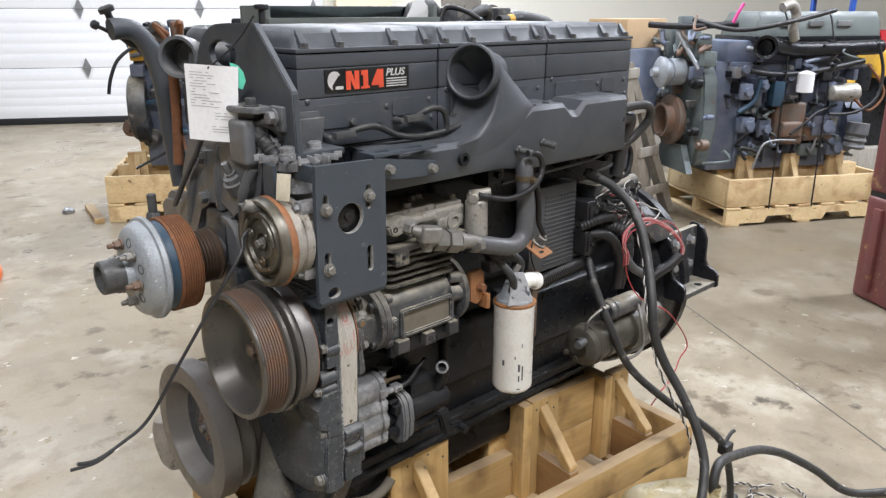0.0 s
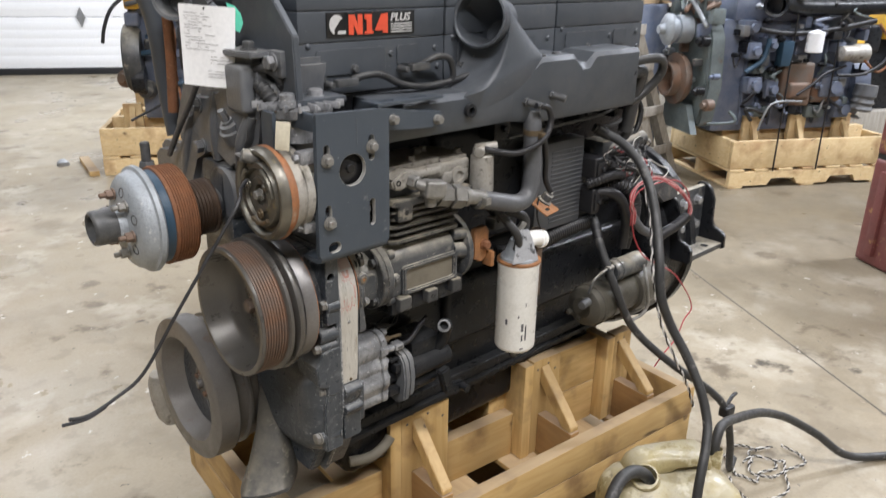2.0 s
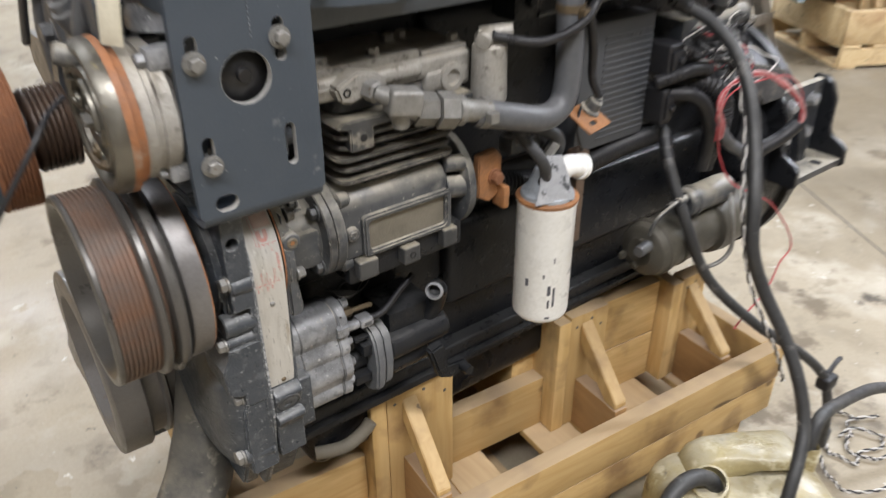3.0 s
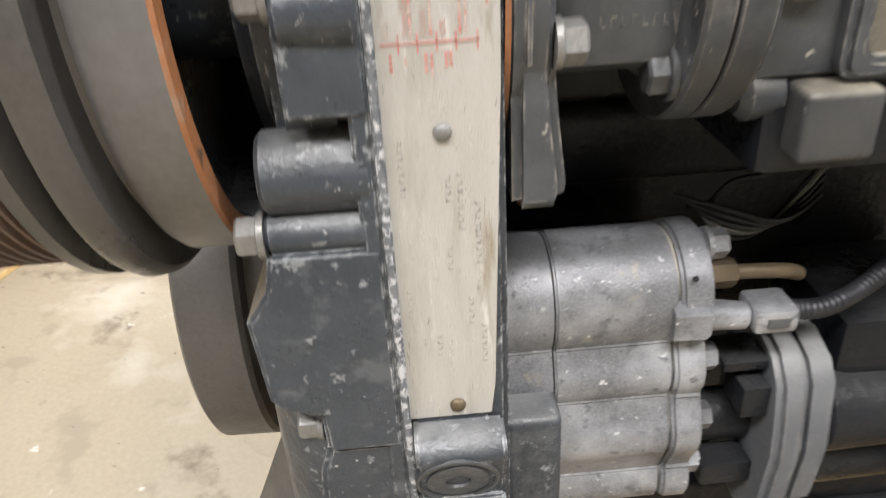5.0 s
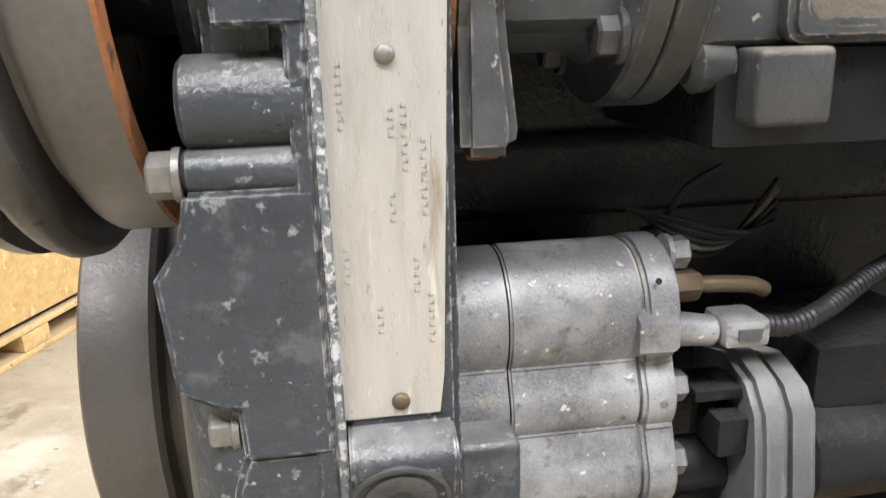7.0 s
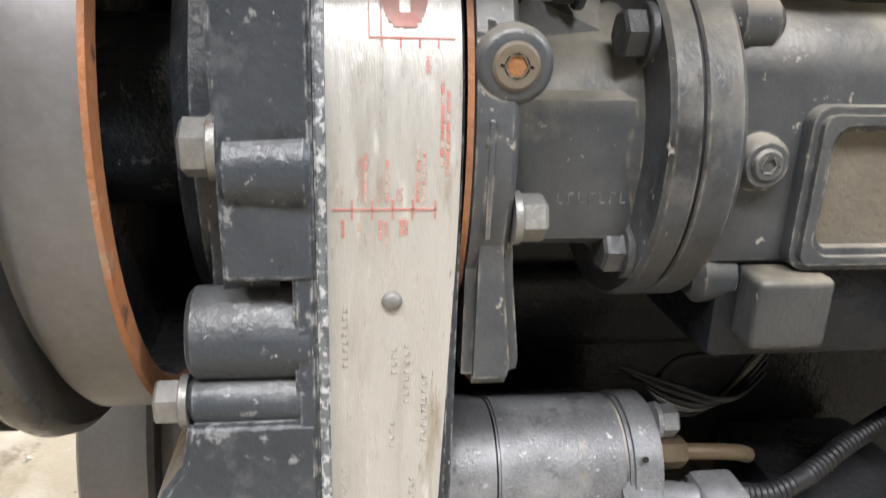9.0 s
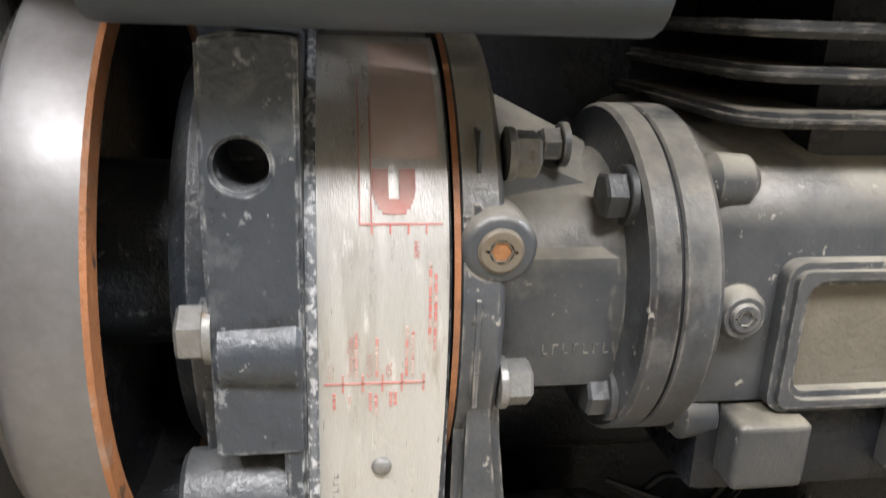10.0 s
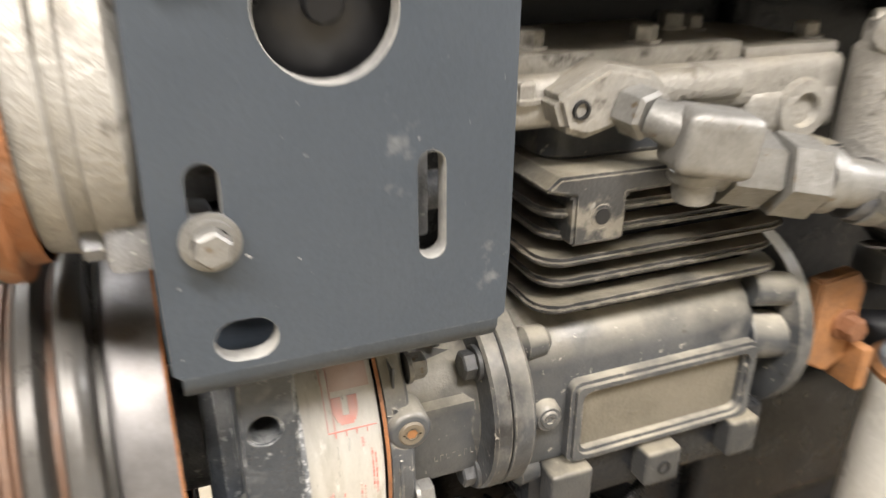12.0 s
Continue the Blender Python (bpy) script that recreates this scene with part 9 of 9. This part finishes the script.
for k in range(9):
    bm = B()
    x = 0.1 + 0.38 * k
    for z in (1.04, 1.74):
        box(bm, (x, 0.05, z), (x + 0.34, 0.55, z + random.uniform(0.3, 0.5)), 0.02, SM)
    solo("storage_bin", bm, (M_BRIGHTRED, M_BRIGHTRED, M_BRIGHTBLUE)[k % 3], "plastic storage bins on the shelf", "bin", group="bins on the shelf")
# cardboard box on a drum
bm = B()
lathe(bm, (4.52, 2.46, FLOOR), (0, 0, 1), [(0, 0), (0, 0.29), (0.02, 0.30), (0.45, 0.30), (0.47, 0.31), (0.49, 0.30), (1.28, 0.30), (1.30, 0.29), (1.30, 0)], 32)
solo("drum", bm, M_BLUEENG, "grimy blue steel drum standing by the wall of crates", "drum")
bm = B()
box(bm, (4.26, 2.26, FLOOR + 1.302), (4.80, 2.62, FLOOR + 1.52), 0.004)
solo("cardboard_box", bm, M_CARD, "plain brown cardboard box on a drum", "box")
# plain boarded bay beside the engine's front
OM = Matrix.Translation((-1.19, 1.36, FLOOR)) @ Matrix.Rotation(radians(72.5), 4, "Z")
ob_ = thing("board_crate", (-1.6, 2.4, FLOOR), "closed box of golden chipboard on pale runners", "crate")
for y in (0.0, 0.38, 0.75):
    bm = B()
    box(bm, (0, y, 0.0), (2.1, y + 0.10, 0.020), 0.004, OM)
    part("runner", bm, M_WOODX, ob_)
    for x in (0.0, 0.66, 1.32, 1.98):
        bm = B()
        box(bm, (x, y + 0.002, 0.021), (x + 0.12, y + 0.098, 0.076), 0.004, OM)
        part("block", bm, M_WOODX, ob_)
bm = B()
box(bm, (0, 0.0, 0.077), (2.1, 0.85, 0.096), 0.003, OM)
part("deck", bm, M_WOODX, ob_)
bm = B()
box(bm, (0.0, 0.03, 0.0965), (2.1, 0.84, 0.1145), 0.0, OM)
part("base_frame", bm, M_SEAL, ob_)
bm = B()
box(bm, (0.0, 0.005, 0.115), (2.1, 0.85, 0.95), 0.004, OM)
part("chipboard_side", bm, shade("golden_chipboard", (0.60, 0.40, 0.16), (0.44, 0.27, 0.09), 22, 0.6, bump=0.1, grain=60, spots=[((0.72, 0.53, 0.26), 30, 0.58, 0.05)]), ob_)
